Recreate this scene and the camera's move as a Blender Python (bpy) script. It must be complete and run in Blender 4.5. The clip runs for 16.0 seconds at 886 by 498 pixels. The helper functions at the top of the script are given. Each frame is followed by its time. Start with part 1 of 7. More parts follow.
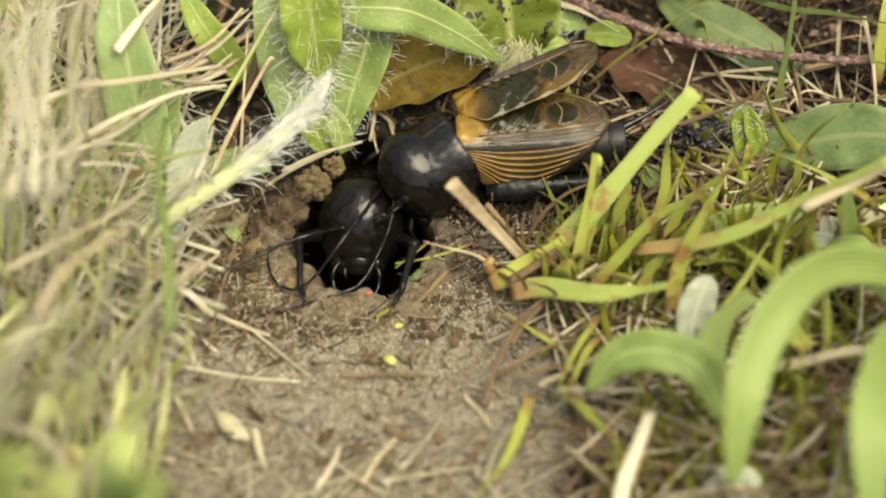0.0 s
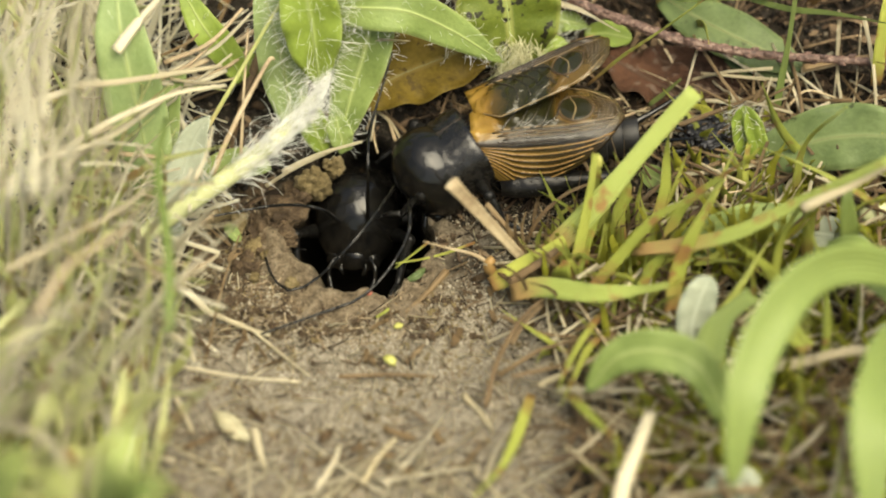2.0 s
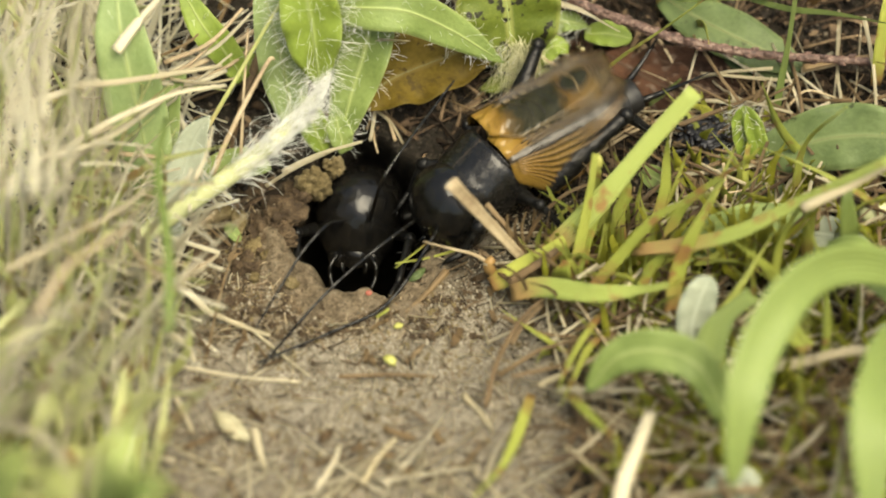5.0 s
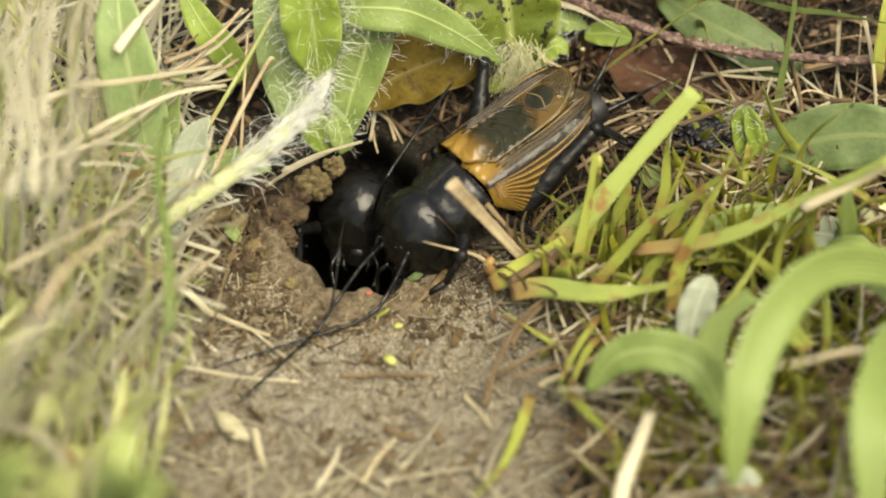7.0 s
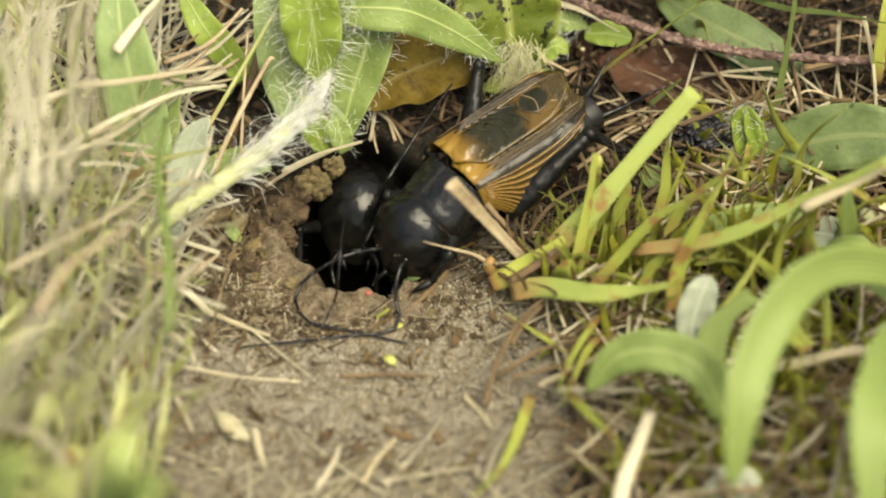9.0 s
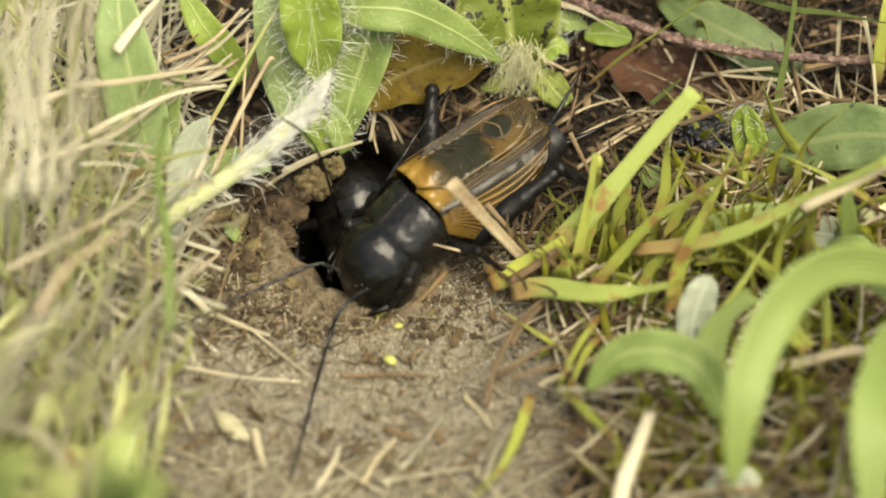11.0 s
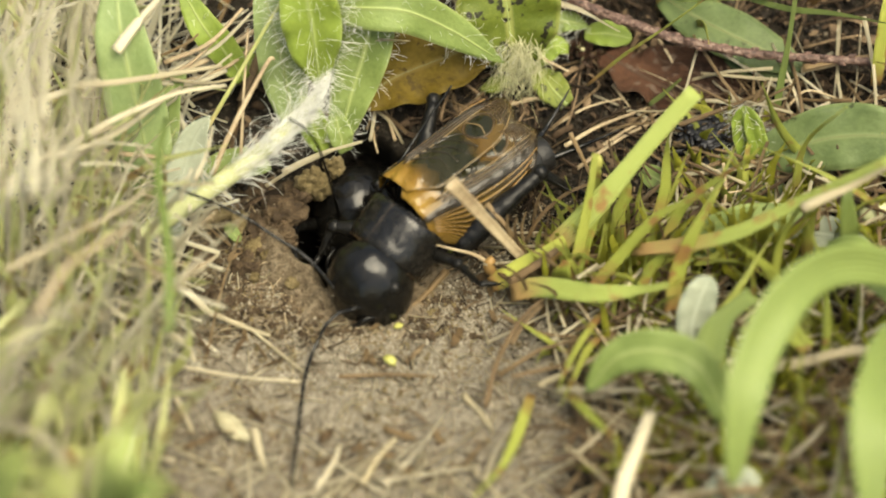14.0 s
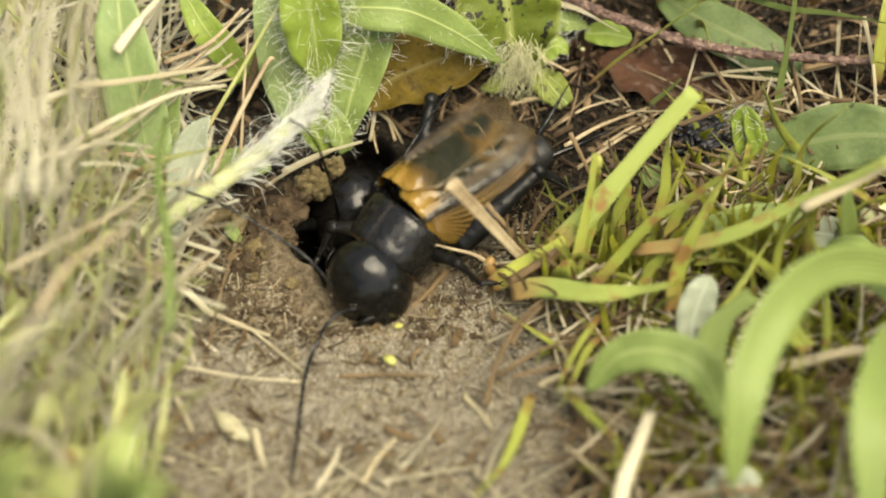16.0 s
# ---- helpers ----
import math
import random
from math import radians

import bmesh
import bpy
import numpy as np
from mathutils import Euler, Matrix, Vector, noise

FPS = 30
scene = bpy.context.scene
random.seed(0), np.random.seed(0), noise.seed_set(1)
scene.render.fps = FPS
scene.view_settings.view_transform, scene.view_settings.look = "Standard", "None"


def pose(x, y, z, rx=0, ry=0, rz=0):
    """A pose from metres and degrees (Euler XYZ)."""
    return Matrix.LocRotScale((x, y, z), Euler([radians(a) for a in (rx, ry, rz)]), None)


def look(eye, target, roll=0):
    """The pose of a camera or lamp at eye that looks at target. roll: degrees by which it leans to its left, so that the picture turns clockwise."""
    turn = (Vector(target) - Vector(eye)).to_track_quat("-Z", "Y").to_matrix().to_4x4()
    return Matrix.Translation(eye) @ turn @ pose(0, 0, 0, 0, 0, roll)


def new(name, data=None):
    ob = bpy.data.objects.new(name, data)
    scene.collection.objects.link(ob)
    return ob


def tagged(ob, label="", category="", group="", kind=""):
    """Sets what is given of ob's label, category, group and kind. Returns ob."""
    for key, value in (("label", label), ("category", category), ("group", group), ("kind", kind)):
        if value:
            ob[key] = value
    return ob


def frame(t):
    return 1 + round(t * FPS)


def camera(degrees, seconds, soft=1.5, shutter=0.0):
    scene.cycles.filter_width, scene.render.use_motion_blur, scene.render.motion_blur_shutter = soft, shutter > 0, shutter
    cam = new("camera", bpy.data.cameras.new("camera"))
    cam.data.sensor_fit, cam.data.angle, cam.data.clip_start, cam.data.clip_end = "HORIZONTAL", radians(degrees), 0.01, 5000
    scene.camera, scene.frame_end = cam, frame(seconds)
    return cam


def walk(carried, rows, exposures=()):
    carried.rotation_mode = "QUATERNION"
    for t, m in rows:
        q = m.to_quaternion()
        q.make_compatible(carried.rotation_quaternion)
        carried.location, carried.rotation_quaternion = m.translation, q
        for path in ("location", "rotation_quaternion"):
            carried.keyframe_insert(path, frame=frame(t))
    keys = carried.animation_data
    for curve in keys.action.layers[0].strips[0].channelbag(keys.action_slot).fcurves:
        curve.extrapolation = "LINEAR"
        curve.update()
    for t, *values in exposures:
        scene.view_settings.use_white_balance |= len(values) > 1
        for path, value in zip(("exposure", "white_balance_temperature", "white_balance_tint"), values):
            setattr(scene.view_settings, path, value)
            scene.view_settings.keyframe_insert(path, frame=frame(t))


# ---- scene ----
MM = 0.001

# camera: a short telephoto on a low tripod, looking down at the burrow; it stands still
cam = camera(20, 16.0, soft=1.9, shutter=0.5)
cam.data.dof.use_dof = True
cam.data.dof.focus_distance = 0.1968
cam.data.dof.aperture_fstop = 16.0
EYE_POSE = look((0, -140.0 * MM, 140.0 * MM), (0, 0, 0))
walk(cam, [(0, EYE_POSE), (16, EYE_POSE)], exposures=[(0, 1.50, 7700, 2), (16, 1.50, 7700, 2)])

# world: bright overcast sky with a very soft sun high behind the camera's shoulder
world = bpy.data.worlds.new("sky")
scene.world = world
world.use_nodes = True
wn = world.node_tree.nodes
sky = wn.new("ShaderNodeTexSky")
sky.sky_type, sky.sun_disc = "NISHITA", False
sky.sun_elevation, sky.sun_rotation = radians(64), radians(145)
sky.dust_density, sky.air_density = 4.0, 1.0
wn["Background"].inputs["Strength"].default_value = 0.10
world.node_tree.links.new(sky.outputs["Color"], wn["Background"].inputs["Color"])
sun = new("sun", bpy.data.lights.new("sun", "SUN"))
sun.data.energy, sun.data.angle, sun.data.color = 2.3, radians(50), (1.0, 0.95, 0.86)
sun.matrix_world = look((0.25, -0.36, 0.9), (0, 0, 0))


# ---- materials ----
def nodes_of(name):
    m = bpy.data.materials.new(name)
    m.use_nodes = True
    return m, m.node_tree.nodes, m.node_tree.links


def noise_node(n, l, vec, scale, detail=4.0, rough=0.6):
    t = n.new("ShaderNodeTexNoise")
    t.inputs["Scale"].default_value, t.inputs["Detail"].default_value = scale, detail
    t.inputs["Roughness"].default_value = rough
    l.new(vec, t.inputs["Vector"])
    return t.outputs["Fac"]


def ramp_node(n, l, fac, stops):
    r = n.new("ShaderNodeValToRGB")
    e = r.color_ramp.elements
    while len(e) < len(stops):
        e.new(0.5)
    for k, (p, c) in zip(e, stops):
        k.position, k.color = p, (*c, 1)
    l.new(fac, r.inputs["Fac"])
    return r.outputs["Color"]


def mix_node(n, l, fac, a, b, kind="MIX"):
    x = n.new("ShaderNodeMix")
    x.data_type, x.blend_type = "RGBA", kind
    for sock, v in ((x.inputs[0], fac), (x.inputs[6], a), (x.inputs[7], b)):
        if isinstance(v, (int, float)):
            sock.default_value = v
        elif isinstance(v, tuple):
            sock.default_value = (*v, 1)
        else:
            l.new(v, sock)
    return x.outputs[2]


def math_node(n, l, op, a, b=0.0):
    x = n.new("ShaderNodeMath")
    x.operation = op
    for sock, v in zip(x.inputs, (a, b)):
        if isinstance(v, (int, float)):
            sock.default_value = v
        else:
            l.new(v, sock)
    return x.outputs[0]


def bump_node(n, l, height, dist, strength=1.0):
    b = n.new("ShaderNodeBump")
    b.inputs["Distance"].default_value, b.inputs["Strength"].default_value = dist, strength
    l.new(height, b.inputs["Height"])
    return b.outputs["Normal"]


def surface(name, stops, scale, fine, rough=0.7, bump=0.05, spec=0.5, island=0.0, stretch=(1, 1, 1), coat=0.0, translucent=0.0, rvar=0.15):
    """Two scales of noise over a colour ramp; scale and fine in waves per millimetre, bump in millimetres."""
    m, n, l = nodes_of(name)
    p = n["Principled BSDF"]
    co = n.new("ShaderNodeTexCoord").outputs["Object"]
    mp = n.new("ShaderNodeMapping")
    mp.inputs["Scale"].default_value = stretch
    l.new(co, mp.inputs["Vector"])
    v = mp.outputs["Vector"]
    big = noise_node(n, l, v, scale * 1000, 3)
    small = noise_node(n, l, v, fine * 1000, 5)
    f = math_node(n, l, "ADD", math_node(n, l, "MULTIPLY", big, 0.6), math_node(n, l, "MULTIPLY", small, 0.4))
    if island:
        g = n.new("ShaderNodeNewGeometry").outputs["Random Per Island"]
        o = n.new("ShaderNodeObjectInfo").outputs["Random"]
        r = math_node(n, l, "FRACT", math_node(n, l, "ADD", g, o))
        f = math_node(n, l, "ADD", f, math_node(n, l, "MULTIPLY", math_node(n, l, "SUBTRACT", r, 0.5), island))
    col = ramp_node(n, l, f, stops)
    l.new(col, p.inputs["Base Color"])
    rr = math_node(n, l, "ADD", rough - rvar / 2, math_node(n, l, "MULTIPLY", small, rvar))
    l.new(rr, p.inputs["Roughness"])
    p.inputs["Specular IOR Level"].default_value = spec
    p.inputs["Coat Weight"].default_value = coat
    if bump:
        l.new(bump_node(n, l, f, bump * MM), p.inputs["Normal"])
    if translucent:
        t = n.new("ShaderNodeBsdfTranslucent")
        l.new(col, t.inputs["Color"])
        x = n.new("ShaderNodeMixShader")
        x.inputs[0].default_value = translucent
        l.new(p.outputs[0], x.inputs[1])
        l.new(t.outputs[0], x.inputs[2])
        l.new(x.outputs[0], n["Material Output"].inputs["Surface"])
    return m


def soil_material():
    m, n, l = nodes_of("soil")
    p = n["Principled BSDF"]
    v = n.new("ShaderNodeTexCoord").outputs["Object"]
    sep = n.new("ShaderNodeSeparateXYZ")
    l.new(v, sep.inputs[0])
    patch = noise_node(n, l, v, 110, 4)
    grit = noise_node(n, l, v, 1500, 6, 0.72)
    speck = noise_node(n, l, v, 4600, 3, 0.7)
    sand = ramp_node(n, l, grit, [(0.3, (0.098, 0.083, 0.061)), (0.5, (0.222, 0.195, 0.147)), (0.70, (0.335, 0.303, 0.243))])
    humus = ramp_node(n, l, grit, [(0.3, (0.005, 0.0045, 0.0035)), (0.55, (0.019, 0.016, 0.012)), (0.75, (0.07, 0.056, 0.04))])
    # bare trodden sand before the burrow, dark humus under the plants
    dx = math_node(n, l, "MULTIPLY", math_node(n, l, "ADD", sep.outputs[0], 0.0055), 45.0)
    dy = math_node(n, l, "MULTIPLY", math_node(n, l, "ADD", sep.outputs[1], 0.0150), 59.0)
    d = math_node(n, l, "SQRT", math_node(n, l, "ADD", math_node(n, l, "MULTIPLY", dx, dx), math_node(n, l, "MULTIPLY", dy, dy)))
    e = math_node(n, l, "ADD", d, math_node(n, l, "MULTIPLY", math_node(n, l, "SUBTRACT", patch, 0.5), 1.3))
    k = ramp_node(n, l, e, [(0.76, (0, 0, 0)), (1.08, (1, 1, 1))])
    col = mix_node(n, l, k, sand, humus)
    earth = ramp_node(n, l, grit, [(0.3, (0.05, 0.037, 0.023)), (0.5, (0.155, 0.12, 0.077)), (0.7, (0.27, 0.218, 0.152))])
    hx = math_node(n, l, "MULTIPLY", math_node(n, l, "ADD", sep.outputs[0], 0.0085), 1 / 0.0125)
    hy = math_node(n, l, "MULTIPLY", math_node(n, l, "ADD", sep.outputs[1], 0.0025), 1 / 0.0085)
    hd = math_node(n, l, "SQRT", math_node(n, l, "ADD", math_node(n, l, "MULTIPLY", hx, hx), math_node(n, l, "MULTIPLY", hy, hy)))
    hd = math_node(n, l, "ADD", hd, math_node(n, l, "MULTIPLY", math_node(n, l, "SUBTRACT", noise_node(n, l, v, 230, 4), 0.5), 1.1))
    col = mix_node(n, l, ramp_node(n, l, hd, [(0.58, (1, 1, 1)), (1.0, (0, 0, 0))]), col, earth)
    fleck = noise_node(n, l, v, 5200, 2, 0.5)
    col = mix_node(n, l, ramp_node(n, l, fleck, [(0.36, (0.75,) * 3), (0.46, (0,) * 3)]), col, mix_node(n, l, 0.75, col, (0.03, 0.022, 0.014)))
    dots = ramp_node(n, l, speck, [(0.60, (0, 0, 0)), (0.70, (1, 1, 1))])
    col = mix_node(n, l, math_node(n, l, "MULTIPLY", dots, 0.3), col, (0.36, 0.31, 0.23))
    l.new(col, p.inputs["Base Color"])
    p.inputs["Roughness"].default_value = 0.9
    p.inputs["Specular IOR Level"].default_value = 0.12
    hh = math_node(n, l, "ADD", grit, math_node(n, l, "MULTIPLY", speck, 0.35))
    l.new(bump_node(n, l, hh, 0.6 * MM), p.inputs["Normal"])
    return m


def leaf_material(name, dark, light, rib, spots=None, translucent=0.22, rough=0.5, rib_width=0.06, spot_at=0.64, spec=0.32, bump=0.2):
    """Leaf blade: u runs along it and v across (0.5 at the midrib)."""
    m, n, l = nodes_of(name)
    p = n["Principled BSDF"]
    co = n.new("ShaderNodeTexCoord")
    v = co.outputs["Object"]
    sep = n.new("ShaderNodeSeparateXYZ")
    l.new(co.outputs["UV"], sep.inputs[0])
    big = noise_node(n, l, v, 260, 3)
    fine = noise_node(n, l, v, 2600, 4, 0.7)
    o = n.new("ShaderNodeObjectInfo").outputs["Random"]
    f = math_node(n, l, "ADD", math_node(n, l, "MULTIPLY", big, 0.65), math_node(n, l, "MULTIPLY", fine, 0.35))
    f = math_node(n, l, "ADD", f, math_node(n, l, "MULTIPLY", math_node(n, l, "SUBTRACT", o, 0.5), 0.14))
    col = ramp_node(n, l, f, [(0.35, dark), (0.65, light)])
    mid = math_node(n, l, "ABSOLUTE", math_node(n, l, "SUBTRACT", sep.outputs[1], 0.5))
    k = ramp_node(n, l, mid, [(rib_width * 0.4, (1, 1, 1)), (rib_width, (0, 0, 0))])
    col = mix_node(n, l, math_node(n, l, "MULTIPLY", k, 0.75), col, rib)
    # side veins, slanting away from the midrib
    w = math_node(n, l, "SINE", math_node(n, l, "ADD", math_node(n, l, "MULTIPLY", sep.outputs[0], 70.0), math_node(n, l, "MULTIPLY", mid, -38.0)))
    vein = ramp_node(n, l, w, [(0.88, (0, 0, 0)), (1.0, (1, 1, 1))])
    col = mix_node(n, l, math_node(n, l, "MULTIPLY", vein, 0.07), col, rib)
    rim = math_node(n, l, "MULTIPLY", ramp_node(n, l, mid, [(0.45, (0, 0, 0)), (0.49, (1, 1, 1))]), 0.6)
    col = mix_node(n, l, rim, col, rib)
    if spots:
        s = noise_node(n, l, v, 900, 4, 0.6)
        col = mix_node(n, l, ramp_node(n, l, s, [(spot_at - 0.04, (0, 0, 0)), (spot_at, (1, 1, 1))]), col, spots)
    l.new(col, p.inputs["Base Color"])
    l.new(math_node(n, l, "ADD", rough - 0.1, math_node(n, l, "MULTIPLY", fine, 0.2)), p.inputs["Roughness"])
    p.inputs["Specular IOR Level"].default_value = spec
    h = math_node(n, l, "ADD", math_node(n, l, "MULTIPLY", vein, -0.04), math_node(n, l, "ADD", f, math_node(n, l, "MULTIPLY", k, 0.15)))
    l.new(bump_node(n, l, h, bump * MM), p.inputs["Normal"])
    t = n.new("ShaderNodeBsdfTranslucent")
    l.new(col, t.inputs["Color"])
    x = n.new("ShaderNodeMixShader")
    x.inputs[0].default_value = translucent
    l.new(p.outputs[0], x.inputs[1])
    l.new(t.outputs[0], x.inputs[2])
    l.new(x.outputs[0], n["Material Output"].inputs["Surface"])
    return m


def blade_material(name, low, high, streak, dead=None, thin=0.25):
    """Grass blade: fine lengthwise veins, a paler keel, a tired base."""
    m, n, l = nodes_of(name)
    p = n["Principled BSDF"]
    co = n.new("ShaderNodeTexCoord")
    sep = n.new("ShaderNodeSeparateXYZ")
    l.new(co.outputs["UV"], sep.inputs[0])
    g = n.new("ShaderNodeNewGeometry").outputs["Random Per Island"]
    o = n.new("ShaderNodeObjectInfo").outputs["Random"]
    r = math_node(n, l, "FRACT", math_node(n, l, "ADD", g, o))
    big = noise_node(n, l, co.outputs["Object"], 300, 3)
    f = math_node(n, l, "ADD", math_node(n, l, "MULTIPLY", r, 0.6), math_node(n, l, "MULTIPLY", big, 0.4))
    col = ramp_node(n, l, f, [(0.15, low), (0.8, high)])
    w = math_node(n, l, "SINE", math_node(n, l, "MULTIPLY", sep.outputs[1], 44.0))
    col = mix_node(n, l, math_node(n, l, "MULTIPLY", ramp_node(n, l, w, [(0.2, (0, 0, 0)), (1.0, (1, 1, 1))]), 0.3), col, streak)
    if dead:
        k = ramp_node(n, l, math_node(n, l, "ADD", sep.outputs[0], math_node(n, l, "MULTIPLY", math_node(n, l, "SUBTRACT", big, 0.5), 0.4)), [(0.08, (1, 1, 1)), (0.3, (0, 0, 0))])
        col = mix_node(n, l, k, col, dead)
        b = noise_node(n, l, co.outputs["Object"], 420, 2)
        col = mix_node(n, l, math_node(n, l, "MULTIPLY", ramp_node(n, l, b, [(0.57, (0, 0, 0)), (0.66, (1, 1, 1))]), 0.75), col, (0.28, 0.11, 0.05))
    l.new(col, p.inputs["Base Color"])
    p.inputs["Roughness"].default_value = 0.45
    p.inputs["Specular IOR Level"].default_value = 0.4
    l.new(bump_node(n, l, w, 0.03 * MM), p.inputs["Normal"])
    t = n.new("ShaderNodeBsdfTranslucent")
    l.new(col, t.inputs["Color"])
    x = n.new("ShaderNodeMixShader")
    x.inputs[0].default_value = thin
    l.new(p.outputs[0], x.inputs[1])
    l.new(t.outputs[0], x.inputs[2])
    l.new(x.outputs[0], n["Material Output"].inputs["Surface"])
    return m


def wing_material():
    """Wing cover: u along it from the hinge, v across; amber at the hinge, black-olive harp and mirror fields, a clear netted tip and an amber flank."""
    m, n, l = nodes_of("wing_membrane")
    p = n["Principled BSDF"]
    co = n.new("ShaderNodeTexCoord")
    sep = n.new("ShaderNodeSeparateXYZ")
    l.new(co.outputs["UV"], sep.inputs[0])
    u, v = sep.outputs[0], sep.outputs[1]
    big = noise_node(n, l, co.outputs["Object"], 420, 3)
    fine = noise_node(n, l, co.outputs["Object"], 3000, 4)
    wob = math_node(n, l, "MULTIPLY", math_node(n, l, "SUBTRACT", big, 0.5), 0.12)
    uu = math_node(n, l, "ADD", u, wob)
    vv = math_node(n, l, "ADD", v, wob)
    fold = noise_node(n, l, co.outputs["Object"], 700, 2)
    ub = math_node(n, l, "ADD", uu, math_node(n, l, "ADD", math_node(n, l, "MULTIPLY", math_node(n, l, "SUBTRACT", fold, 0.5), 0.12), math_node(n, l, "MULTIPLY", math_node(n, l, "SUBTRACT", 0.3, v), 0.16)))
    top = ramp_node(n, l, ub, [(0.02, (0.20, 0.12, 0.023)), (0.11, (0.13, 0.073, 0.013)), (0.16, (0.055, 0.034, 0.008)), (0.23, (0.018, 0.016, 0.006)), (0.52, (0.014, 0.014, 0.005)), (0.60, (0.075, 0.043, 0.010)), (0.80, (0.085, 0.055, 0.016)), (0.90, (0.085, 0.07, 0.035))])
    # round mirror field, dark inside an amber ring
    du = math_node(n, l, "DIVIDE", math_node(n, l, "SUBTRACT", u, 0.69), 0.105)
    dv = math_node(n, l, "DIVIDE", math_node(n, l, "SUBTRACT", v, 0.30), 0.15)
    disc = math_node(n, l, "SQRT", math_node(n, l, "ADD", math_node(n, l, "MULTIPLY", du, du), math_node(n, l, "MULTIPLY", dv, dv)))
    top = mix_node(n, l, ramp_node(n, l, disc, [(0.92, (1, 1, 1)), (1.02, (0, 0, 0))]), top, (0.014, 0.014, 0.006))
    # clear apex netted with dark veins
    net = n.new("ShaderNodeTexVoronoi")
    net.feature = "DISTANCE_TO_EDGE"
    net.inputs["Scale"].default_value = 1.0
    stretch = n.new("ShaderNodeMapping")
    stretch.inputs["Scale"].default_value = (26, 13, 1)
    l.new(co.outputs["UV"], stretch.inputs["Vector"])
    l.new(stretch.outputs["Vector"], net.inputs["Vector"])
    mesh_vein = ramp_node(n, l, net.outputs["Distance"], [(0.05, (1, 1, 1)), (0.11, (0, 0, 0))])
    apex = ramp_node(n, l, uu, [(0.74, (0, 0, 0)), (0.82, (1, 1, 1))])
    top = mix_node(n, l, math_node(n, l, "MULTIPLY", math_node(n, l, "MULTIPLY", mesh_vein, apex), 0.85), top, (0.02, 0.015, 0.008))
    # pale pleats along the shoulder
    gold = ramp_node(n, l, uu, [(0.1, (0.15, 0.085, 0.015)), (0.3, (0.10, 0.066, 0.024)), (0.8, (0.08, 0.058, 0.026))])
    crease = ramp_node(n, l, math_node(n, l, "SINE", math_node(n, l, "MULTIPLY", math_node(n, l, "ADD", vv, math_node(n, l, "MULTIPLY", uu, 0.05)), 150.0)), [(0.1, (0, 0, 0)), (0.7, (1, 1, 1))])
    gold = mix_node(n, l, math_node(n, l, "MULTIPLY", crease, math_node(n, l, "MINIMUM", math_node(n, l, "MULTIPLY", u, 3.0), 0.9)), gold, (0.022, 0.016, 0.009))
    top = mix_node(n, l, ramp_node(n, l, vv, [(0.46, (0, 0, 0)), (0.52, (1, 1, 1))]), top, gold)
    # flank: amber stripes fanning out from the hinge, the dark gaps widening to the rear
    fan = math_node(n, l, "ADD", 0.024, math_node(n, l, "MULTIPLY", math_node(n, l, "MINIMUM", u, 0.55), 0.05))
    ph = math_node(n, l, "FRACT", math_node(n, l, "DIVIDE", math_node(n, l, "SUBTRACT", v, 0.655), fan))
    edge = math_node(n, l, "ADD", 0.2, math_node(n, l, "MULTIPLY", uu, 0.72))
    dark = ramp_node(n, l, math_node(n, l, "SUBTRACT", ph, edge), [(0.0, (1, 1, 1)), (0.12, (0, 0, 0))])
    amber = ramp_node(n, l, uu, [(0.05, (0.16, 0.094, 0.019)), (0.4, (0.145, 0.096, 0.027)), (0.85, (0.07, 0.052, 0.022))])
    side = mix_node(n, l, math_node(n, l, "MULTIPLY", dark, 0.82), amber, (0.014, 0.009, 0.004))
    col = mix_node(n, l, ramp_node(n, l, v, [(0.62, (0, 0, 0)), (0.65, (1, 1, 1))]), top, side)
    band = ramp_node(n, l, math_node(n, l, "ABSOLUTE", math_node(n, l, "SUBTRACT", v, 0.635)), [(0.04, (1, 1, 1)), (0.07, (0, 0, 0))])
    col = mix_node(n, l, math_node(n, l, "MULTIPLY", band, 0.92), col, (0.010, 0.008, 0.005))
    l.new(col, p.inputs["Base Color"])
    p.inputs["Roughness"].default_value = 0.16
    p.inputs["Specular IOR Level"].default_value = 0.30
    # S-shaped ridges of the harp
    ridge = math_node(n, l, "SINE", math_node(n, l, "ADD", math_node(n, l, "MULTIPLY", uu, 34.0), math_node(n, l, "ADD", math_node(n, l, "MULTIPLY", big, 5.0), math_node(n, l, "MULTIPLY", v, -22.0))))
    harp = ramp_node(n, l, v, [(0.42, (1, 1, 1)), (0.52, (0, 0, 0))])
    ridge = math_node(n, l, "MULTIPLY", math_node(n, l, "MULTIPLY", ridge, harp), 0.30)
    l.new(bump_node(n, l, math_node(n, l, "ADD", math_node(n, l, "ADD", ridge, math_node(n, l, "MULTIPLY", big, 0.8)), math_node(n, l, "MULTIPLY", fine, 0.05)), 0.26 * MM), p.inputs["Normal"])
    t = n.new("ShaderNodeBsdfTransparent")
    t.inputs["Color"].default_value = (0.85, 0.68, 0.40, 1)
    x = n.new("ShaderNodeMixShader")
    l.new(ramp_node(n, l, uu, [(0.12, (0.0,) * 3), (0.4, (0.05,) * 3), (0.78, (0.12,) * 3), (0.88, (0.45,) * 3)]), x.inputs[0])
    l.new(p.outputs[0], x.inputs[1])
    l.new(t.outputs[0], x.inputs[2])
    l.new(x.outputs[0], n["Material Output"].inputs["Surface"])
    return m


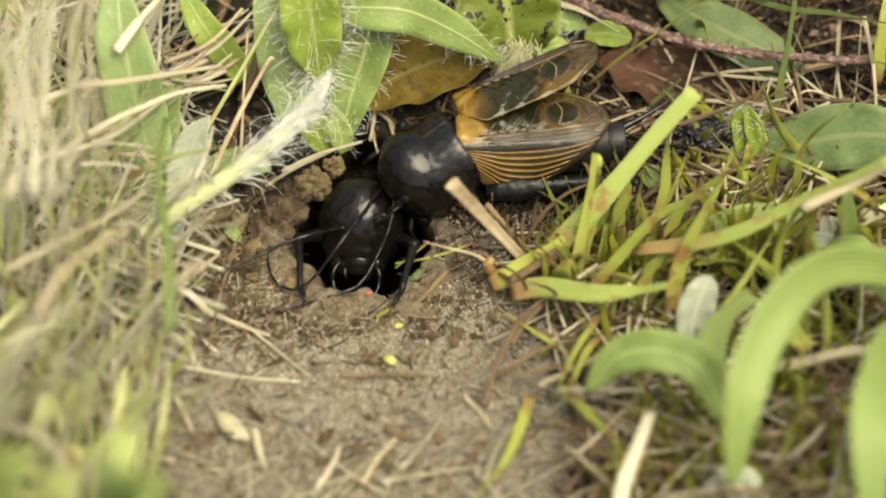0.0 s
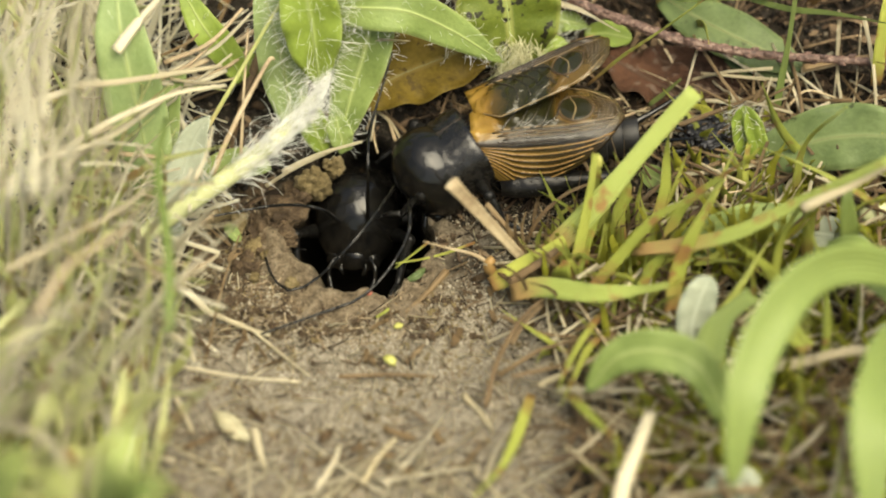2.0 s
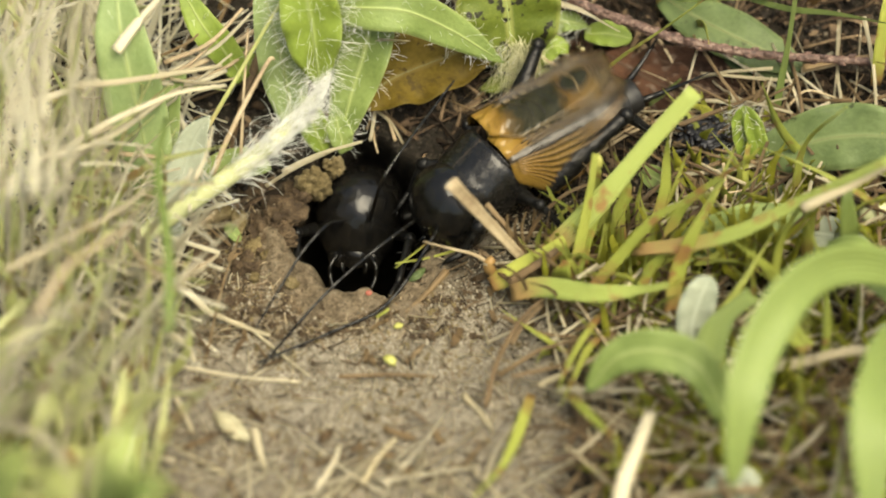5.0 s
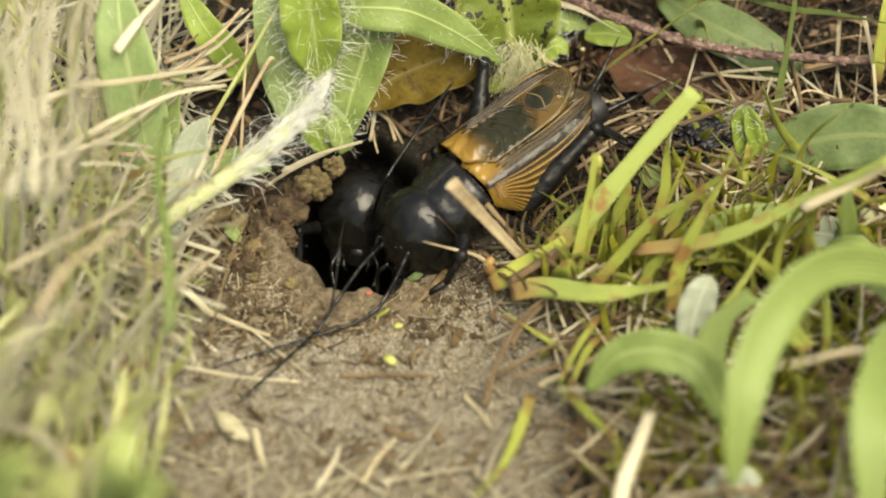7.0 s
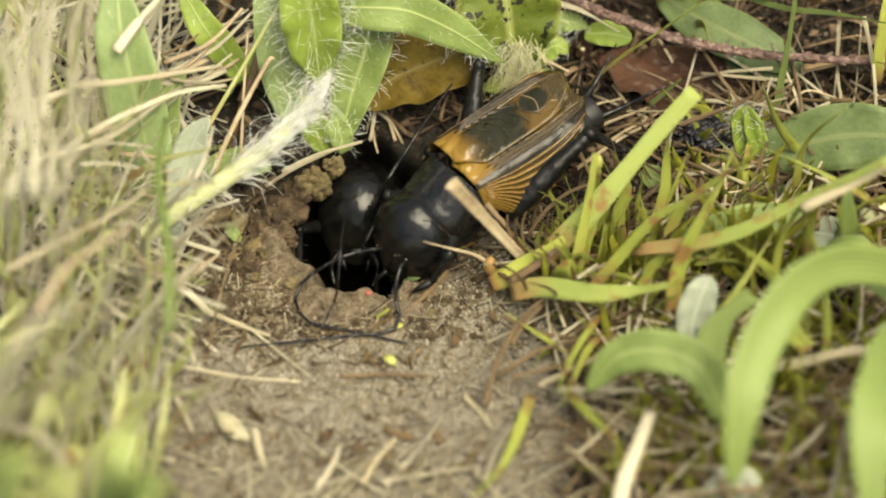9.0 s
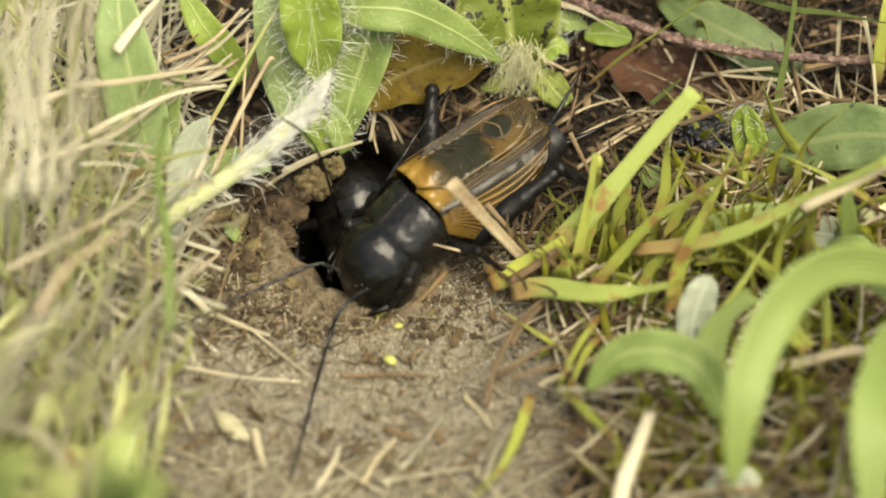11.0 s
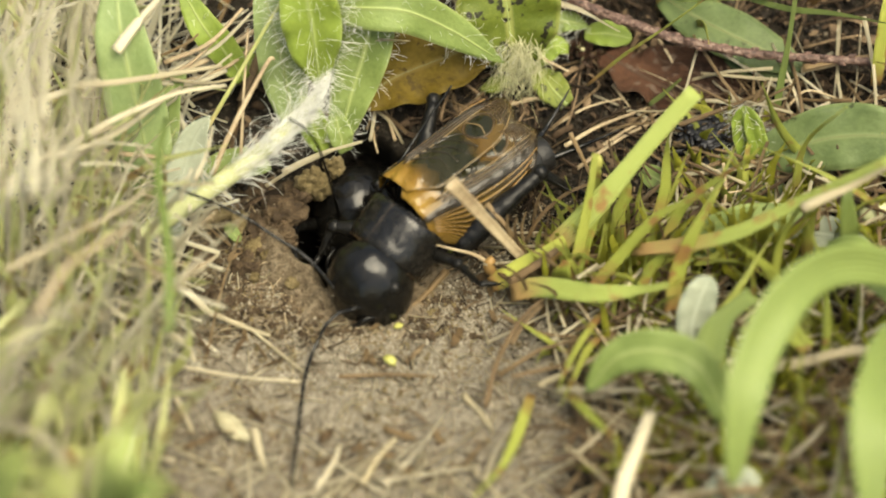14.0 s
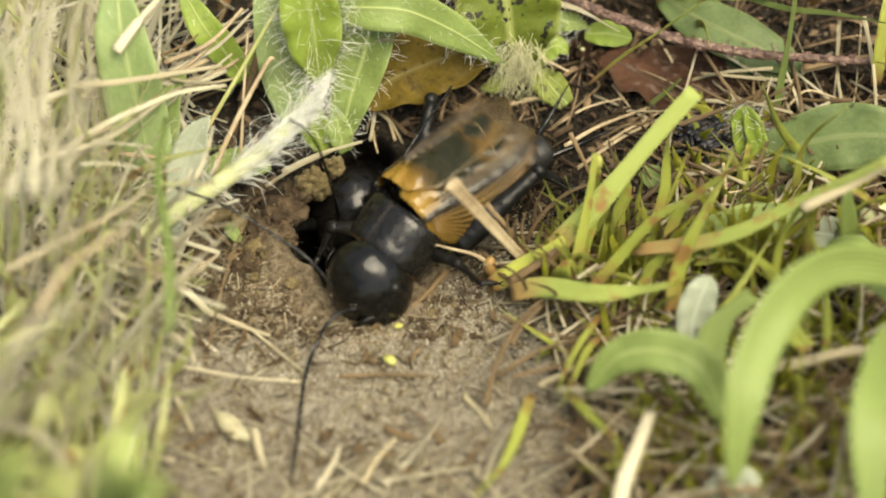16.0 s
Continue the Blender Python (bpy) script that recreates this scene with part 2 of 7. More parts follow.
def chitin_material(name, dark, light, rough, spec, dents, pits):
    """Black cuticle: broad shallow dents and sparse pin-prick pits under a clear gloss."""
    m, n, l = nodes_of(name)
    p = n["Principled BSDF"]
    v = n.new("ShaderNodeTexCoord").outputs["Object"]
    dent = noise_node(n, l, v, 420, 2, 0.5)
    dust = noise_node(n, l, v, 1500, 4, 0.7)
    pit = n.new("ShaderNodeTexVoronoi")
    pit.inputs["Scale"].default_value = 3600
    l.new(v, pit.inputs["Vector"])
    hole = ramp_node(n, l, pit.outputs["Distance"], [(0.10, (0, 0, 0)), (0.28, (1, 1, 1))])
    l.new(ramp_node(n, l, dust, [(0.4, dark), (0.75, light)]), p.inputs["Base Color"])
    l.new(math_node(n, l, "ADD", rough - 0.07, math_node(n, l, "MULTIPLY", dust, 0.2)), p.inputs["Roughness"])
    p.inputs["Specular IOR Level"].default_value = spec
    h = math_node(n, l, "ADD", math_node(n, l, "MULTIPLY", dent, dents), math_node(n, l, "MULTIPLY", hole, pits))
    l.new(bump_node(n, l, h, 1.0 * MM), p.inputs["Normal"])
    return m


SOIL = soil_material()
GRAIN = surface("sand_grain", [(0.2, (0.07, 0.055, 0.033)), (0.55, (0.22, 0.19, 0.135)), (0.95, (0.33, 0.30, 0.23))], 0.8, 6, 0.6, 0.03, island=0.9)
CRUMB = surface("soil_crumb", [(0.2, (0.007, 0.006, 0.005)), (0.68, (0.026, 0.021, 0.016)), (0.98, (0.14, 0.115, 0.08))], 0.9, 5, 0.9, 0.12, 0.1, island=0.7)
CLOD = surface("clod", [(0.3, (0.05, 0.037, 0.016)), (0.5, (0.14, 0.108, 0.053)), (0.7, (0.26, 0.21, 0.12))], 0.9, 5, 0.9, 0.6, 0.1)
RED_CLOD = surface("red_clod", [(0.3, (0.014, 0.009, 0.005)), (0.5, (0.055, 0.036, 0.019)), (0.7, (0.14, 0.10, 0.057))], 0.9, 5, 0.75, 0.6, 0.25)
CHITIN = chitin_material("black_chitin", (0.003, 0.003, 0.003), (0.010, 0.009, 0.007), 0.14, 0.30, 0.30, 0.006)
LEG = chitin_material("leg_chitin", (0.003, 0.003, 0.003), (0.012, 0.011, 0.009), 0.34, 0.2, 0.5, 0.05)
PRONOTUM = chitin_material("dull_chitin", (0.004, 0.004, 0.004), (0.014, 0.012, 0.009), 0.24, 0.36, 0.35, 0.015)
ABDOMEN = surface("abdomen_skin", [(0.3, (0.006, 0.006, 0.006)), (0.7, (0.017, 0.016, 0.015))], 0.8, 9, 0.40, 0.08, 0.28)
VEIN = surface("wing_vein", [(0.3, (0.02, 0.012, 0.006)), (0.7, (0.06, 0.035, 0.015))], 1, 8, 0.35, 0.0)
DARK_VEIN = surface("dark_wing_vein", [(0.3, (0.010, 0.008, 0.005)), (0.7, (0.03, 0.024, 0.014))], 1, 8, 0.22, 0.0)
PALE_VEIN = surface("pale_wing_vein", [(0.3, (0.11, 0.07, 0.028)), (0.7, (0.24, 0.17, 0.085))], 1, 8, 0.35, 0.0)
PALE = surface("ocellus", [(0.3, (0.34, 0.29, 0.2)), (0.7, (0.5, 0.45, 0.34))], 2, 9, 0.4, 0.0)
EYE_BLACK = surface("eye", [(0.3, (0.008, 0.006, 0.005)), (0.7, (0.02, 0.014, 0.01))], 2, 12, 0.22, 0.01)
WING = wing_material()
GREEN_LEAF = leaf_material("green_leaf", (0.12, 0.175, 0.025), (0.225, 0.30, 0.052), (0.31, 0.37, 0.12))
BLUE_LEAF = leaf_material("blue_green_leaf", (0.17, 0.235, 0.085), (0.28, 0.355, 0.15), (0.33, 0.39, 0.18))
PALE_LEAF = leaf_material("pale_underside_leaf", (0.125, 0.175, 0.045), (0.22, 0.285, 0.085), (0.31, 0.36, 0.14))
SHEEN_LEAF = leaf_material("sheen_leaf", (0.062, 0.093, 0.03), (0.13, 0.175, 0.064), (0.17, 0.21, 0.085), spots=(0.045, 0.055, 0.02), spot_at=0.68)
SPOT_LEAF = leaf_material("spotted_leaf", (0.09, 0.12, 0.015), (0.19, 0.22, 0.035), (0.28, 0.30, 0.09), spots=(0.018, 0.017, 0.008), spot_at=0.60)
OCHRE_LEAF = leaf_material("withered_leaf", (0.04, 0.027, 0.005), (0.14, 0.098, 0.015), (0.15, 0.11, 0.03), spots=(0.055, 0.037, 0.009), spot_at=0.62, spec=0.08)
BROWN_LEAF = leaf_material("dead_leaf", (0.016, 0.008, 0.005), (0.088, 0.042, 0.024), (0.07, 0.045, 0.03), spots=(0.10, 0.07, 0.052), spot_at=0.62, translucent=0.05, rough=0.6, spec=0.12, bump=0.9)
FELT_LEAF = leaf_material("felted_leaf", (0.21, 0.235, 0.165), (0.33, 0.36, 0.27), (0.34, 0.37, 0.28), translucent=0.1, rough=0.8)
GRASS = blade_material("grass_blade", (0.24, 0.285, 0.045), (0.46, 0.49, 0.10), (0.45, 0.48, 0.16), dead=(0.33, 0.20, 0.07))
PALE_GRASS = blade_material("pale_grass_blade", (0.27, 0.33, 0.072), (0.40, 0.46, 0.135), (0.45, 0.50, 0.20), dead=(0.38, 0.25, 0.10))
FRESH = blade_material("fresh_grass", (0.135, 0.185, 0.042), (0.215, 0.28, 0.078), (0.27, 0.33, 0.12), thin=0.3)
MOSS = blade_material("moss_shoot", (0.14, 0.15, 0.012), (0.36, 0.36, 0.035), (0.36, 0.38, 0.08))
HAY = blade_material("hay", (0.61, 0.56, 0.38), (0.84, 0.80, 0.63), (0.78, 0.73, 0.55), thin=0.4)
DULL_HAY = blade_material("weathered_hay", (0.50, 0.46, 0.30), (0.76, 0.72, 0.53), (0.68, 0.63, 0.45), thin=0.35)
HAY_GREEN = blade_material("hay_green", (0.50, 0.54, 0.18), (0.74, 0.76, 0.38), (0.68, 0.70, 0.38), dead=(0.55, 0.45, 0.2), thin=0.35)
LENS_LEAF = blade_material("near_leaf", (0.30, 0.37, 0.09), (0.44, 0.51, 0.17), (0.46, 0.52, 0.22), thin=0.3)
BUD = surface("dry_bud", [(0.3, (0.16, 0.14, 0.08)), (0.5, (0.32, 0.29, 0.18)), (0.7, (0.48, 0.45, 0.32))], 0.5, 4, 0.6, 0.1)
STRAW = blade_material("straw", (0.48, 0.41, 0.25), (0.74, 0.68, 0.50), (0.68, 0.61, 0.44), thin=0.4)
BROWN_STRAW = blade_material("brown_straw", (0.065, 0.036, 0.016), (0.28, 0.195, 0.10), (0.25, 0.175, 0.09))
TAN_STRAW = surface("weathered_straw", [(0.3, (0.15, 0.10, 0.055)), (0.5, (0.31, 0.24, 0.14)), (0.7, (0.48, 0.40, 0.26))], 0.35, 4, 0.6, 0.05, stretch=(1, 1, 1), translucent=0.15)
RIB = surface("leaf_rib", [(0.3, (0.20, 0.26, 0.075)), (0.7, (0.31, 0.37, 0.13))], 0.6, 5, 0.5, 0.02, translucent=0.15)
DULL_RIB = surface("dull_leaf_rib", [(0.3, (0.10, 0.10, 0.035)), (0.7, (0.18, 0.18, 0.07))], 0.6, 5, 0.6, 0.02)
DARK_LITTER = surface("dark_litter", [(0.2, (0.012, 0.008, 0.005)), (0.6, (0.05, 0.033, 0.020)), (0.97, (0.19, 0.135, 0.08))], 0.8, 5, 0.75, 0.06, 0.12, island=0.8)
STEM = surface("pale_stem", [(0.3, (0.34, 0.37, 0.16)), (0.55, (0.44, 0.46, 0.24)), (0.75, (0.54, 0.55, 0.34))], 0.25, 4, 0.6, 0.05, translucent=0.15)
CROWN_HAIR = surface("crown_hair", [(0.3, (0.42, 0.42, 0.22)), (0.7, (0.66, 0.64, 0.42))], 1, 5, 0.5, 0.0, translucent=0.35)
GOLD_VEIN = surface("gold_wing_vein", [(0.3, (0.16, 0.085, 0.018)), (0.7, (0.30, 0.17, 0.045))], 1, 8, 0.3, 0.0)
HAIR = surface("white_hair", [(0.3, (0.68, 0.69, 0.62)), (0.7, (0.86, 0.86, 0.80))], 1, 5, 0.5, 0.0, translucent=0.35)
BARK = surface("reddish_bark", [(0.34, (0.02, 0.010, 0.007)), (0.5, (0.085, 0.045, 0.032)), (0.66, (0.24, 0.17, 0.13))], 1.8, 5, 0.65, 0.2)
DROPPING = surface("black_crumb", [(0.3, (0.003, 0.003, 0.004)), (0.7, (0.013, 0.013, 0.016))], 0.8, 5, 0.5, 0.15)
RED_FLECK = surface("red_fleck", [(0.3, (0.2, 0.05, 0.03)), (0.7, (0.3, 0.09, 0.06))], 2, 6, 0.5, 0.02)
YELLOW_FLECK = surface("yellow_fleck", [(0.3, (0.30, 0.30, 0.06)), (0.7, (0.42, 0.42, 0.13))], 2, 6, 0.5, 0.02, translucent=0.2)


# ---- mesh building (millimetres) ----
class Build:
    def __init__(self):
        self.v, self.f, self.uv, self.count = [], [], [], 0

    def add(self, verts, faces, uv=None):
        verts = np.asarray(verts, float)
        self.v.append(verts)
        self.uv.append(np.zeros((len(verts), 2)) if uv is None else np.asarray(uv, float))
        k = self.count
        self.f.extend([tuple(i + k for i in q) for q in faces])
        self.count += len(verts)

    def mesh(self, name, material, smooth=True):
        me = bpy.data.meshes.new(name)
        v = np.concatenate(self.v) * MM
        me.from_pydata(v.tolist(), [], self.f)
        uv = np.concatenate(self.uv)
        layer = me.uv_layers.new(name="uv")
        loops = np.zeros(len(me.loops), dtype=np.int32)
        me.loops.foreach_get("vertex_index", loops)
        layer.data.foreach_set("uv", uv[loops].astype(np.float32).ravel())
        me.polygons.foreach_set("use_smooth", [smooth] * len(me.polygons))
        me.materials.append(material)
        me.update()
        return me


def part(name, b, material, parent=None, label="", smooth=True, at=None):
    ob = new(name, b.mesh(name, material, smooth))
    if parent:
        ob.parent = parent
    if at is not None:
        ob.location = Vector(at) * MM
    return tagged(ob, label) if label else ob


def thing(name, label, category, group="", at=(0, 0, 0)):
    e = new(name)
    e.empty_display_size = 0.003
    e.location = Vector(at) * MM
    return tagged(e, label, category, group)


def curve(points, n=14):
    """Smooth line through the points (Catmull-Rom)."""
    p = np.asarray(points, float)
    if len(p) == 2:
        return p[0] + (p[1] - p[0]) * np.linspace(0, 1, n)[:, None]
    q = np.vstack([2 * p[0] - p[1], p, 2 * p[-1] - p[-2]])
    out = []
    for s in np.linspace(0, len(p) - 1, n):
        i = min(int(s), len(p) - 2)
        t = s - i
        a, b, c, d = q[i:i + 4]
        out.append(0.5 * (2 * b + (c - a) * t + (2 * a - 5 * b + 4 * c - d) * t * t + (3 * b - a - 3 * c + d) * t ** 3))
    return np.array(out)


def unit(v):
    v = np.asarray(v, float)
    return v / (np.linalg.norm(v, axis=-1, keepdims=True) + 1e-12)


def frames_along(p, up):
    t = unit(np.gradient(p, axis=0))
    s = np.cross(t, np.asarray(up, float))
    s = unit(np.where(np.linalg.norm(s, axis=1, keepdims=True) < 1e-4, np.array([1.0, 0, 0]), s))
    return t, s, np.cross(s, t)


def tube(b, p, r, sides=6, up=(0.13, -0.3, 0.9), flat=1.0, lump=0.0, rng=None):
    p = np.asarray(p, float)
    n = len(p)
    r = np.full(n, r) if np.isscalar(r) else np.asarray(r, float)
    t, s, w = frames_along(p, up)
    a = np.linspace(0, 2 * math.pi, sides, endpoint=False)
    k = np.ones((n, sides)) if not lump else 1 + lump * (rng.random((n, sides)) - 0.5)
    ring = p[:, None] + (s[:, None] * np.cos(a)[None, :, None] + w[:, None] * (np.sin(a) * flat)[None, :, None]) * (r[:, None] * k)[:, :, None]
    v = np.vstack([ring.reshape(-1, 3), p[:1], p[-1:]])
    uv = np.vstack([np.stack(np.meshgrid(np.linspace(0, 1, n), np.linspace(0, 1, sides), indexing="ij"), -1).reshape(-1, 2), [[0, 0.5]], [[1, 0.5]]])
    f = [(i * sides + j, i * sides + (j + 1) % sides, (i + 1) * sides + (j + 1) % sides, (i + 1) * sides + j) for i in range(n - 1) for j in range(sides)]
    f += [((j + 1) % sides, j, n * sides) for j in range(sides)]
    f += [((n - 1) * sides + j, (n - 1) * sides + (j + 1) % sides, n * sides + 1) for j in range(sides)]
    b.add(v, f, uv)


def ribbon(b, p, half, up=(0, -0.6, 0.8), thick=0.12, fold=0.25, cross=5, twist=0.0, wave=0.0, waves=5.0, phase=0.0):
    """A closed blade along the line p: half widths, a V or trough fold, twist in degrees from end to end, wavy margins."""
    p = np.asarray(p, float)
    n = len(p)
    half = np.full(n, half) if np.isscalar(half) else np.asarray(half, float)
    t, s, w = frames_along(p, up)
    tw = np.radians(np.linspace(0, twist, n))[:, None]
    s, w = s * np.cos(tw) + w * np.sin(tw), w * np.cos(tw) - s * np.sin(tw)
    x = np.linspace(-1, 1, cross)
    lift = fold * np.abs(x) ** 1.3
    u = np.linspace(0, 1, n)
    rip = wave * np.sin(waves * 2 * math.pi * u[:, None] + phase + 2 * np.sign(x)[None]) * np.abs(x)[None] ** 2
    mid = p[:, None] + s[:, None] * (x[None, :, None] * half[:, None, None]) + w[:, None] * ((lift[None] + rip) * half[:, None])[:, :, None]
    th = (w[:, None] * (thick / 2 * (1 - 0.7 * np.abs(x) ** 2))[None, :, None])
    v = np.vstack([(mid + th).reshape(-1, 3), (mid - th).reshape(-1, 3)])
    uv = np.stack(np.meshgrid(u, (x + 1) / 2, indexing="ij"), -1).reshape(-1, 2)
    o = n * cross
    f = []
    for i in range(n - 1):
        for j in range(cross - 1):
            a = i * cross + j
            f += [(a, a + 1, a + cross + 1, a + cross), (o + a, o + a + cross, o + a + cross + 1, o + a + 1)]
        a, c = i * cross, i * cross + cross - 1
        f += [(a, a + cross, o + a + cross, o + a), (c, o + c, o + c + cross, c + cross)]
    for j in range(cross - 1):
        a = (n - 1) * cross + j
        f += [(j, o + j, o + j + 1, j + 1), (a, a + 1, o + a + 1, o + a)]
    b.add(v, f, np.vstack([uv, uv]))


def blob(b, c, r, seg=12, rings=8, lump=0.0, freq=1.0, turn=0.0, seed=0, shape=None, octaves=0):
    """A rounded body: radii r, lumpy by noise, shape(dir) may scale each direction."""
    r = np.asarray([r] * 3 if np.isscalar(r) else r, float)
    v = [(0, 0, 1)]
    for i in range(1, rings):
        a = math.pi * i / rings
        v += [(math.sin(a) * math.cos(2 * math.pi * j / seg), math.sin(a) * math.sin(2 * math.pi * j / seg), math.cos(a)) for j in range(seg)]
    v.append((0, 0, -1))
    v = np.array(v)
    k = np.array([1 + lump * noise.noise(Vector(q * freq) + Vector((seed * 7.3, seed * 1.7, seed)))for q in v])[:, None] if lump else 1.0
    if octaves:
        k = np.array([1 + lump * noise.fractal(Vector(q * freq) + Vector((seed * 7.3, seed * 1.7, seed)), 0.75, 2.1, octaves) for q in v])[:, None]
    if shape is not None:
        k = k * np.array([shape(q) for q in v])[:, None]
    w = v * k * r
    cs, sn = math.cos(turn), math.sin(turn)
    w = np.stack([w[:, 0] * cs - w[:, 1] * sn, w[:, 0] * sn + w[:, 1] * cs, w[:, 2]], 1)
    f = [(0, 1 + j, 1 + (j + 1) % seg) for j in range(seg)]
    for i in range(rings - 2):
        for j in range(seg):
            a, c2 = 1 + i * seg + j, 1 + i * seg + (j + 1) % seg
            f.append((a, a + seg, c2 + seg, c2))
    last, e = len(v) - 1, 1 + (rings - 2) * seg
    f += [(e + j, last, e + (j + 1) % seg) for j in range(seg)]
    b.add(w + np.asarray(c, float), f)


def loft(b, rings, seg=20, power=2.0):
    """Rings (x, y, z, half width, half height) along x, superellipse sections, closed at both ends."""
    a = np.linspace(0, 2 * math.pi, seg, endpoint=False)
    cy = np.sign(np.cos(a)) * np.abs(np.cos(a)) ** (2 / power)
    cz = np.sign(np.sin(a)) * np.abs(np.sin(a)) ** (2 / power)
    v = [np.stack([np.full(seg, x), y + hw * cy, z + hh * cz], 1) for x, y, z, hw, hh in rings]
    n = len(rings)
    v = np.vstack(v + [np.array([rings[0][:3]]), np.array([rings[-1][:3]])])
    f = [(i * seg + j, (i + 1) * seg + j, (i + 1) * seg + (j + 1) % seg, i * seg + (j + 1) % seg) for i in range(n - 1) for j in range(seg)]
    f += [(j, (j + 1) % seg, n * seg) for j in range(seg)]
    f += [((n - 1) * seg + (j + 1) % seg, (n - 1) * seg + j, n * seg + 1) for j in range(seg)]
    b.add(v, f)


# ---- the ground: sand run, bank and burrow in one sheet ----
def soft_plus(v, w=4.0):
    return w * np.log1p(np.exp(np.minimum(v / w, 50)))


def ground(x, y):
    x, y = np.asarray(x, float), np.asarray(y, float)
    z = 0.38 * (soft_plus(y + 1) - soft_plus(y - 48))
    return z + 0.16 * (soft_plus(-x - 17) - soft_plus(-x - 70)) + 0.10 * (soft_plus(x - 14) - soft_plus(x - 70))


HOLE = np.array([-6.4, 1.3])
TUNNEL = np.array([0.02, 0.56, -0.83])


def fractal(x, y, scale, octaves=3, seed=0.0):
    return np.array([noise.fractal(Vector((a / scale, b / scale, seed)), 0.7, 2.1, octaves) for a, b in zip(x, y)])


def relief(x, y):
    """Small unevenness of the soil, rougher under the plants."""
    x, y = np.asarray(x, float), np.asarray(y, float)
    rough = np.clip((y + 6) / 16, 0, 1) + np.clip((np.abs(x + 8) - 14) / 12, 0, 1)
    return fractal(x, y, 9, 3, 2.0) * 0.55 + fractal(x, y, 2.2, 3, 5.0) * (0.15 + 0.45 * np.minimum(rough, 1)) + fractal(x, y, 0.75, 3, 8.0) * 0.09


def axis(lo, hi, step):
    core = list(np.arange(lo, hi + step / 2, step))
    grow, s, a, b = [], step, lo, hi
    left, right = [], []
    while b < 60000:
        s *= 1.35
        a, b = a - s, b + s
        left.insert(0, a)
        right.append(b)
    return np.array(left + core + right)


def make_ground():
    xs, ys = axis(-40, 40, 0.27), axis(-30, 27, 0.27)
    gx, gy = np.meshgrid(xs, ys)
    x, y = gx.ravel(), gy.ravel()
    z = ground(x, y)
    near = (np.abs(x) < 60) & (np.abs(y) < 60)
    xn, yn = x[near], y[near]
    z[near] += relief(xn, yn)
    # spoil thrown up round the mouth, and the tunnel pushed back into the bank
    dx, dy = (x - HOLE[0]) / 5.3, (y - HOLE[1]) / 6.8
    r = np.sqrt(dx * dx + dy * dy)
    ang = np.arctan2(dy, dx)
    r = r * (1 + 0.07 * np.sin(3 * ang + 0.6) + 0.05 * np.sin(7 * ang) + 0.03 * np.sin(13 * ang + 1))
    z += 0.9 * np.exp(-((r - 1.22) / 0.2) ** 2) * (0.35 + 0.65 * np.clip(-np.cos(ang - 0.3), 0, 1))
    edge = (r > 0.9) & (r < 2.0)
    z[edge] += (fractal(x[edge], y[edge], 1.4, 4, 11.0) * 0.55 + fractal(x[edge], y[edge], 0.5, 2, 13.0) * 0.12) * np.exp(-((r[edge] - 1.25) / 0.35) ** 2)
    k = np.clip((1.05 - r) / 0.24, 0, 1)
    k = (k * k * (3 - 2 * k)) * 24.0
    v = np.stack([x + TUNNEL[0] * k, y + TUNNEL[1] * k, z + TUNNEL[2] * k], 1)
    ny, nx = gx.shape
    i, j = np.meshgrid(np.arange(ny - 1), np.arange(nx - 1), indexing="ij")
    a = (i * nx + j).ravel()
    f = np.stack([a, a + 1, a + nx + 1, a + nx], 1)
    b = Build()
    b.add(v, [tuple(q) for q in f.tolist()])
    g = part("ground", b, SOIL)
    tagged(g, "sandy soil with a cricket burrow in a low bank", "ground", kind="structure")


make_ground()


def mouth(x, y):
    return math.hypot((x - HOLE[0]) / 5.3, (y - HOLE[1]) / 6.8)


def scatter(seed, count, box, keep=None):
    rng = np.random.default_rng(seed)
    out = []
    while len(out) < count:
        x, y = rng.uniform(box[0], box[1]), rng.uniform(box[2], box[3])
        if mouth(x, y) > 1.12 and (keep is None or keep(x, y)):
            out.append((x, y, float(ground(x, y))))
    return out, rng


# ---- crickets (x forward, y to their left, z up; the origin on the soil under the neck shield) ----
HINGE = {1: (-1.35, 2.1, 6.3), -1: (-1.35, -2.4, 6.9)}
FEELER = {1: (5.5, 1.05, 4.5), -1: (5.5, -1.05, 4.5)}
NECK = (1.6, 0.0, 4.1)


def head_shape(d):
    k = 1.0
    if d[0] > 0:
        k -= 0.10 * d[0] ** 2 * max(0.0, 0.3 - d[2])
    if d[2] < -0.2:
        k += 0.12 * d[0] * (-d[2])
    return k


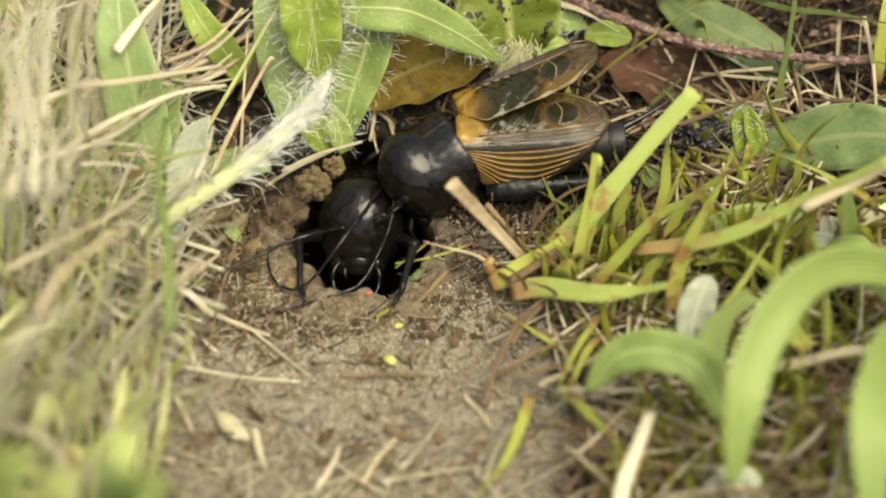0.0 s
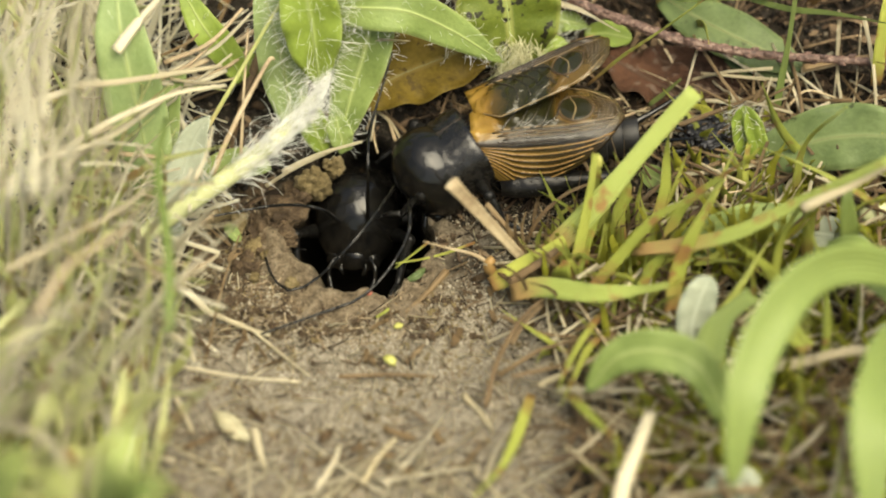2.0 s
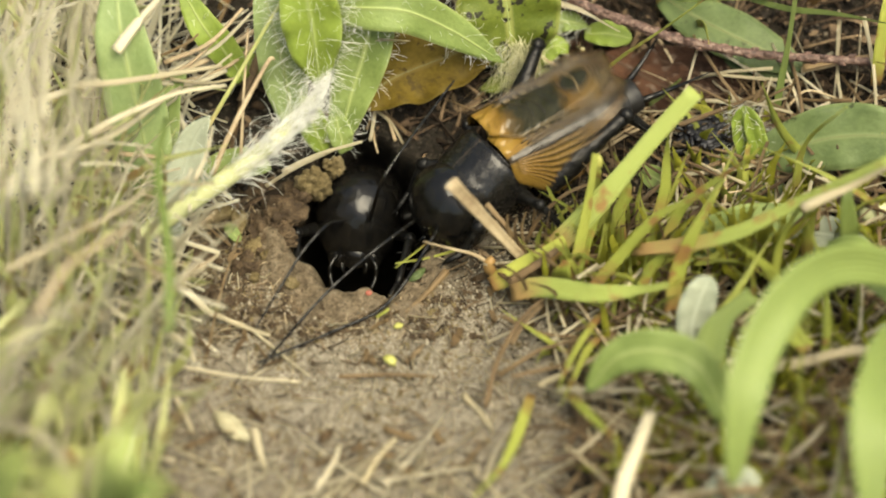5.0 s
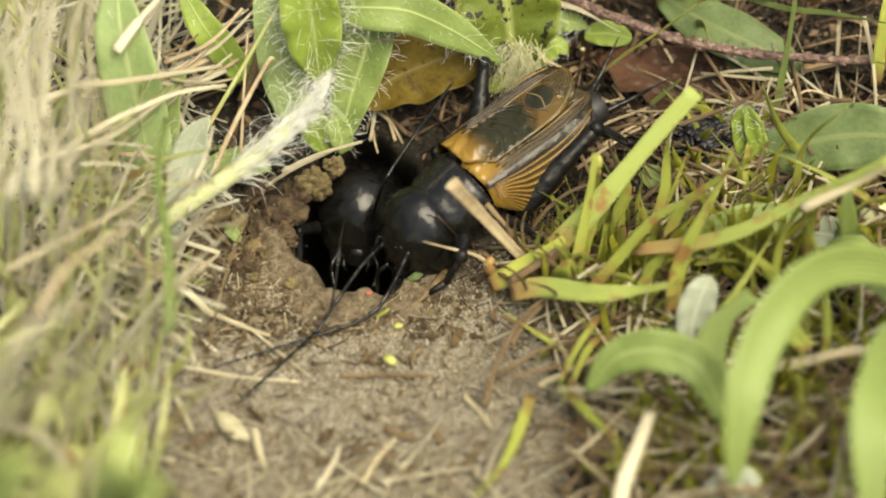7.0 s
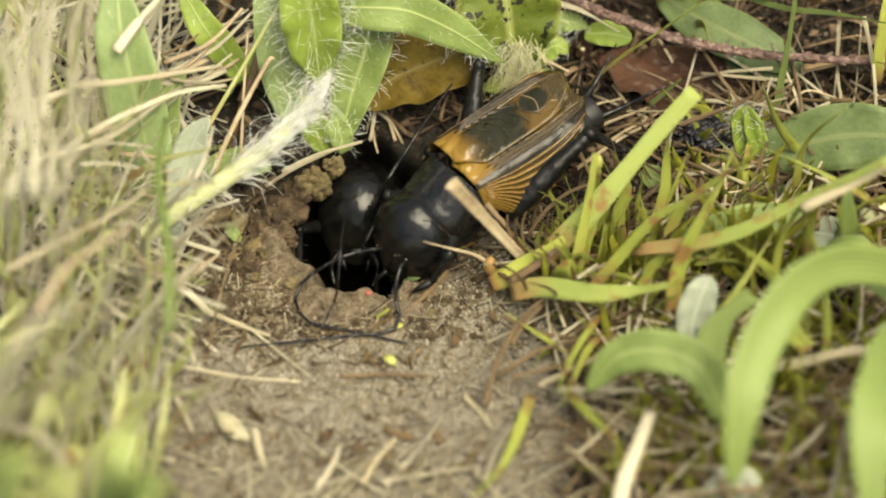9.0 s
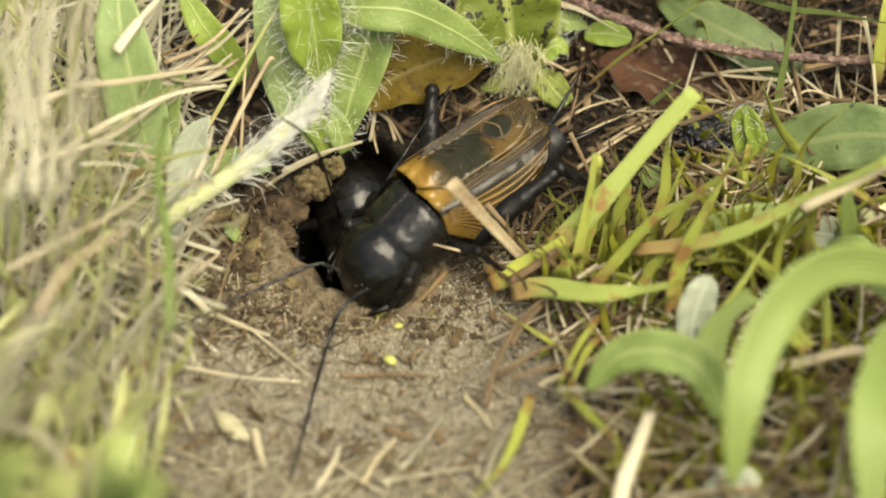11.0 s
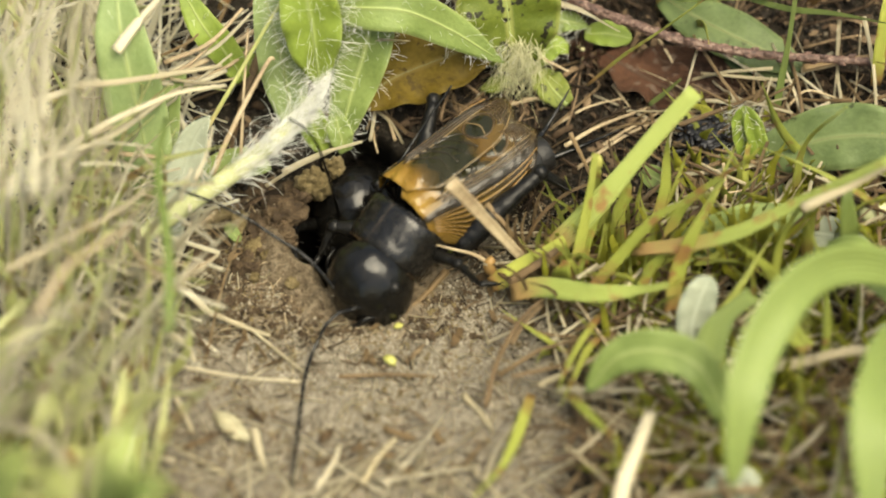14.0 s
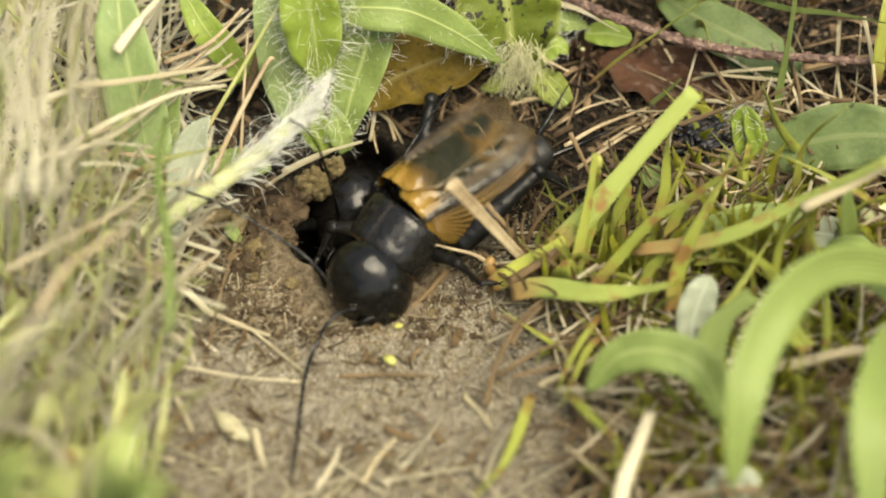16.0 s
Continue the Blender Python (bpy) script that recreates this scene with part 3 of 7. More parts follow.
def wing_point(u, v, side, length=12.0):
    """Wing cover in its own space: v 0 at the inner edge, 0.62 at the shoulder fold, 1 at the lower edge."""
    back = -length * u * (1.0 if v < 0.62 else 1 - 0.16 * (v - 0.62) / 0.38)
    apex = math.sqrt(max(0.0, 1 - max(0.0, (u - 0.5) / 0.5) ** 2.6))
    root = min(1.0, 0.62 + u * 2.6)
    if v < 0.62:
        s = v / 0.62
        y = 0.55 - (1 - s) * 4.7 * root * (0.06 + 0.94 * apex)
        y -= (1 - apex) * 1.3
        z = 0.42 * math.sin(math.pi * s) * root * apex - 0.25 * u + 0.12 * math.sin(9 * u) * math.sin(math.pi * s)
    else:
        s = (v - 0.62) / 0.38
        deep = 5.2 * min(1.0, 0.4 + u * 2.0) * (0.08 + 0.92 * max(0.0, 1 - max(0.0, (u - 0.32) / 0.68) ** 1.5))
        y = 0.55 + 1.6 * math.sin(s * 1.5) * min(1.0, 0.45 + 2 * u) - (1 - apex) * 1.3
        z = -deep * 0.86 * s ** 1.25 - 0.25 * u
    return (back, side * y, z)


def wing(parent, side):
    b = Build()
    nu, nv, th = 26, 22, 0.07
    us, vs = np.linspace(0, 1, nu), np.linspace(0, 1, nv)
    top = np.array([wing_point(u, v, side) for u in us for v in vs])
    low = top + np.array([0, -side * 0.03, -th])
    uv = [(u, v) for u in us for v in vs]
    o = nu * nv
    f = []
    for i in range(nu - 1):
        for j in range(nv - 1):
            a = i * nv + j
            q = (a, a + nv, a + nv + 1, a + 1)
            f += [q, tuple(o + k for k in reversed(q))]
        a, c = i * nv, i * nv + nv - 1
        f += [(a, o + a, o + a + nv, a + nv), (c, c + nv, o + c + nv, o + c)]
    for j in range(nv - 1):
        a = (nu - 1) * nv + j
        f += [(j, j + 1, o + j + 1, o + j), (a, o + a, o + a + 1, a + 1)]
    b.add(np.vstack([top, low]), f, uv + uv)
    w = part("wing_cover", b, WING, parent, "amber and smoky brown veined wing cover", at=HINGE[side])

    def vein(pts, r0, r1, material, lift=0.03, n=12):
        bb = Build()
        q = curve([(*k, 0) for k in pts], n)
        p = [np.array(wing_point(min(max(a, 0), 1), min(max(c, 0), 1), side)) + np.array([0, side * (lift if c > 0.64 else 0), lift]) for a, c, _ in q]
        tube(bb, p, np.linspace(r0, r1, n), 5)
        part("vein", bb, material, w)

    def flank(k, u):
        return (u, 0.655 + k * (0.024 + 0.05 * min(u, 0.55)))

    for k in range(8):
        vein([flank(k, 0.04), flank(k, 0.3), flank(k, 0.55), flank(k, 0.98 - 0.055 * k)], 0.02, 0.035, DARK_VEIN, n=14)
        if k < 7:
            vein([flank(k + 0.8, 0.06), flank(k + 0.8, 0.3), flank(k + 0.8, 0.55), flank(k + 0.8, 0.95 - 0.055 * k)], 0.03, 0.04, GOLD_VEIN, 0.02, n=14)
    for k in range(5):
        vein([(0.20 + 0.06 * k, 0.50), (0.25 + 0.075 * k, 0.40 + 0.03 * (k % 2)), (0.31 + 0.07 * k, 0.26), (0.29 + 0.09 * k, 0.10)], 0.09, 0.05, DARK_VEIN)
    vein([(0.69 + 0.115 * math.cos(a), 0.30 + 0.16 * math.sin(a)) for a in np.linspace(0, 2 * math.pi, 11)], 0.06, 0.06, VEIN, n=26)
    vein([(0.66, 0.16), (0.69, 0.29), (0.66, 0.45)], 0.05, 0.05, PALE_VEIN)
    for k in range(5):
        vein([(0.80 + 0.035 * k, 0.52 - 0.02 * k), (0.84 + 0.03 * k, 0.34), (0.80 + 0.035 * k, 0.12 + 0.02 * k)], 0.035, 0.03, VEIN)
    for k in range(8):
        vein([(0.80, 0.12 + 0.05 * k), (0.95, 0.16 + 0.042 * k)], 0.03, 0.025, VEIN, n=5)
    # pleats along the shoulder fold
    for k in range(3):
        vein([(0.16 + 0.03 * k, 0.50 + 0.04 * k), (0.4, 0.485 + 0.045 * k), (0.62, 0.49 + 0.045 * k), (0.93 - 0.02 * k, 0.47 + 0.05 * k)], 0.045, 0.03, VEIN if k else PALE_VEIN)
        vein([(0.14 + 0.03 * k, 0.522 + 0.04 * k), (0.4, 0.508 + 0.045 * k), (0.62, 0.513 + 0.045 * k), (0.93 - 0.02 * k, 0.495 + 0.05 * k)], 0.07, 0.04, DARK_VEIN)
    vein([(0.05, 0.01), (0.4, 0.01), (0.7, 0.02), (0.92, 0.08)], 0.05, 0.03, PALE_VEIN)
    return w


def leg(parent, name, joint, knee, ankle, toe, radii, spines=0, label=""):
    """Thigh with its shin (and foot) as one piece below it; joint is the pivot."""
    j = np.asarray(joint, float)
    k, a, e = (np.asarray(q, float) - j for q in (knee, ankle, toe))
    b = Build()
    u = np.linspace(0, 1, 10)
    bulge = radii[0] * (0.55 + 0.45 * np.sin(np.pi * np.clip(u * 1.25, 0, 1))) * (1 - u) + radii[1] * u
    tube(b, curve([(0, 0, 0), k * 0.5 + np.array([0, 0, 0.15 * radii[0]]), k], 10), np.maximum(bulge, radii[1]), 10)
    blob(b, k, radii[1] * 1.25, 8, 6)
    th = part(name, b, LEG, parent, label, at=joint)
    s = Build()
    tube(s, curve([k, (k + a) / 2 + np.array([0, 0, 0.12]), a], 8), np.linspace(radii[1] * 0.9, radii[2], 8), 8)
    part("shin", s, LEG, th)
    for i in range(spines):
        c = k + (a - k) * (0.3 + 0.65 * (i // 2 * 2) / max(spines, 1))
        out = unit(np.cross(a - k, (0, 0, 1))) * (1 if i % 2 else -1)
        e_ = Build()
        tube(e_, [c, c + out * 0.75 + unit(a - k) * 0.55 + np.array([0, 0, 0.35])], [0.10, 0.02], 4)
        part("spine", e_, LEG, th)
    q = Build()
    tube(q, curve([a, (a + e) / 2 + np.array([0, 0, 0.08]), e], 6), np.array([1, 1.15, 0.9, 1.1, 0.85, 0.5]) * radii[2], 6)
    d = unit(e - a)
    sd = unit(np.cross(d, (0, 0, 1)))
    for sg in (1, -1):
        tube(q, [e, e + d * 0.3 + sd * sg * 0.2, e + d * 0.45 + sd * sg * 0.22 - np.array([0, 0, 0.15])], [0.07, 0.05, 0.01], 4)
    part("foot", q, LEG, th)
    return th


FEELER_PIECES = 15


def feeler(parent, side, length):
    """Antenna: a stiff root piece along +x and a chain of short pieces that turn on one another."""
    cuts = np.linspace(0, 1, FEELER_PIECES + 1)
    step = length / FEELER_PIECES
    pieces = []
    for k in range(FEELER_PIECES):
        b = Build()
        r0, r1 = 0.19 - 0.10 * cuts[k] ** 0.8, 0.19 - 0.10 * cuts[k + 1] ** 0.8
        x = np.linspace(0, step, 7)
        r = np.linspace(r0, r1, 7) * np.where(np.arange(7) % 2, 1.0, 0.9)
        tube(b, np.stack([x, 0 * x, 0 * x], 1), r, 7)
        blob(b, (0, 0, 0), r0, 7, 5)
        if k == 0:
            blob(b, (0.25, 0, 0), (0.42, 0.3, 0.3), 8, 6)
            pieces.append(part("antenna", b, CHITIN, parent, "long thin black antenna", at=FEELER[side]))
        else:
            pieces.append(part("antenna_piece", b, CHITIN, pieces[0], at=(step * k, 0, 0)))
    return pieces, step


def cricket(name, label, wings=True, length=19.0):
    c = thing(name, label, "cricket")
    parts = {}
    # head
    b = Build()
    blob(b, np.array((3.1, 0, 4.0)) - NECK, (3.1, 3.4, 3.95), 48, 32, shape=head_shape)
    head = part("head", b, CHITIN, c, "large glossy round black head", at=NECK)
    parts["head"] = head

    def on_head(p):
        return np.asarray(p, float) - NECK - np.array([1.15, 0, 0])

    for sd in (1, -1):
        e = Build()
        blob(e, on_head((5.1, sd * 2.3, 4.75)), (0.62, 0.42, 0.85), 14, 10, turn=sd * 0.3)
        part("eye", e, EYE_BLACK, head, "shiny dark compound eye")
        e = Build()
        blob(e, on_head((6.62, sd * 1.0, 4.5)), (0.5, 0.5, 0.5), 12, 8)
        part("antenna_socket", e, CHITIN, head)
        e = Build()
        blob(e, on_head((6.66, sd * 0.75, 5.75)), (0.09, 0.11, 0.10), 8, 6)
        part("ocellus", e, PALE, head, "tiny cream simple eye")
        e = Build()
        p = curve([(6.7, sd * 1.2, 1.9), (7.5, sd * 1.8, 1.2), (7.7, sd * 1.8, 0.3), (8.3, sd * 1.5, -0.5)], 10)
        tube(e, [on_head(q) for q in p], np.array([0.2, 0.21, 0.2, 0.18, 0.2, 0.18, 0.17, 0.19, 0.2, 0.14]), 7)
        part("palp", e, CHITIN, head)
        e = Build()
        p = curve([(6.3, sd * 0.7, 1.5), (6.7, sd * 1.0, 0.9), (6.7, sd * 0.8, 0.3)], 7)
        tube(e, [on_head(q) for q in p], 0.15, 6)
        part("palp", e, CHITIN, head)
        e = Build()
        blob(e, on_head((6.0, sd * 1.1, 1.35)), (0.75, 1.15, 0.9), 14, 10)
        part("mandible", e, CHITIN, head)
    e = Build()
    blob(e, on_head((7.05, 0, 4.8)), (0.08, 0.10, 0.09), 8, 6)
    part("ocellus", e, PALE, head, "tiny cream simple eye")
    e = Build()
    blob(e, on_head((6.55, 0, 1.55)), (0.55, 1.15, 0.95), 16, 10)
    part("upper_lip", e, CHITIN, head)
    e = Build()
    p = curve([(6.2, -1.9, 2.25), (6.85, -0.9, 2.42), (6.95, 0, 2.38), (6.85, 0.9, 2.42), (6.2, 1.9, 2.25)], 16)
    tube(e, [on_head(q) for q in p], 0.035, 5)
    part("face_seam", e, VEIN, head, "brownish seam above the upper lip")

    if wings:
        e, rng = Build(), np.random.default_rng(31)
        for k in range(8):
            d = unit(np.array([rng.uniform(0.1, 1.0), rng.normal() * 0.7, rng.uniform(-0.7, 0.75)]))
            q = np.array((3.1, 0, 4.0)) + d * head_shape(d) * np.array((3.1, 3.4, 3.5)) - NECK
            blob(e, q, rng.uniform(0.02, 0.06), 5, 4)
        tagged(part("sand_dust", e, PALE, head, "pale sand grains stuck to the head"), kind="stuff")

    # neck shield
    b = Build()
    xs = np.linspace(-1.95, 1.95, 15)
    rings = []
    for x in xs:
        k = abs(x) / 1.95
        e = 1 - 0.10 * k ** 8
        hw, hh = (3.38 - 0.09 * x * 0.4) * e, 3.1 * e
        rings.append((x, 0, 4.05, hw, hh))
    rings = [(xs[0] + 0.25, 0, 4.05, 2.6, 2.5)] + rings + [(xs[-1] - 0.25, 0, 4.05, 2.7, 2.6)]
    loft(b, rings, 32, 2.35)
    shield = part("neck_shield", b, PRONOTUM, c, "matt black saddle-shaped neck shield")
    parts["shield"] = shield
    for x0 in (-1.9, 1.9):
        e = Build()
        a = np.linspace(-0.35, math.pi + 0.35, 24)
        cy = np.sign(np.cos(a)) * np.abs(np.cos(a)) ** (2 / 2.35)
        cz = np.sign(np.sin(a)) * np.abs(np.sin(a)) ** (2 / 2.35)
        tube(e, np.stack([np.full(24, x0), 3.12 * cy, 4.05 + 2.86 * cz], 1), 0.055, 6)
        part("rim", e, VEIN if x0 > 0 else PRONOTUM, shield)
    e = Build()
    tube(e, curve([(-1.8, 0, 7.1), (0, 0, 7.15), (1.8, 0, 7.1)], 8), 0.035, 5)
    part("midline", e, VEIN, shield)

    # abdomen in rings, and the thorax below
    b = Build()
    loft(b, [(2.6, 0, 3.0, 1.6, 1.2), (1.0, 0, 2.7, 2.5, 1.7), (-2, 0, 2.9, 2.8, 2.0), (-4.6, 0, 3.3, 2.7, 2.2)], 20)
    part("thorax", b, CHITIN, c)
    for k in range(9):
        x0, x1 = -2.4 - 1.32 * k, -3.95 - 1.32 * k
        w0 = 3.2 - 0.02 * k - 0.024 * k * k
        w1 = w0 - 0.02
        b = Build()
        z = 3.75 - 0.08 * k
        loft(b, [(x0, 0, z, w0 * 0.92, w0 * 0.85), (x0 - 0.15, 0, z, w0 * 0.965, w0 * 0.895), (x0 - 0.7, 0, z, w0 * 0.985, w0 * 0.915), (x1 + 0.1, 0, z, w1, w1 * 0.93), (x1, 0, z, w1 * 0.97, w1 * 0.90)], 22)
        part("abdomen_ring", b, ABDOMEN, c, "dull grey-black abdomen ring")
    for sd in (1, -1):
        b = Build()
        p = curve([(-13.8, sd * 0.9, 3.2), (-16.4, sd * 1.9, 3.8), (-19.6, sd * 3.2, 4.8)], 12)
        tube(b, p, np.linspace(0.36, 0.04, 12), 7)
        rng = np.random.default_rng(3)
        for i in range(26):
            q = p[0] + (p[-1] - p[0]) * rng.uniform(0.05, 0.9)
            d = unit(rng.normal(size=3))
            tube(b, [q, q + d * 0.8], [0.02, 0.008], 3)
        part("cercus", b, CHITIN, c, "tapering hairy black tail feeler")
    for sd in (1, -1):
        if wings:
            parts["front", sd] = leg(c, "front_leg", (1.2, sd * 2.3, 2.6), (2.9, sd * 4.1, 2.9), (4.6, sd * 3.9, 0.9), (6.1, sd * 3.3, 0.35), (0.9, 0.5, 0.26), 6)
        if not wings:
            parts["front", sd] = leg(c, "front_leg", (1.7, sd * 2.4, 2.6), (7.0, sd * 4.5, 3.9), (10.9, sd * 3.9, 1.4), (12.5, sd * 3.4, 0.9), (0.7, 0.42, 0.24), 4)
        parts["middle", sd] = leg(c, "middle_leg", (-1.6, sd * 2.5, 2.3), (-2.2, sd * 5.4, 3.2), (-3.2, sd * 6.6, 1.2), (-4.6, sd * 7.2, 0.75), (0.7, 0.4, 0.2), 4)
        if wings and sd < 0:
            parts["hind", sd] = leg(c, "hind_leg", (-3.7, -2.5, 2.9), (-9.0, -7.1, 6.9), (-7.2, -7.6, 1.6), (-8.8, -8.6, 1.0), (1.2, 0.5, 0.28), 10, "thick black jumping leg")
            continue
        parts["hind", sd] = leg(c, "hind_leg", (-3.3, sd * 3.2, 1.9), (-11.3, sd * 4.0, 5.9), (-13.4, sd * 4.7, 3.2), (-15.6, sd * 5.3, 0.9), (1.3, 0.55, 0.28), 10, "thick black jumping leg")
    if wings:
        for sd in (1, -1):
            parts["wing", sd] = wing(c, sd)
    for sd in (1, -1):
        parts["feeler", sd] = feeler(c, sd, length)
    return c, parts


male, male_parts = cricket("field_cricket", "glossy black field cricket with amber-brown wing covers on the soil")
lodger, lodger_parts = cricket("burrow_cricket", "black field cricket looking out of its burrow", wings=False, length=17.0)


# ---- plants ----
def lance(n, w, base=0.35, power=0.8, peak=0.5):
    """Half widths of a lance-shaped leaf."""
    u = np.linspace(0, 1, n)
    k = np.where(u < peak, base + (1 - base) * np.sin(u / peak * math.pi / 2), np.cos(np.clip((u - peak) / (1 - peak), 0, 1) * math.pi / 2) ** power)
    return np.maximum(w * k, 0.03)


def taper(n, w, tip=0.06, base=0.8):
    u = np.linspace(0, 1, n)
    return w * np.minimum(base + u * 1.2, 1) * np.maximum(tip, 1 - np.clip((u - 0.35) / 0.65, 0, 1) ** 1.6)


def hairs_on(p, half, count, length, seed, up, spread=1.0, r=0.014, margin=0.5):
    """Fine curved hairs along a leaf line, most of them at the margin."""
    b, rng = Build(), np.random.default_rng(seed)
    t, s, w = frames_along(np.asarray(p, float), up)
    for _ in range(count):
        i = rng.integers(0, len(p))
        x = rng.choice([-1, 1]) if rng.random() < margin else rng.uniform(-1, 1)
        q = p[i] + s[i] * x * half[i] + t[i] * rng.uniform(-0.4, 0.4)
        d = unit(s[i] * x * spread + w[i] * rng.uniform(0.2, 1.0) + t[i] * rng.normal() * 0.5 + rng.normal(size=3) * 0.25)
        k = length * rng.uniform(0.3, 1.5)
        c = q + d * k * 0.55 + rng.normal(size=3) * k * 0.08
        e = c + unit(d + rng.normal(size=3) * 0.6) * k * 0.5
        tube(b, curve([q, c, e], 5), [r, r, r * 0.9, r * 0.7, r * 0.3], 3)
    return b


FACING = (0, -0.55, 0.83)


def leaf(parent, name, pts, w, material, up=FACING, fold=0.2, n=26, base=0.35, power=0.8, peak=0.5, wave=0.11, twist=0.0, hairs=0, hair=1.0, seed=1, label="", thick=0.16):
    p = curve(pts, n)
    half = lance(n, w, base, power, peak)
    b = Build()
    ribbon(b, p, half, up, thick, fold, 9, twist, wave, 3.5, seed)
    ob = part(name, b, material, parent, label)
    if w > 1.2 and material not in (BROWN_LEAF, FRESH, FELT_LEAF):
        rib = Build()
        _, _, up_ = frames_along(p, up)
        faint = material in (SHEEN_LEAF, OCHRE_LEAF)
        tube(rib, p[:-2] + up_[:-2] * thick * 0.5, np.linspace(0.10, 0.03, n - 2) * (0.5 if faint else 1.0), 6)
        part("midrib", rib, DULL_RIB if faint else RIB, ob)
    if hairs:
        part("hairs", hairs_on(p, half, hairs, hair, seed, up), HAIR, ob, "fine white hairs")
    return ob


def blade(parent, pts, w, material=None, up=FACING, fold=0.3, n=18, tip=0.06, base=0.8, twist=0.0, name="blade", label="", thick=0.12):
    b = Build()
    ribbon(b, curve(pts, n), taper(n, w, tip, base), up, thick, fold, 5, twist)
    return part(name, b, material or GRASS, parent, label)


def straw(pts, r, label="dry straw-coloured grass stem lying on the soil", material=None, name="straw", category="straw", flat=0.6, n=12, tip=0.6, group="", up=(0.1, -0.4, 0.9)):
    b = Build()
    tube(b, curve(pts, n), r * np.linspace(1, tip, n), 7, up=up, flat=flat)
    ob = part(name, b, material or STRAW)
    return tagged(ob, label, category, group)


# hairy rosette above the burrow
rosette = thing("hawkweed_rosette", "bright green rosette of hairy lance-shaped leaves above the burrow", "plant", at=(0, 0, 0))
leaf(rosette, "leaf", [(-9.7, 9.0, 9.3), (-9.9, 9.2, 11.8), (-10.1, 9.6, 14.6), (-10.5, 10.2, 17.5), (-11.0, 11.5, 20.3)], 2.35, GREEN_LEAF, base=0.10, power=0.5, hairs=300, hair=2.0, seed=3, fold=0.35, peak=0.6)
leaf(rosette, "leaf", [(-11.9, 8.3, 4.8), (-12.4, 10.0, 8.4), (-13.0, 10.5, 12.7), (-14.1, 11.9, 17.2)], 1.9, BLUE_LEAF, base=0.3, power=0.5, hairs=60, hair=1.4, seed=4, fold=0.25)
leaf(rosette, "leaf", [(-9.7, 12.6, 14.3), (-6.3, 10.8, 15.6), (-2.8, 10.5, 15.5), (0.7, 11.4, 12.8), (2.9, 11.6, 10.9), (4.9, 11.9, 9.0)], 1.75, PALE_LEAF, up=(0.1, -0.75, 0.6), base=0.6, power=0.9, peak=0.3, hairs=110, hair=1.0, seed=5, fold=0.12)
leaf(rosette, "leaf", [(-8.4, 7.2, 4.2), (-7.7, 8.2, 6.7), (-7.0, 9.4, 9.0), (-6.2, 10.4, 11.3), (-5.7, 11.4, 13.6), (-5.5, 12.4, 14.5)], 2.1, PALE_LEAF, base=0.28, power=0.1, peak=0.62, hairs=130, hair=1.2, seed=6, fold=0.22)
leaf(rosette, "leaf", [(-9.4, 7.0, 3.9), (-10.0, 7.3, 5.4), (-10.5, 7.8, 7.1), (-11.1, 8.2, 8.8)], 1.1, GREEN_LEAF, base=0.4, power=0.6, hairs=40, hair=1.0, seed=7)
leaf(rosette, "leaf", [(-15.9, 11.1, 8.0), (-17.2, 11.6, 10.3), (-18.8, 12.0, 12.6), (-20.6, 14.3, 14.7)], 1.3, GREEN_LEAF, base=0.5, power=0.5, hairs=20, seed=8)
leaf(rosette, "leaf", [(-7.7, 6.9, 4.1), (-8.2, 7.4, 5.6), (-8.6, 8.6, 7.3)], 1.0, PALE_LEAF, base=0.5, power=0.6, hairs=40, seed=10)
leaf(rosette, "leaf", [(-14.3, 13.0, 7.6), (-16.0, 12.9, 8.3), (-17.8, 13.9, 9.2)], 1.0, GREEN_LEAF, base=0.5, power=0.6, seed=11)

blue = thing("plantain_plant", "blurred blue-green broad leaves among dry grass", "plant")
leaf(blue, "leaf", [(-22.6, -0.6, 3.2), (-22.8, 1.9, 6.8), (-23.6, 4.4, 11.6), (-24.5, 6.7, 16.4), (-24.9, 9.7, 19.5)], 2.3, BLUE_LEAF, base=0.5, power=0.5, fold=0.2, hairs=60, hair=1.2, seed=12)
leaf(blue, "leaf", [(-20.8, -1.5, 2.8), (-20.3, 0.7, 6.2), (-19.1, 2.3, 9.4), (-17.8, 2.9, 11.5)], 1.3, FELT_LEAF, base=0.4, power=0.8, fold=0.3, hairs=60, hair=1.0, seed=13)
leaf(blue, "leaf", [(-21.8, 0.5, 3.3), (-21.2, 1.4, 5.5), (-21.6, 3.2, 8.0), (-21.2, 6.0, 10.8), (-19.9, 7.7, 12.2)], 1.2, PALE_LEAF, base=0.5, power=0.6, fold=0.2, hairs=30, hair=1.2, seed=14)
leaf(blue, "leaf", [(-20.1, 2.7, 3.7), (-17.5, 4.1, 4.8), (-15.3, 4.3, 5.2), (-13.5, 4.3, 4.6)], 1.3, PALE_LEAF, base=0.5, power=0.7, seed=15, hairs=30)

# woolly stem leaning over the left of the burrow
stem = thing("woolly_stem", "pale yellow-green stem with a white woolly tip", "plant stem")
p = curve([(-28.1, -6.5, 3.0), (-25.2, -4.6, 3.9), (-20.9, -2.2, 5.7), (-16.6, -0.5, 8.1), (-13.1, 0.7, 10.6), (-10.2, 2.3, 12.9), (-8.6, 3.4, 15.2)], 40)
u = np.linspace(0, 1, 40)
b = Build()
tube(b, p, 0.66 * (1.15 - 0.2 * u) * (1 - 0.88 * np.clip((u - 0.72) / 0.28, 0, 1)), 14, lump=0.06, rng=np.random.default_rng(4))
part("stem", b, STEM, stem)
b, rng = Build(), np.random.default_rng(17)
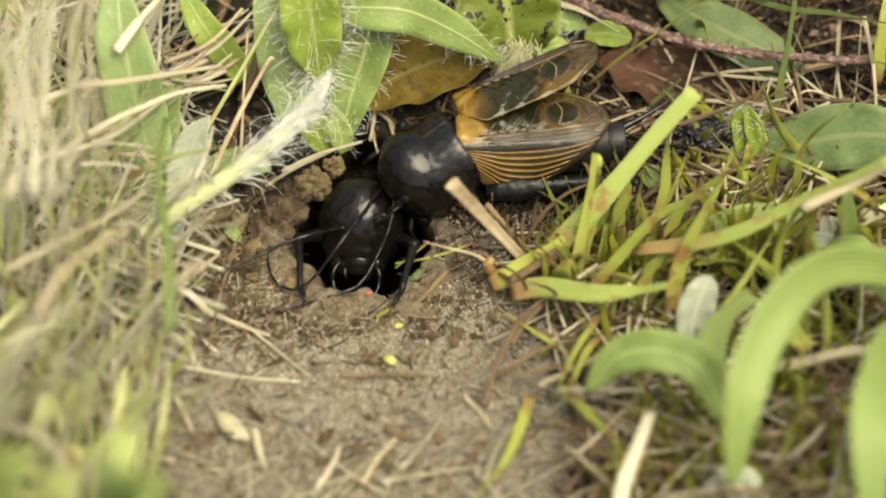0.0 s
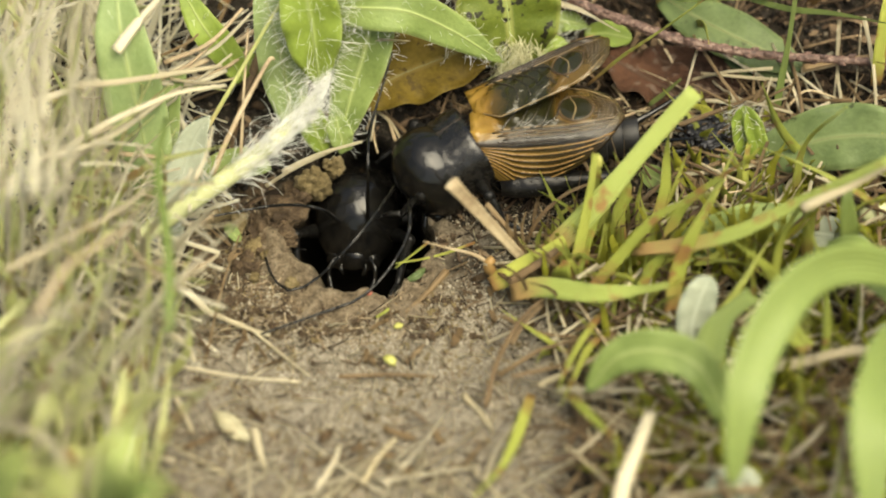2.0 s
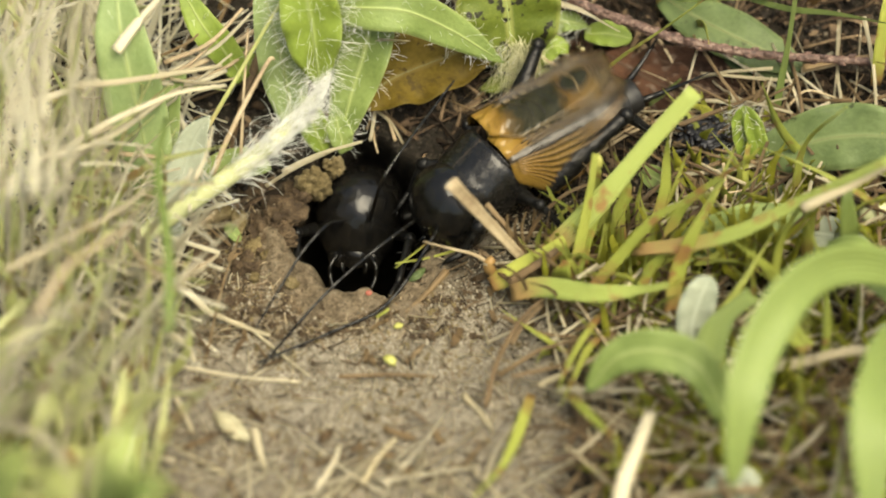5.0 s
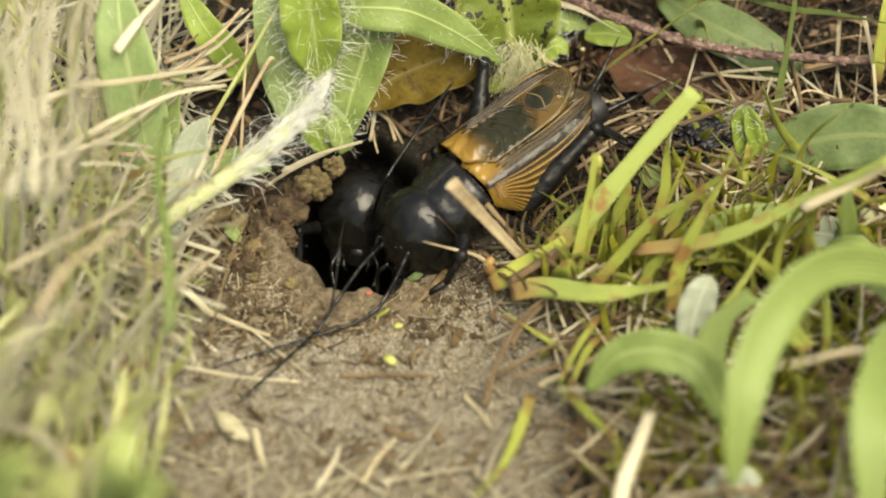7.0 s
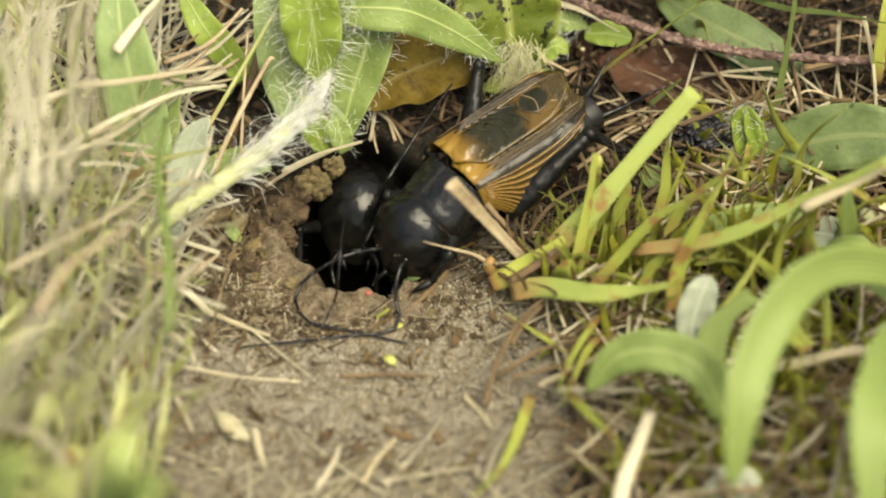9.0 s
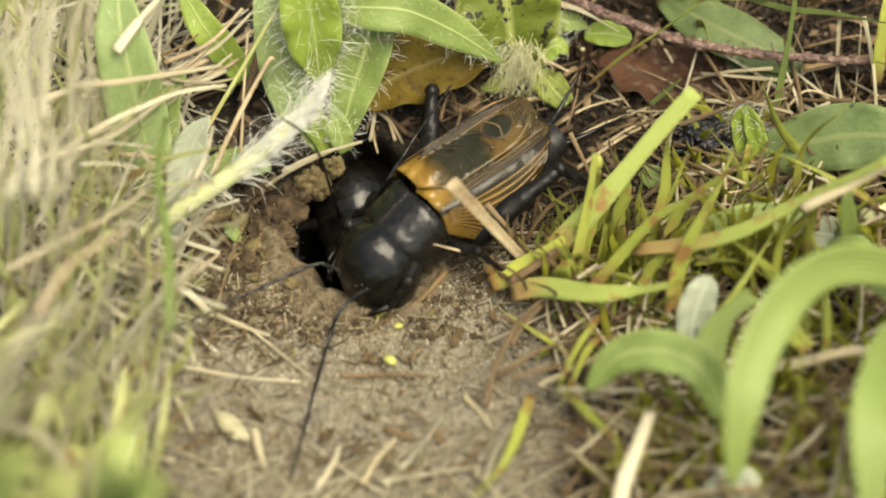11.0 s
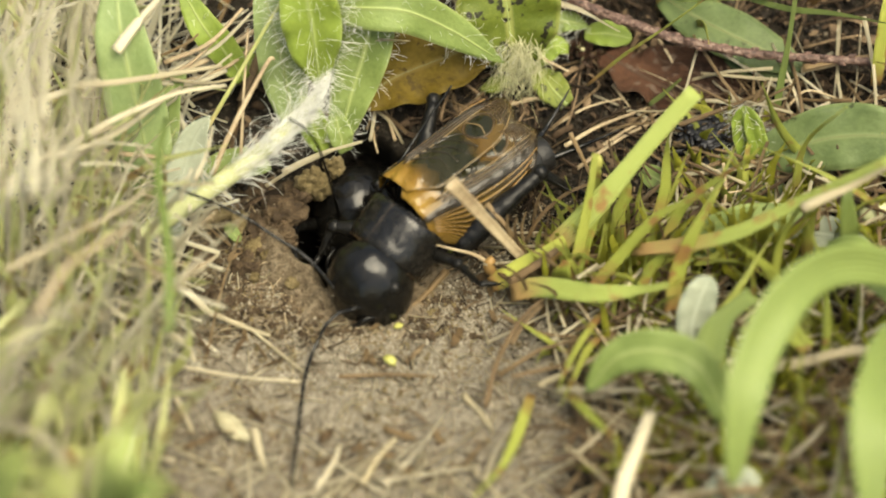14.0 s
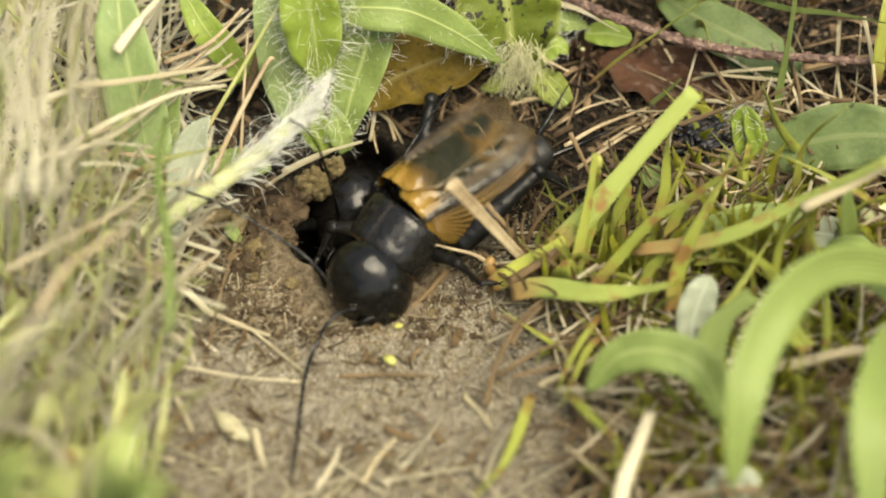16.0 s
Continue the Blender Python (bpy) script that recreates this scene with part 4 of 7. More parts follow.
t, s, w = frames_along(p, FACING)
for k in range(1750):
    lying = k < 1330
    q = 0.52 + 0.48 * rng.random() ** 0.7 if k < 1660 else rng.uniform(0.2, 0.6)
    i = min(int(q * 39), 39)
    a = rng.uniform(0, 2 * math.pi)
    side = s[i] * math.cos(a) + w[i] * math.sin(a)
    o = p[i] + side * 0.64 * (1 - 0.85 * max(0.0, (q - 0.72) / 0.28)) + t[i] * rng.uniform(-0.2, 0.2)
    end = 1.0 - 0.8 * max(0.0, (q - 0.82) / 0.18)
    ln = (rng.uniform(0.8, 1.8) if lying else rng.uniform(1.2, 4.0)) * end
    d = unit(side * (0.06 if lying else 0.5) + t[i] * rng.uniform(0.6, 1.8) + rng.normal(size=3) * (0.08 if lying else 0.4))
    c = o + d * ln * 0.5
    e = c + unit(d + rng.normal(size=3) * (0.18 if lying else 1.0) + np.array([0, 0, -0.45])) * ln * 0.5
    r0 = 0.028 if lying else 0.022
    tube(b, curve([o, c, e], 5), [r0, r0, r0 * 0.9, r0 * 0.7, r0 * 0.3], 3)
part("wool", b, HAIR, stem, "tangled white woolly hairs")

# spotted and withered leaves behind the cricket
spotted = thing("spotted_leaf_plant", "olive leaf with black rot spots and a hairy white crown", "plant")
leaf(spotted, "leaf", [(5.8, 13.4, 6.8), (5.6, 13.6, 8.6), (5.3, 14.1, 10.8), (5.0, 14.9, 13.1), (4.7, 16.1, 15.5)], 4.2, SPOT_LEAF, base=0.06, power=0.4, peak=0.7, fold=0.3, hairs=90, hair=1.0, seed=21, wave=0.1)
leaf(spotted, "leaf", [(6.7, 13.7, 6.7), (7.8, 14.1, 7.9), (9.1, 14.5, 8.6), (10.2, 14.4, 8.0)], 1.0, GREEN_LEAF, base=0.3, hairs=60, hair=1.1, seed=22)
leaf(spotted, "leaf", [(5.5, 13.0, 6.4), (4.4, 12.4, 6.4), (3.0, 12.2, 5.9)], 0.7, SPOT_LEAF, base=0.3, hairs=14, hair=0.8, seed=23)
b, rng = Build(), np.random.default_rng(18)
for k in range(150):
    o = np.array((6.4, 13.7, 9.5)) + np.array([rng.normal() * 0.8, rng.normal() * 0.4, rng.normal() * 0.4])
    e = np.array((5.7, 11.9, 5.6)) + rng.normal(size=3) * np.array([1.0, 0.9, 0.5])
    if k % 6 == 0:
        e = e + np.array([rng.uniform(-2, 3), rng.uniform(0, 1.5), 0.8])
    m_ = (o + e) / 2 + rng.normal(size=3) * np.array([0.8, 0.5, 0.5]) + np.array([0.2, -0.4, 0.1])
    e = e + rng.normal(size=3) * np.array([1.0, 0.6, 0.2])
    tube(b, curve([o, m_, e], 7), np.linspace(0.03, 0.010, 7), 3)
part("wool", b, CROWN_HAIR, spotted, "long yellowish crown hairs hanging down")
leaf(spotted, "leaf", [(10.0, 10.9, 5.5), (9.1, 11.7, 6.0), (8.2, 12.8, 6.6), (8.1, 13.7, 7.0)], 1.3, SPOT_LEAF, base=0.5, power=0.5, seed=24)
leaf(spotted, "leaf", [(11.5, 16.3, 8.3), (13.3, 15.9, 8.7), (15.3, 15.7, 8.3)], 1.1, GREEN_LEAF, base=0.4, power=0.5, seed=25)
leaf(spotted, "leaf", [(8.0, 15.9, 9.0), (9.8, 16.2, 9.7), (11.7, 15.7, 9.6)], 0.9, PALE_LEAF, base=0.4, seed=26, hairs=60)


flower = thing("withered_flower", "small red-brown withered flower head with pale fibres", "flower")
rng = np.random.default_rng(19)
for k in range(34):
    b = Build()
    o = np.array((11.5, 14.8, 7.4)) + np.array([rng.normal() * 0.7, rng.normal() * 0.5, rng.uniform(-0.3, 1.0)])
    d = unit(rng.normal(size=3) + np.array([0, 0, 0.3])) * rng.uniform(0.5, 1.2)
    ribbon(b, curve([o, o + d * 0.5 + rng.normal(size=3) * 0.1, o + d], 5), np.array([0.10, 0.2, 0.2, 0.14, 0.04]), unit(rng.normal(size=3)), 0.05, 0.3, 4)
    part("petal", b, BROWN_LEAF if k % 9 else CROWN_HAIR, flower)


def loose_leaf(name, label, pts, w, material, **k):
    ob = leaf(None, name, pts, w, material, **k)
    return tagged(ob, label, "leaf")


loose_leaf("withered_leaf", "withered ochre-yellow leaf lying under the rosette", [(-7.1, 9.0, 7.2), (-3.8, 11.0, 8.3), (0.3, 12.6, 9.1), (4.6, 14.4, 9.9)], 2.9, OCHRE_LEAF, base=0.3, power=0.4, fold=0.1, wave=0.22, seed=31)
loose_leaf("withered_leaf", "yellowish withered leaf lying on the litter", [(-3.9, 16.3, 7.8), (-1.1, 16.4, 8.3), (2.1, 16.1, 7.9)], 1.6, OCHRE_LEAF, base=0.4, power=0.5, fold=0.15, wave=0.15, seed=32)
loose_leaf("dead_leaf", "curled red-brown dead leaf lying on the soil", [(13.1, 15.1, 7.3), (15.3, 13.3, 7.0), (18.4, 11.7, 6.3), (22.9, 9.5, 5.5)], 2.2, BROWN_LEAF, base=0.5, power=0.6, fold=0.2, wave=0.38, seed=33, up=(0.2, -0.4, 0.9))
loose_leaf("dead_leaf", "greyish brown dead leaf lying under the twig", [(16.8, 14.9, 7.1), (20.3, 13.0, 7.0), (24.7, 11.1, 6.3)], 2.0, BROWN_LEAF, base=0.5, power=0.6, fold=0.1, wave=0.2, seed=34)
loose_leaf("oval_leaf", "smooth grey-green oval leaf lying beneath the twig", [(18.0, 19.3, 9.7), (20.8, 16.6, 9.6), (24.7, 14.0, 9.2), (29.0, 12.1, 8.1)], 2.1, SHEEN_LEAF, base=0.45, power=0.6, fold=0.08, wave=0.05, seed=35)
loose_leaf("oval_leaf", "small pale green oval leaf under the twig", [(22.8, 14.2, 7.7), (25.2, 13.0, 7.7), (28.4, 12.5, 7.4)], 1.1, SHEEN_LEAF, base=0.45, power=0.6, fold=0.05, seed=36)
loose_leaf("plantain_leaf", "broad grey-green leaf with tiny dark specks", [(23.8, 4.9, 4.6), (26.4, 4.6, 6.2), (29.7, 4.2, 7.9), (33.0, 3.4, 9.0), (36.3, 2.2, 9.5)], 2.6, SHEEN_LEAF, base=0.25, power=0.4, peak=0.6, fold=0.12, seed=37, up=(0, -0.7, 0.7))
loose_leaf("felted_leaf", "small whitish felted oval leaf", [(18.3, -13.6, 3.6), (18.4, -12.7, 5.1), (19.0, -11.6, 6.7), (19.7, -10.6, 7.8)], 1.35, FELT_LEAF, base=0.45, power=0.45, fold=0.12, seed=38, up=(0, -0.8, 0.6))
loose_leaf("felted_leaf", "whitish felted leaf lying low in the grass", [(18.6, -27.5, 1.6), (20.6, -26.4, 2.7), (22.5, -27.1, 2.4)], 1.5, FELT_LEAF, base=0.45, power=0.45, fold=0.12, seed=39)
loose_leaf("oval_leaf", "grey-green leaf half hidden by grass", [(16.8, -4.3, 2.5), (19.7, -3.6, 4.3), (23.6, -2.9, 5.7), (27.5, -2.4, 6.2)], 1.6, PALE_LEAF, base=0.4, power=0.5, seed=40)
loose_leaf("oval_leaf", "pale grey-green leaf lying in the litter", [(26.8, -2.3, 3.6), (29.3, -2.7, 4.3), (32.6, -4.4, 4.4)], 1.4, FELT_LEAF, base=0.4, power=0.5, seed=41)
loose_leaf("oval_leaf", "dull green leaf on the dark litter", [(22.5, 3.7, 3.9), (24.2, 2.5, 4.1), (26.8, 2.7, 4.2)], 1.2, SHEEN_LEAF, base=0.4, power=0.5, seed=42)
loose_leaf("oval_leaf", "yellow-green leaf scrap lying on the soil", [(15.5, 5.4, 3.6), (17.0, 4.1, 3.6), (18.5, 3.2, 3.2)], 1.0, PALE_LEAF, base=0.4, power=0.5, seed=43)
loose_leaf("oval_leaf", "small yellow-green leaf scrap beside the burrow", [(-16.9, 0.3, 2.4), (-16.4, -0.8, 2.7), (-15.8, -1.3, 2.1)], 0.5, PALE_LEAF, base=0.5, power=0.5, seed=44)
loose_leaf("oval_leaf", "small dark green leaf at the mouth of the burrow", [(-2.7, -4.5, 1.1), (-2.0, -4.4, 1.5), (-1.4, -3.5, 1.4)], 0.3, SHEEN_LEAF, base=0.5, power=0.5, seed=45)

bud = thing("hairy_shoot", "young upright hairy green leaf shoot", "shoot")
leaf(bud, "leaf", [(24.4, 4.8, 4.1), (23.9, 5.4, 6.2), (23.5, 5.9, 8.2), (23.3, 6.1, 9.7)], 1.15, GREEN_LEAF, base=0.7, power=0.35, peak=0.6, fold=0.5, hairs=130, hair=0.9, seed=46)
leaf(bud, "leaf", [(24.3, 4.3, 3.9), (24.7, 5.2, 6.0), (24.2, 5.7, 7.8), (23.7, 6.0, 9.3)], 0.8, GREEN_LEAF, base=0.7, power=0.35, peak=0.6, fold=0.5, hairs=60, hair=0.9, seed=47)
leaf(bud, "leaf", [(23.9, 4.4, 3.8), (22.3, 4.6, 4.9), (21.3, 5.0, 4.6)], 0.8, PALE_LEAF, base=0.5, seed=48, hairs=40, hair=0.8)

# bramble-red twig along the back
twig = thing("twig", "thin reddish-brown scaly twig lying over the leaves", "twig")
p = curve([(8.0, 19.3, 11.8), (11.2, 16.7, 11.1), (14.7, 14.9, 10.8), (18.3, 13.5, 10.3), (21.8, 12.6, 10.0), (25.4, 11.9, 9.9), (29.4, 11.6, 9.8), (34.7, 11.1, 9.7), (38.2, 9.9, 9.7)], 60)
b = Build()
tube(b, p, np.linspace(0.4, 0.3, 60) * (1 + 0.16 * np.abs(np.sin(np.arange(60) * 1.05))), 9, lump=0.16, rng=np.random.default_rng(9))
part("stem", b, BARK, twig)
for i in range(2, 58):
    b = Build()
    d = unit(p[i + 1] - p[i])
    a = i * 2.4
    side = unit(np.cross(d, (0, 0, 1)))
    o = (side * math.cos(a) + np.cross(side, d) * math.sin(a)) * 0.34
    tube(b, [p[i] + o * 0.8, p[i] + o * 1.1 + d * 0.3, p[i] + o * 1.45 + d * 0.6], [0.22, 0.2, 0.06], 6)
    part("bud_scale", b, BARK, twig)

# the blunt straw chip standing before the cricket
chip = thing("straw_chip", "flat broken straw chip standing on the soil", "straw")
b = Build()
ribbon(b, curve([(7.5, -4.1, 1.1), (0.5, -4.9, 12.0)], 14), np.linspace(0.3, 0.54, 14) * (1 + 0.06 * np.sin(np.arange(14) * 2.1)), (0, -0.7, 0.7), 0.12, 0.3, 7)
part("sheath", b, TAN_STRAW, chip)
b = Build()
for k in range(5):
    tube(b, curve([(6.6, -3.3, 1.5), np.array((5.0, -4.2, 5.2)) + np.array([0.5 * k - 1.0, 0.2 * k, 0.2]), np.array((4.7, -4.3, 6.8)) + np.array([0.7 * k - 1.2, 0.3 * k, 0.3 * (k % 3)])], 6), np.linspace(0.2, 0.06, 6), 5)
part("frayed_base", b, BROWN_STRAW, chip)

# grass clump beside the cricket
clump = thing("grass_clump", "yellow-green grass clump with reddish withered bases", "grass")
blade(clump, [(7.2, -3.9, 2.2), (9.8, -3.4, 5.3), (12.5, -2.4, 8.5), (15.6, -0.2, 11.6), (19.0, 2.0, 14.8)], 0.9, PALE_GRASS, tip=0.75, base=0.8, n=24, fold=0.2)
blade(clump, [(5.2, -7.1, 2.3), (7.5, -7.9, 3.8), (11.2, -10.0, 5.3), (14.1, -10.3, 5.9), (16.8, -9.9, 6.1)], 0.8, PALE_GRASS, tip=0.35, fold=0.18)
blade(clump, [(3.7, -5.4, 1.5), (5.2, -5.4, 2.7), (7.2, -4.8, 4.0), (9.3, -4.1, 5.1)], 0.75, GRASS, tip=0.5)
blade(clump, [(9.8, -6.1, 2.5), (10.5, -4.4, 5.7), (11.1, -2.8, 8.9), (11.5, -1.0, 11.2)], 0.42, GRASS, tip=0.6)
blade(clump, [(10.7, -4.5, 2.7), (10.8, -4.1, 4.7), (11.4, -3.3, 6.4), (11.0, -1.8, 8.6)], 0.5, GRASS)
blade(clump, [(8.9, -6.1, 2.5), (9.1, -6.8, 4.4), (9.4, -6.7, 5.4)], 0.8, GRASS, tip=0.5)
blade(clump, [(11.0, -7.2, 2.4), (13.5, -6.2, 5.6), (16.3, -5.2, 8.9), (21.2, -4.7, 11.3)], 0.45, GRASS)
blade(clump, [(16.3, -4.7, 2.9), (17.9, -2.6, 6.3), (19.5, -2.3, 8.5), (23.6, -1.7, 11.9)], 0.42, GRASS)
blade(clump, [(16.0, -2.0, 3.3), (17.0, -0.4, 6.6), (17.1, 0.9, 8.9), (17.2, 1.5, 11.1)], 0.42, GRASS)
blade(clump, [(13.8, -2.9, 3.0), (13.5, -1.5, 5.2), (14.1, -0.6, 7.4), (13.0, 0.8, 9.7)], 0.5, GRASS)
blade(clump, [(17.1, -9.8, 2.6), (17.6, -8.1, 5.7), (18.7, -7.0, 8.9), (20.2, -5.4, 11.1)], 0.6, GRASS)
blade(clump, [(11.7, -11.8, 2.3), (10.7, -13.8, 3.2), (9.5, -17.4, 4.1), (8.4, -20.2, 4.1)], 0.28, GRASS)
blade(clump, [(12.5, -8.4, 2.4), (10.3, -13.6, 4.2), (8.8, -17.8, 5.1), (8.2, -19.9, 5.1)], 0.25, GRASS)
blade(clump, [(6.5, -16.8, 1.6), (5.5, -21.0, 2.6), (4.3, -24.6, 3.0), (2.2, -27.6, 3.0)], 0.42, GRASS, tip=0.3)
blade(clump, [(9.0, -16.8, 2.1), (10.0, -20.2, 4.1), (11.4, -23.2, 5.2), (12.6, -24.8, 5.2)], 0.35, GRASS)
blade(clump, [(22.6, -0.3, 4.1), (22.8, -3.3, 4.6), (20.5, -5.3, 4.2), (17.9, -5.7, 3.9)], 0.5, GRASS)
blade(clump, [(14.4, -8.7, 1.5), (15.6, -7.0, 4.7), (17.7, -6.2, 6.9), (20.6, -5.4, 8.2)], 0.4, GRASS)
blade(clump, [(30.8, -5.3, 4.1), (30.5, -5.8, 7.1), (30.1, -5.3, 10.1), (30.2, -4.0, 11.2)], 0.75, FRESH, tip=0.5)
blade(clump, [(14.3, -5.9, 5.7), (20.8, -7.8, 9.0), (26.7, -7.3, 12.6), (32.5, -6.9, 16.2)], 0.55, PALE_GRASS, tip=0.6)
stalk = thing("yellow_bud_stalk", "short grass stalk with a bright yellow-green tip", "grass")
blade(stalk, [(11.6, -1.8, 3.1), (11.6, -0.7, 6.3), (11.7, -0.7, 9.3)], 0.45, GRASS, tip=0.8)
b = Build()
blob(b, (11.7, -0.6, 9.9), (0.45, 0.45, 0.75), 10, 8)
part("tip", b, YELLOW_FLECK, stalk, "bright yellow-green tip")

small = thing("moss_tuft", "bushy yellow-green moss tuft between grass blades", "moss")
for k in range(70):
    rng = np.random.default_rng(500 + k)
    o = np.array((23.7, -4.3, 2.6)) + np.array([rng.normal() * 1.6, rng.normal() * 1.2, 0])
    e = o + np.array([rng.normal() * 1.7, rng.normal() * 1.2, rng.uniform(3.0, 6.5)])
    blade(small, [o, (o + e) / 2 + rng.normal(size=3) * 0.4, e], rng.uniform(0.16, 0.34), MOSS, n=7, name="shoot")
sprig = thing("moss_sprig", "yellow-green leafy moss sprig beside the cricket", "moss")
for k in range(44):
    rng = np.random.default_rng(700 + k)
    o = np.array((12.1, -3.6, 1.8)) + np.array([rng.normal() * 2.6, rng.normal() * 1.1, 0])
    e = o + np.array([rng.normal() * 1.6, rng.normal() * 1.2, rng.uniform(2.0, 5.5)])
    blade(sprig, [o, (o + e) / 2 + rng.normal(size=3) * 0.4, e], rng.uniform(0.16, 0.36), MOSS if k % 2 else GRASS, n=7, name="shoot")

# thin green blades at the back
lone = thing("grass_tuft", "thin fresh green grass blades at the back", "grass")
blade(lone, [(11.6, 11.6, 7.0), (14.2, 12.2, 9.4), (17.2, 12.7, 11.7), (21.2, 13.9, 14.5)], 0.13, GRASS, tip=0.5)
blade(lone, [(26.3, 7.7, 5.7), (26.6, 9.4, 8.3), (27.1, 10.8, 11.9), (27.6, 13.0, 15.7)], 0.3, FRESH, tip=0.6)
blade(lone, [(24.6, 15.7, 12.4), (27.4, 12.9, 13.7), (30.7, 11.4, 14.5), (35.3, 10.1, 14.4)], 0.25, FRESH)
blade(lone, [(16.5, 10.1, 6.2), (17.6, 10.2, 7.3), (18.9, 10.5, 8.6)], 0.2, FRESH, tip=0.5)
blade(lone, [(34.3, 10.1, 8.3), (34.3, 10.5, 11.5), (34.4, 11.4, 14.8), (34.7, 12.9, 16.4)], 0.5, GRASS)
blade(lone, [(18.8, 16.1, 12.1), (23.1, 15.1, 13.1), (28.4, 14.5, 13.4)], 0.25, FRESH)

# broad blades close to the lens
arching = thing("arching_grass", "broad light green grass leaf arching over, out of focus", "grass")
leaf(arching, "blade", [(36.1, -13.3, 7.5), (32.0, -14.5, 12.4), (27.5, -16.7, 15.1), (23.9, -20.2, 15.9), (21.5, -23.8, 14.6), (20.2, -27.4, 12.4), (19.7, -30.4, 7.1)], 1.80, FRESH, up=(0.25, -0.85, 0.45), base=0.5, power=0.55, peak=0.62, n=34, fold=0.18, wave=0.04, seed=61)
leaf(arching, "blade", [(20.1, -22.0, 5.0), (18.2, -20.6, 8.6), (15.5, -19.1, 8.9), (12.5, -18.6, 7.7), (10.3, -19.1, 4.4)], 1.54, PALE_LEAF, up=(0, -0.7, 0.7), base=0.5, power=0.6, n=24, fold=0.18, seed=62)
leaf(arching, "blade", [(34.1, -13.1, 7.3), (30.8, -21.2, 11.2), (29.0, -28.3, 12.2), (28.7, -33.6, 7.8)], 1.70, FRESH, up=(0, -0.85, 0.5), base=0.5, power=0.5, peak=0.6, n=22, fold=0.18, seed=63)
blade(arching, [(28.4, -8.3, 7.8), (30.5, -10.5, 9.1), (34.1, -15.2, 8.3)], 1.80, FRESH, tip=0.5, n=20, base=0.5)
blade(arching, [(20.9, -19.4, 0.8), (19.5, -15.6, 3.9), (20.4, -13.6, 6.0), (22.7, -12.0, 7.3)], 1.27, FRESH, tip=0.5, n=20)
blade(arching, [(24.2, -9.3, 2.2), (25.3, -12.6, 4.3), (26.8, -15.0, 4.5)], 1.27, GRASS, tip=0.5, n=16)
pale = thing("pale_grass_stem", "pale tan grass stalk close to the lens", "grass")
b = Build()
tube(b, curve([(14.9, -20.5, 3.6), (13.8, -24.2, 4.5), (12.7, -27.3, 4.5), (12.0, -30.0, 3.5)], 14), np.linspace(0.5, 0.62, 14), 10)
part("stem", b, STRAW, pale)
straw([(23.3, -15.7, 3.2), (26.3, -16.1, 4.4), (29.4, -16.3, 5.8), (33.4, -16.5, 6.2)], 0.53, "pale dry grass stem out of focus", flat=0.4)
straw([(26.2, -8.3, 12.5), (29.5, -7.4, 13.8), (33.1, -6.2, 15.3)], 0.42, "pale dry blade along a green one", flat=0.4)

# single straws and stems that stand out
SOIL_STRAW = "straws on the sand"
straw([(-23.3, -13.6, 1.8), (-19.1, -13.7, 1.2), (-15.3, -14.3, 0.8), (-10.6, -14.5, 0.5)], 0.22, group=SOIL_STRAW)
straw([(-16.7, -8.8, 1.4), (-14.7, -9.5, 1.0), (-12.1, -11.9, 0.6), (-10.0, -13.9, 0.5)], 0.16, group=SOIL_STRAW)
straw([(-19.9, -6.1, 2.0), (-18.2, -7.9, 1.6), (-17.4, -8.5, 1.4)], 0.35, group=SOIL_STRAW)
straw([(-17.4, -8.4, 1.4), (-15.2, -9.4, 1.1), (-13.1, -10.1, 0.8)], 0.24, group=SOIL_STRAW)
straw([(-19.3, -4.6, 1.7), (-17.5, -2.6, 1.9)], 0.24, group=SOIL_STRAW)
straw([(-5.8, -24.4, 0.6), (-4.7, -22.2, 0.8), (-3.4, -20.6, 1.2)], 0.3, group=SOIL_STRAW)
straw([(-9.1, -25.1, 0.6), (-7.9, -22.6, 0.8), (-7.5, -21.2, 1.0)], 0.25, group=SOIL_STRAW)
straw([(-13.8, -19.4, 0.8), (-13.3, -21.6, 0.8), (-12.8, -23.2, 0.8)], 0.35, group=SOIL_STRAW)
straw([(-19.8, -16.5, 1.2), (-18.8, -18.7, 1.2), (-18.1, -20.3, 1.1)], 0.25, group=SOIL_STRAW)
straw([(-20.5, -11.3, 2.4), (-19.2, -12.3, 2.2), (-18.5, -13.5, 1.6)], 0.3, group=SOIL_STRAW)
straw([(-7.8, -13.9, 0.4), (-4.0, -13.7, 0.4), (-0.6, -13.9, 0.4)], 0.18, "thin brown root lying on the sand", BROWN_STRAW, group=SOIL_STRAW)
straw([(1.5, -15.8, 0.5), (2.7, -17.7, 0.7), (3.6, -19.3, 0.6)], 0.25, group=SOIL_STRAW)
straw([(3.7, -4.5, 2.8), (2.4, -4.4, 3.8), (0.7, -4.7, 4.7), (-1.5, -5.1, 5.9)], 0.22, "thin straw with a green bud beside the cricket", TAN_STRAW, tip=0.25)
straw([(-12.7, 4.5, 4.1), (-10.0, 5.6, 4.9), (-6.4, 6.5, 5.5)], 0.2, "dry straw bridging the rim of the burrow")
straw([(-14.0, 3.6, 3.4), (-11.8, 4.5, 4.4), (-8.7, 6.0, 5.0)], 0.16, "dry straw bridging the rim of the burrow")
straw([(6.4, -1.4, 2.0), (7.5, -0.7, 4.2), (9.4, 0.3, 5.6), (11.4, 0.8, 6.4)], 0.2, "thin arching tan stem beside the grass clump", BROWN_STRAW)
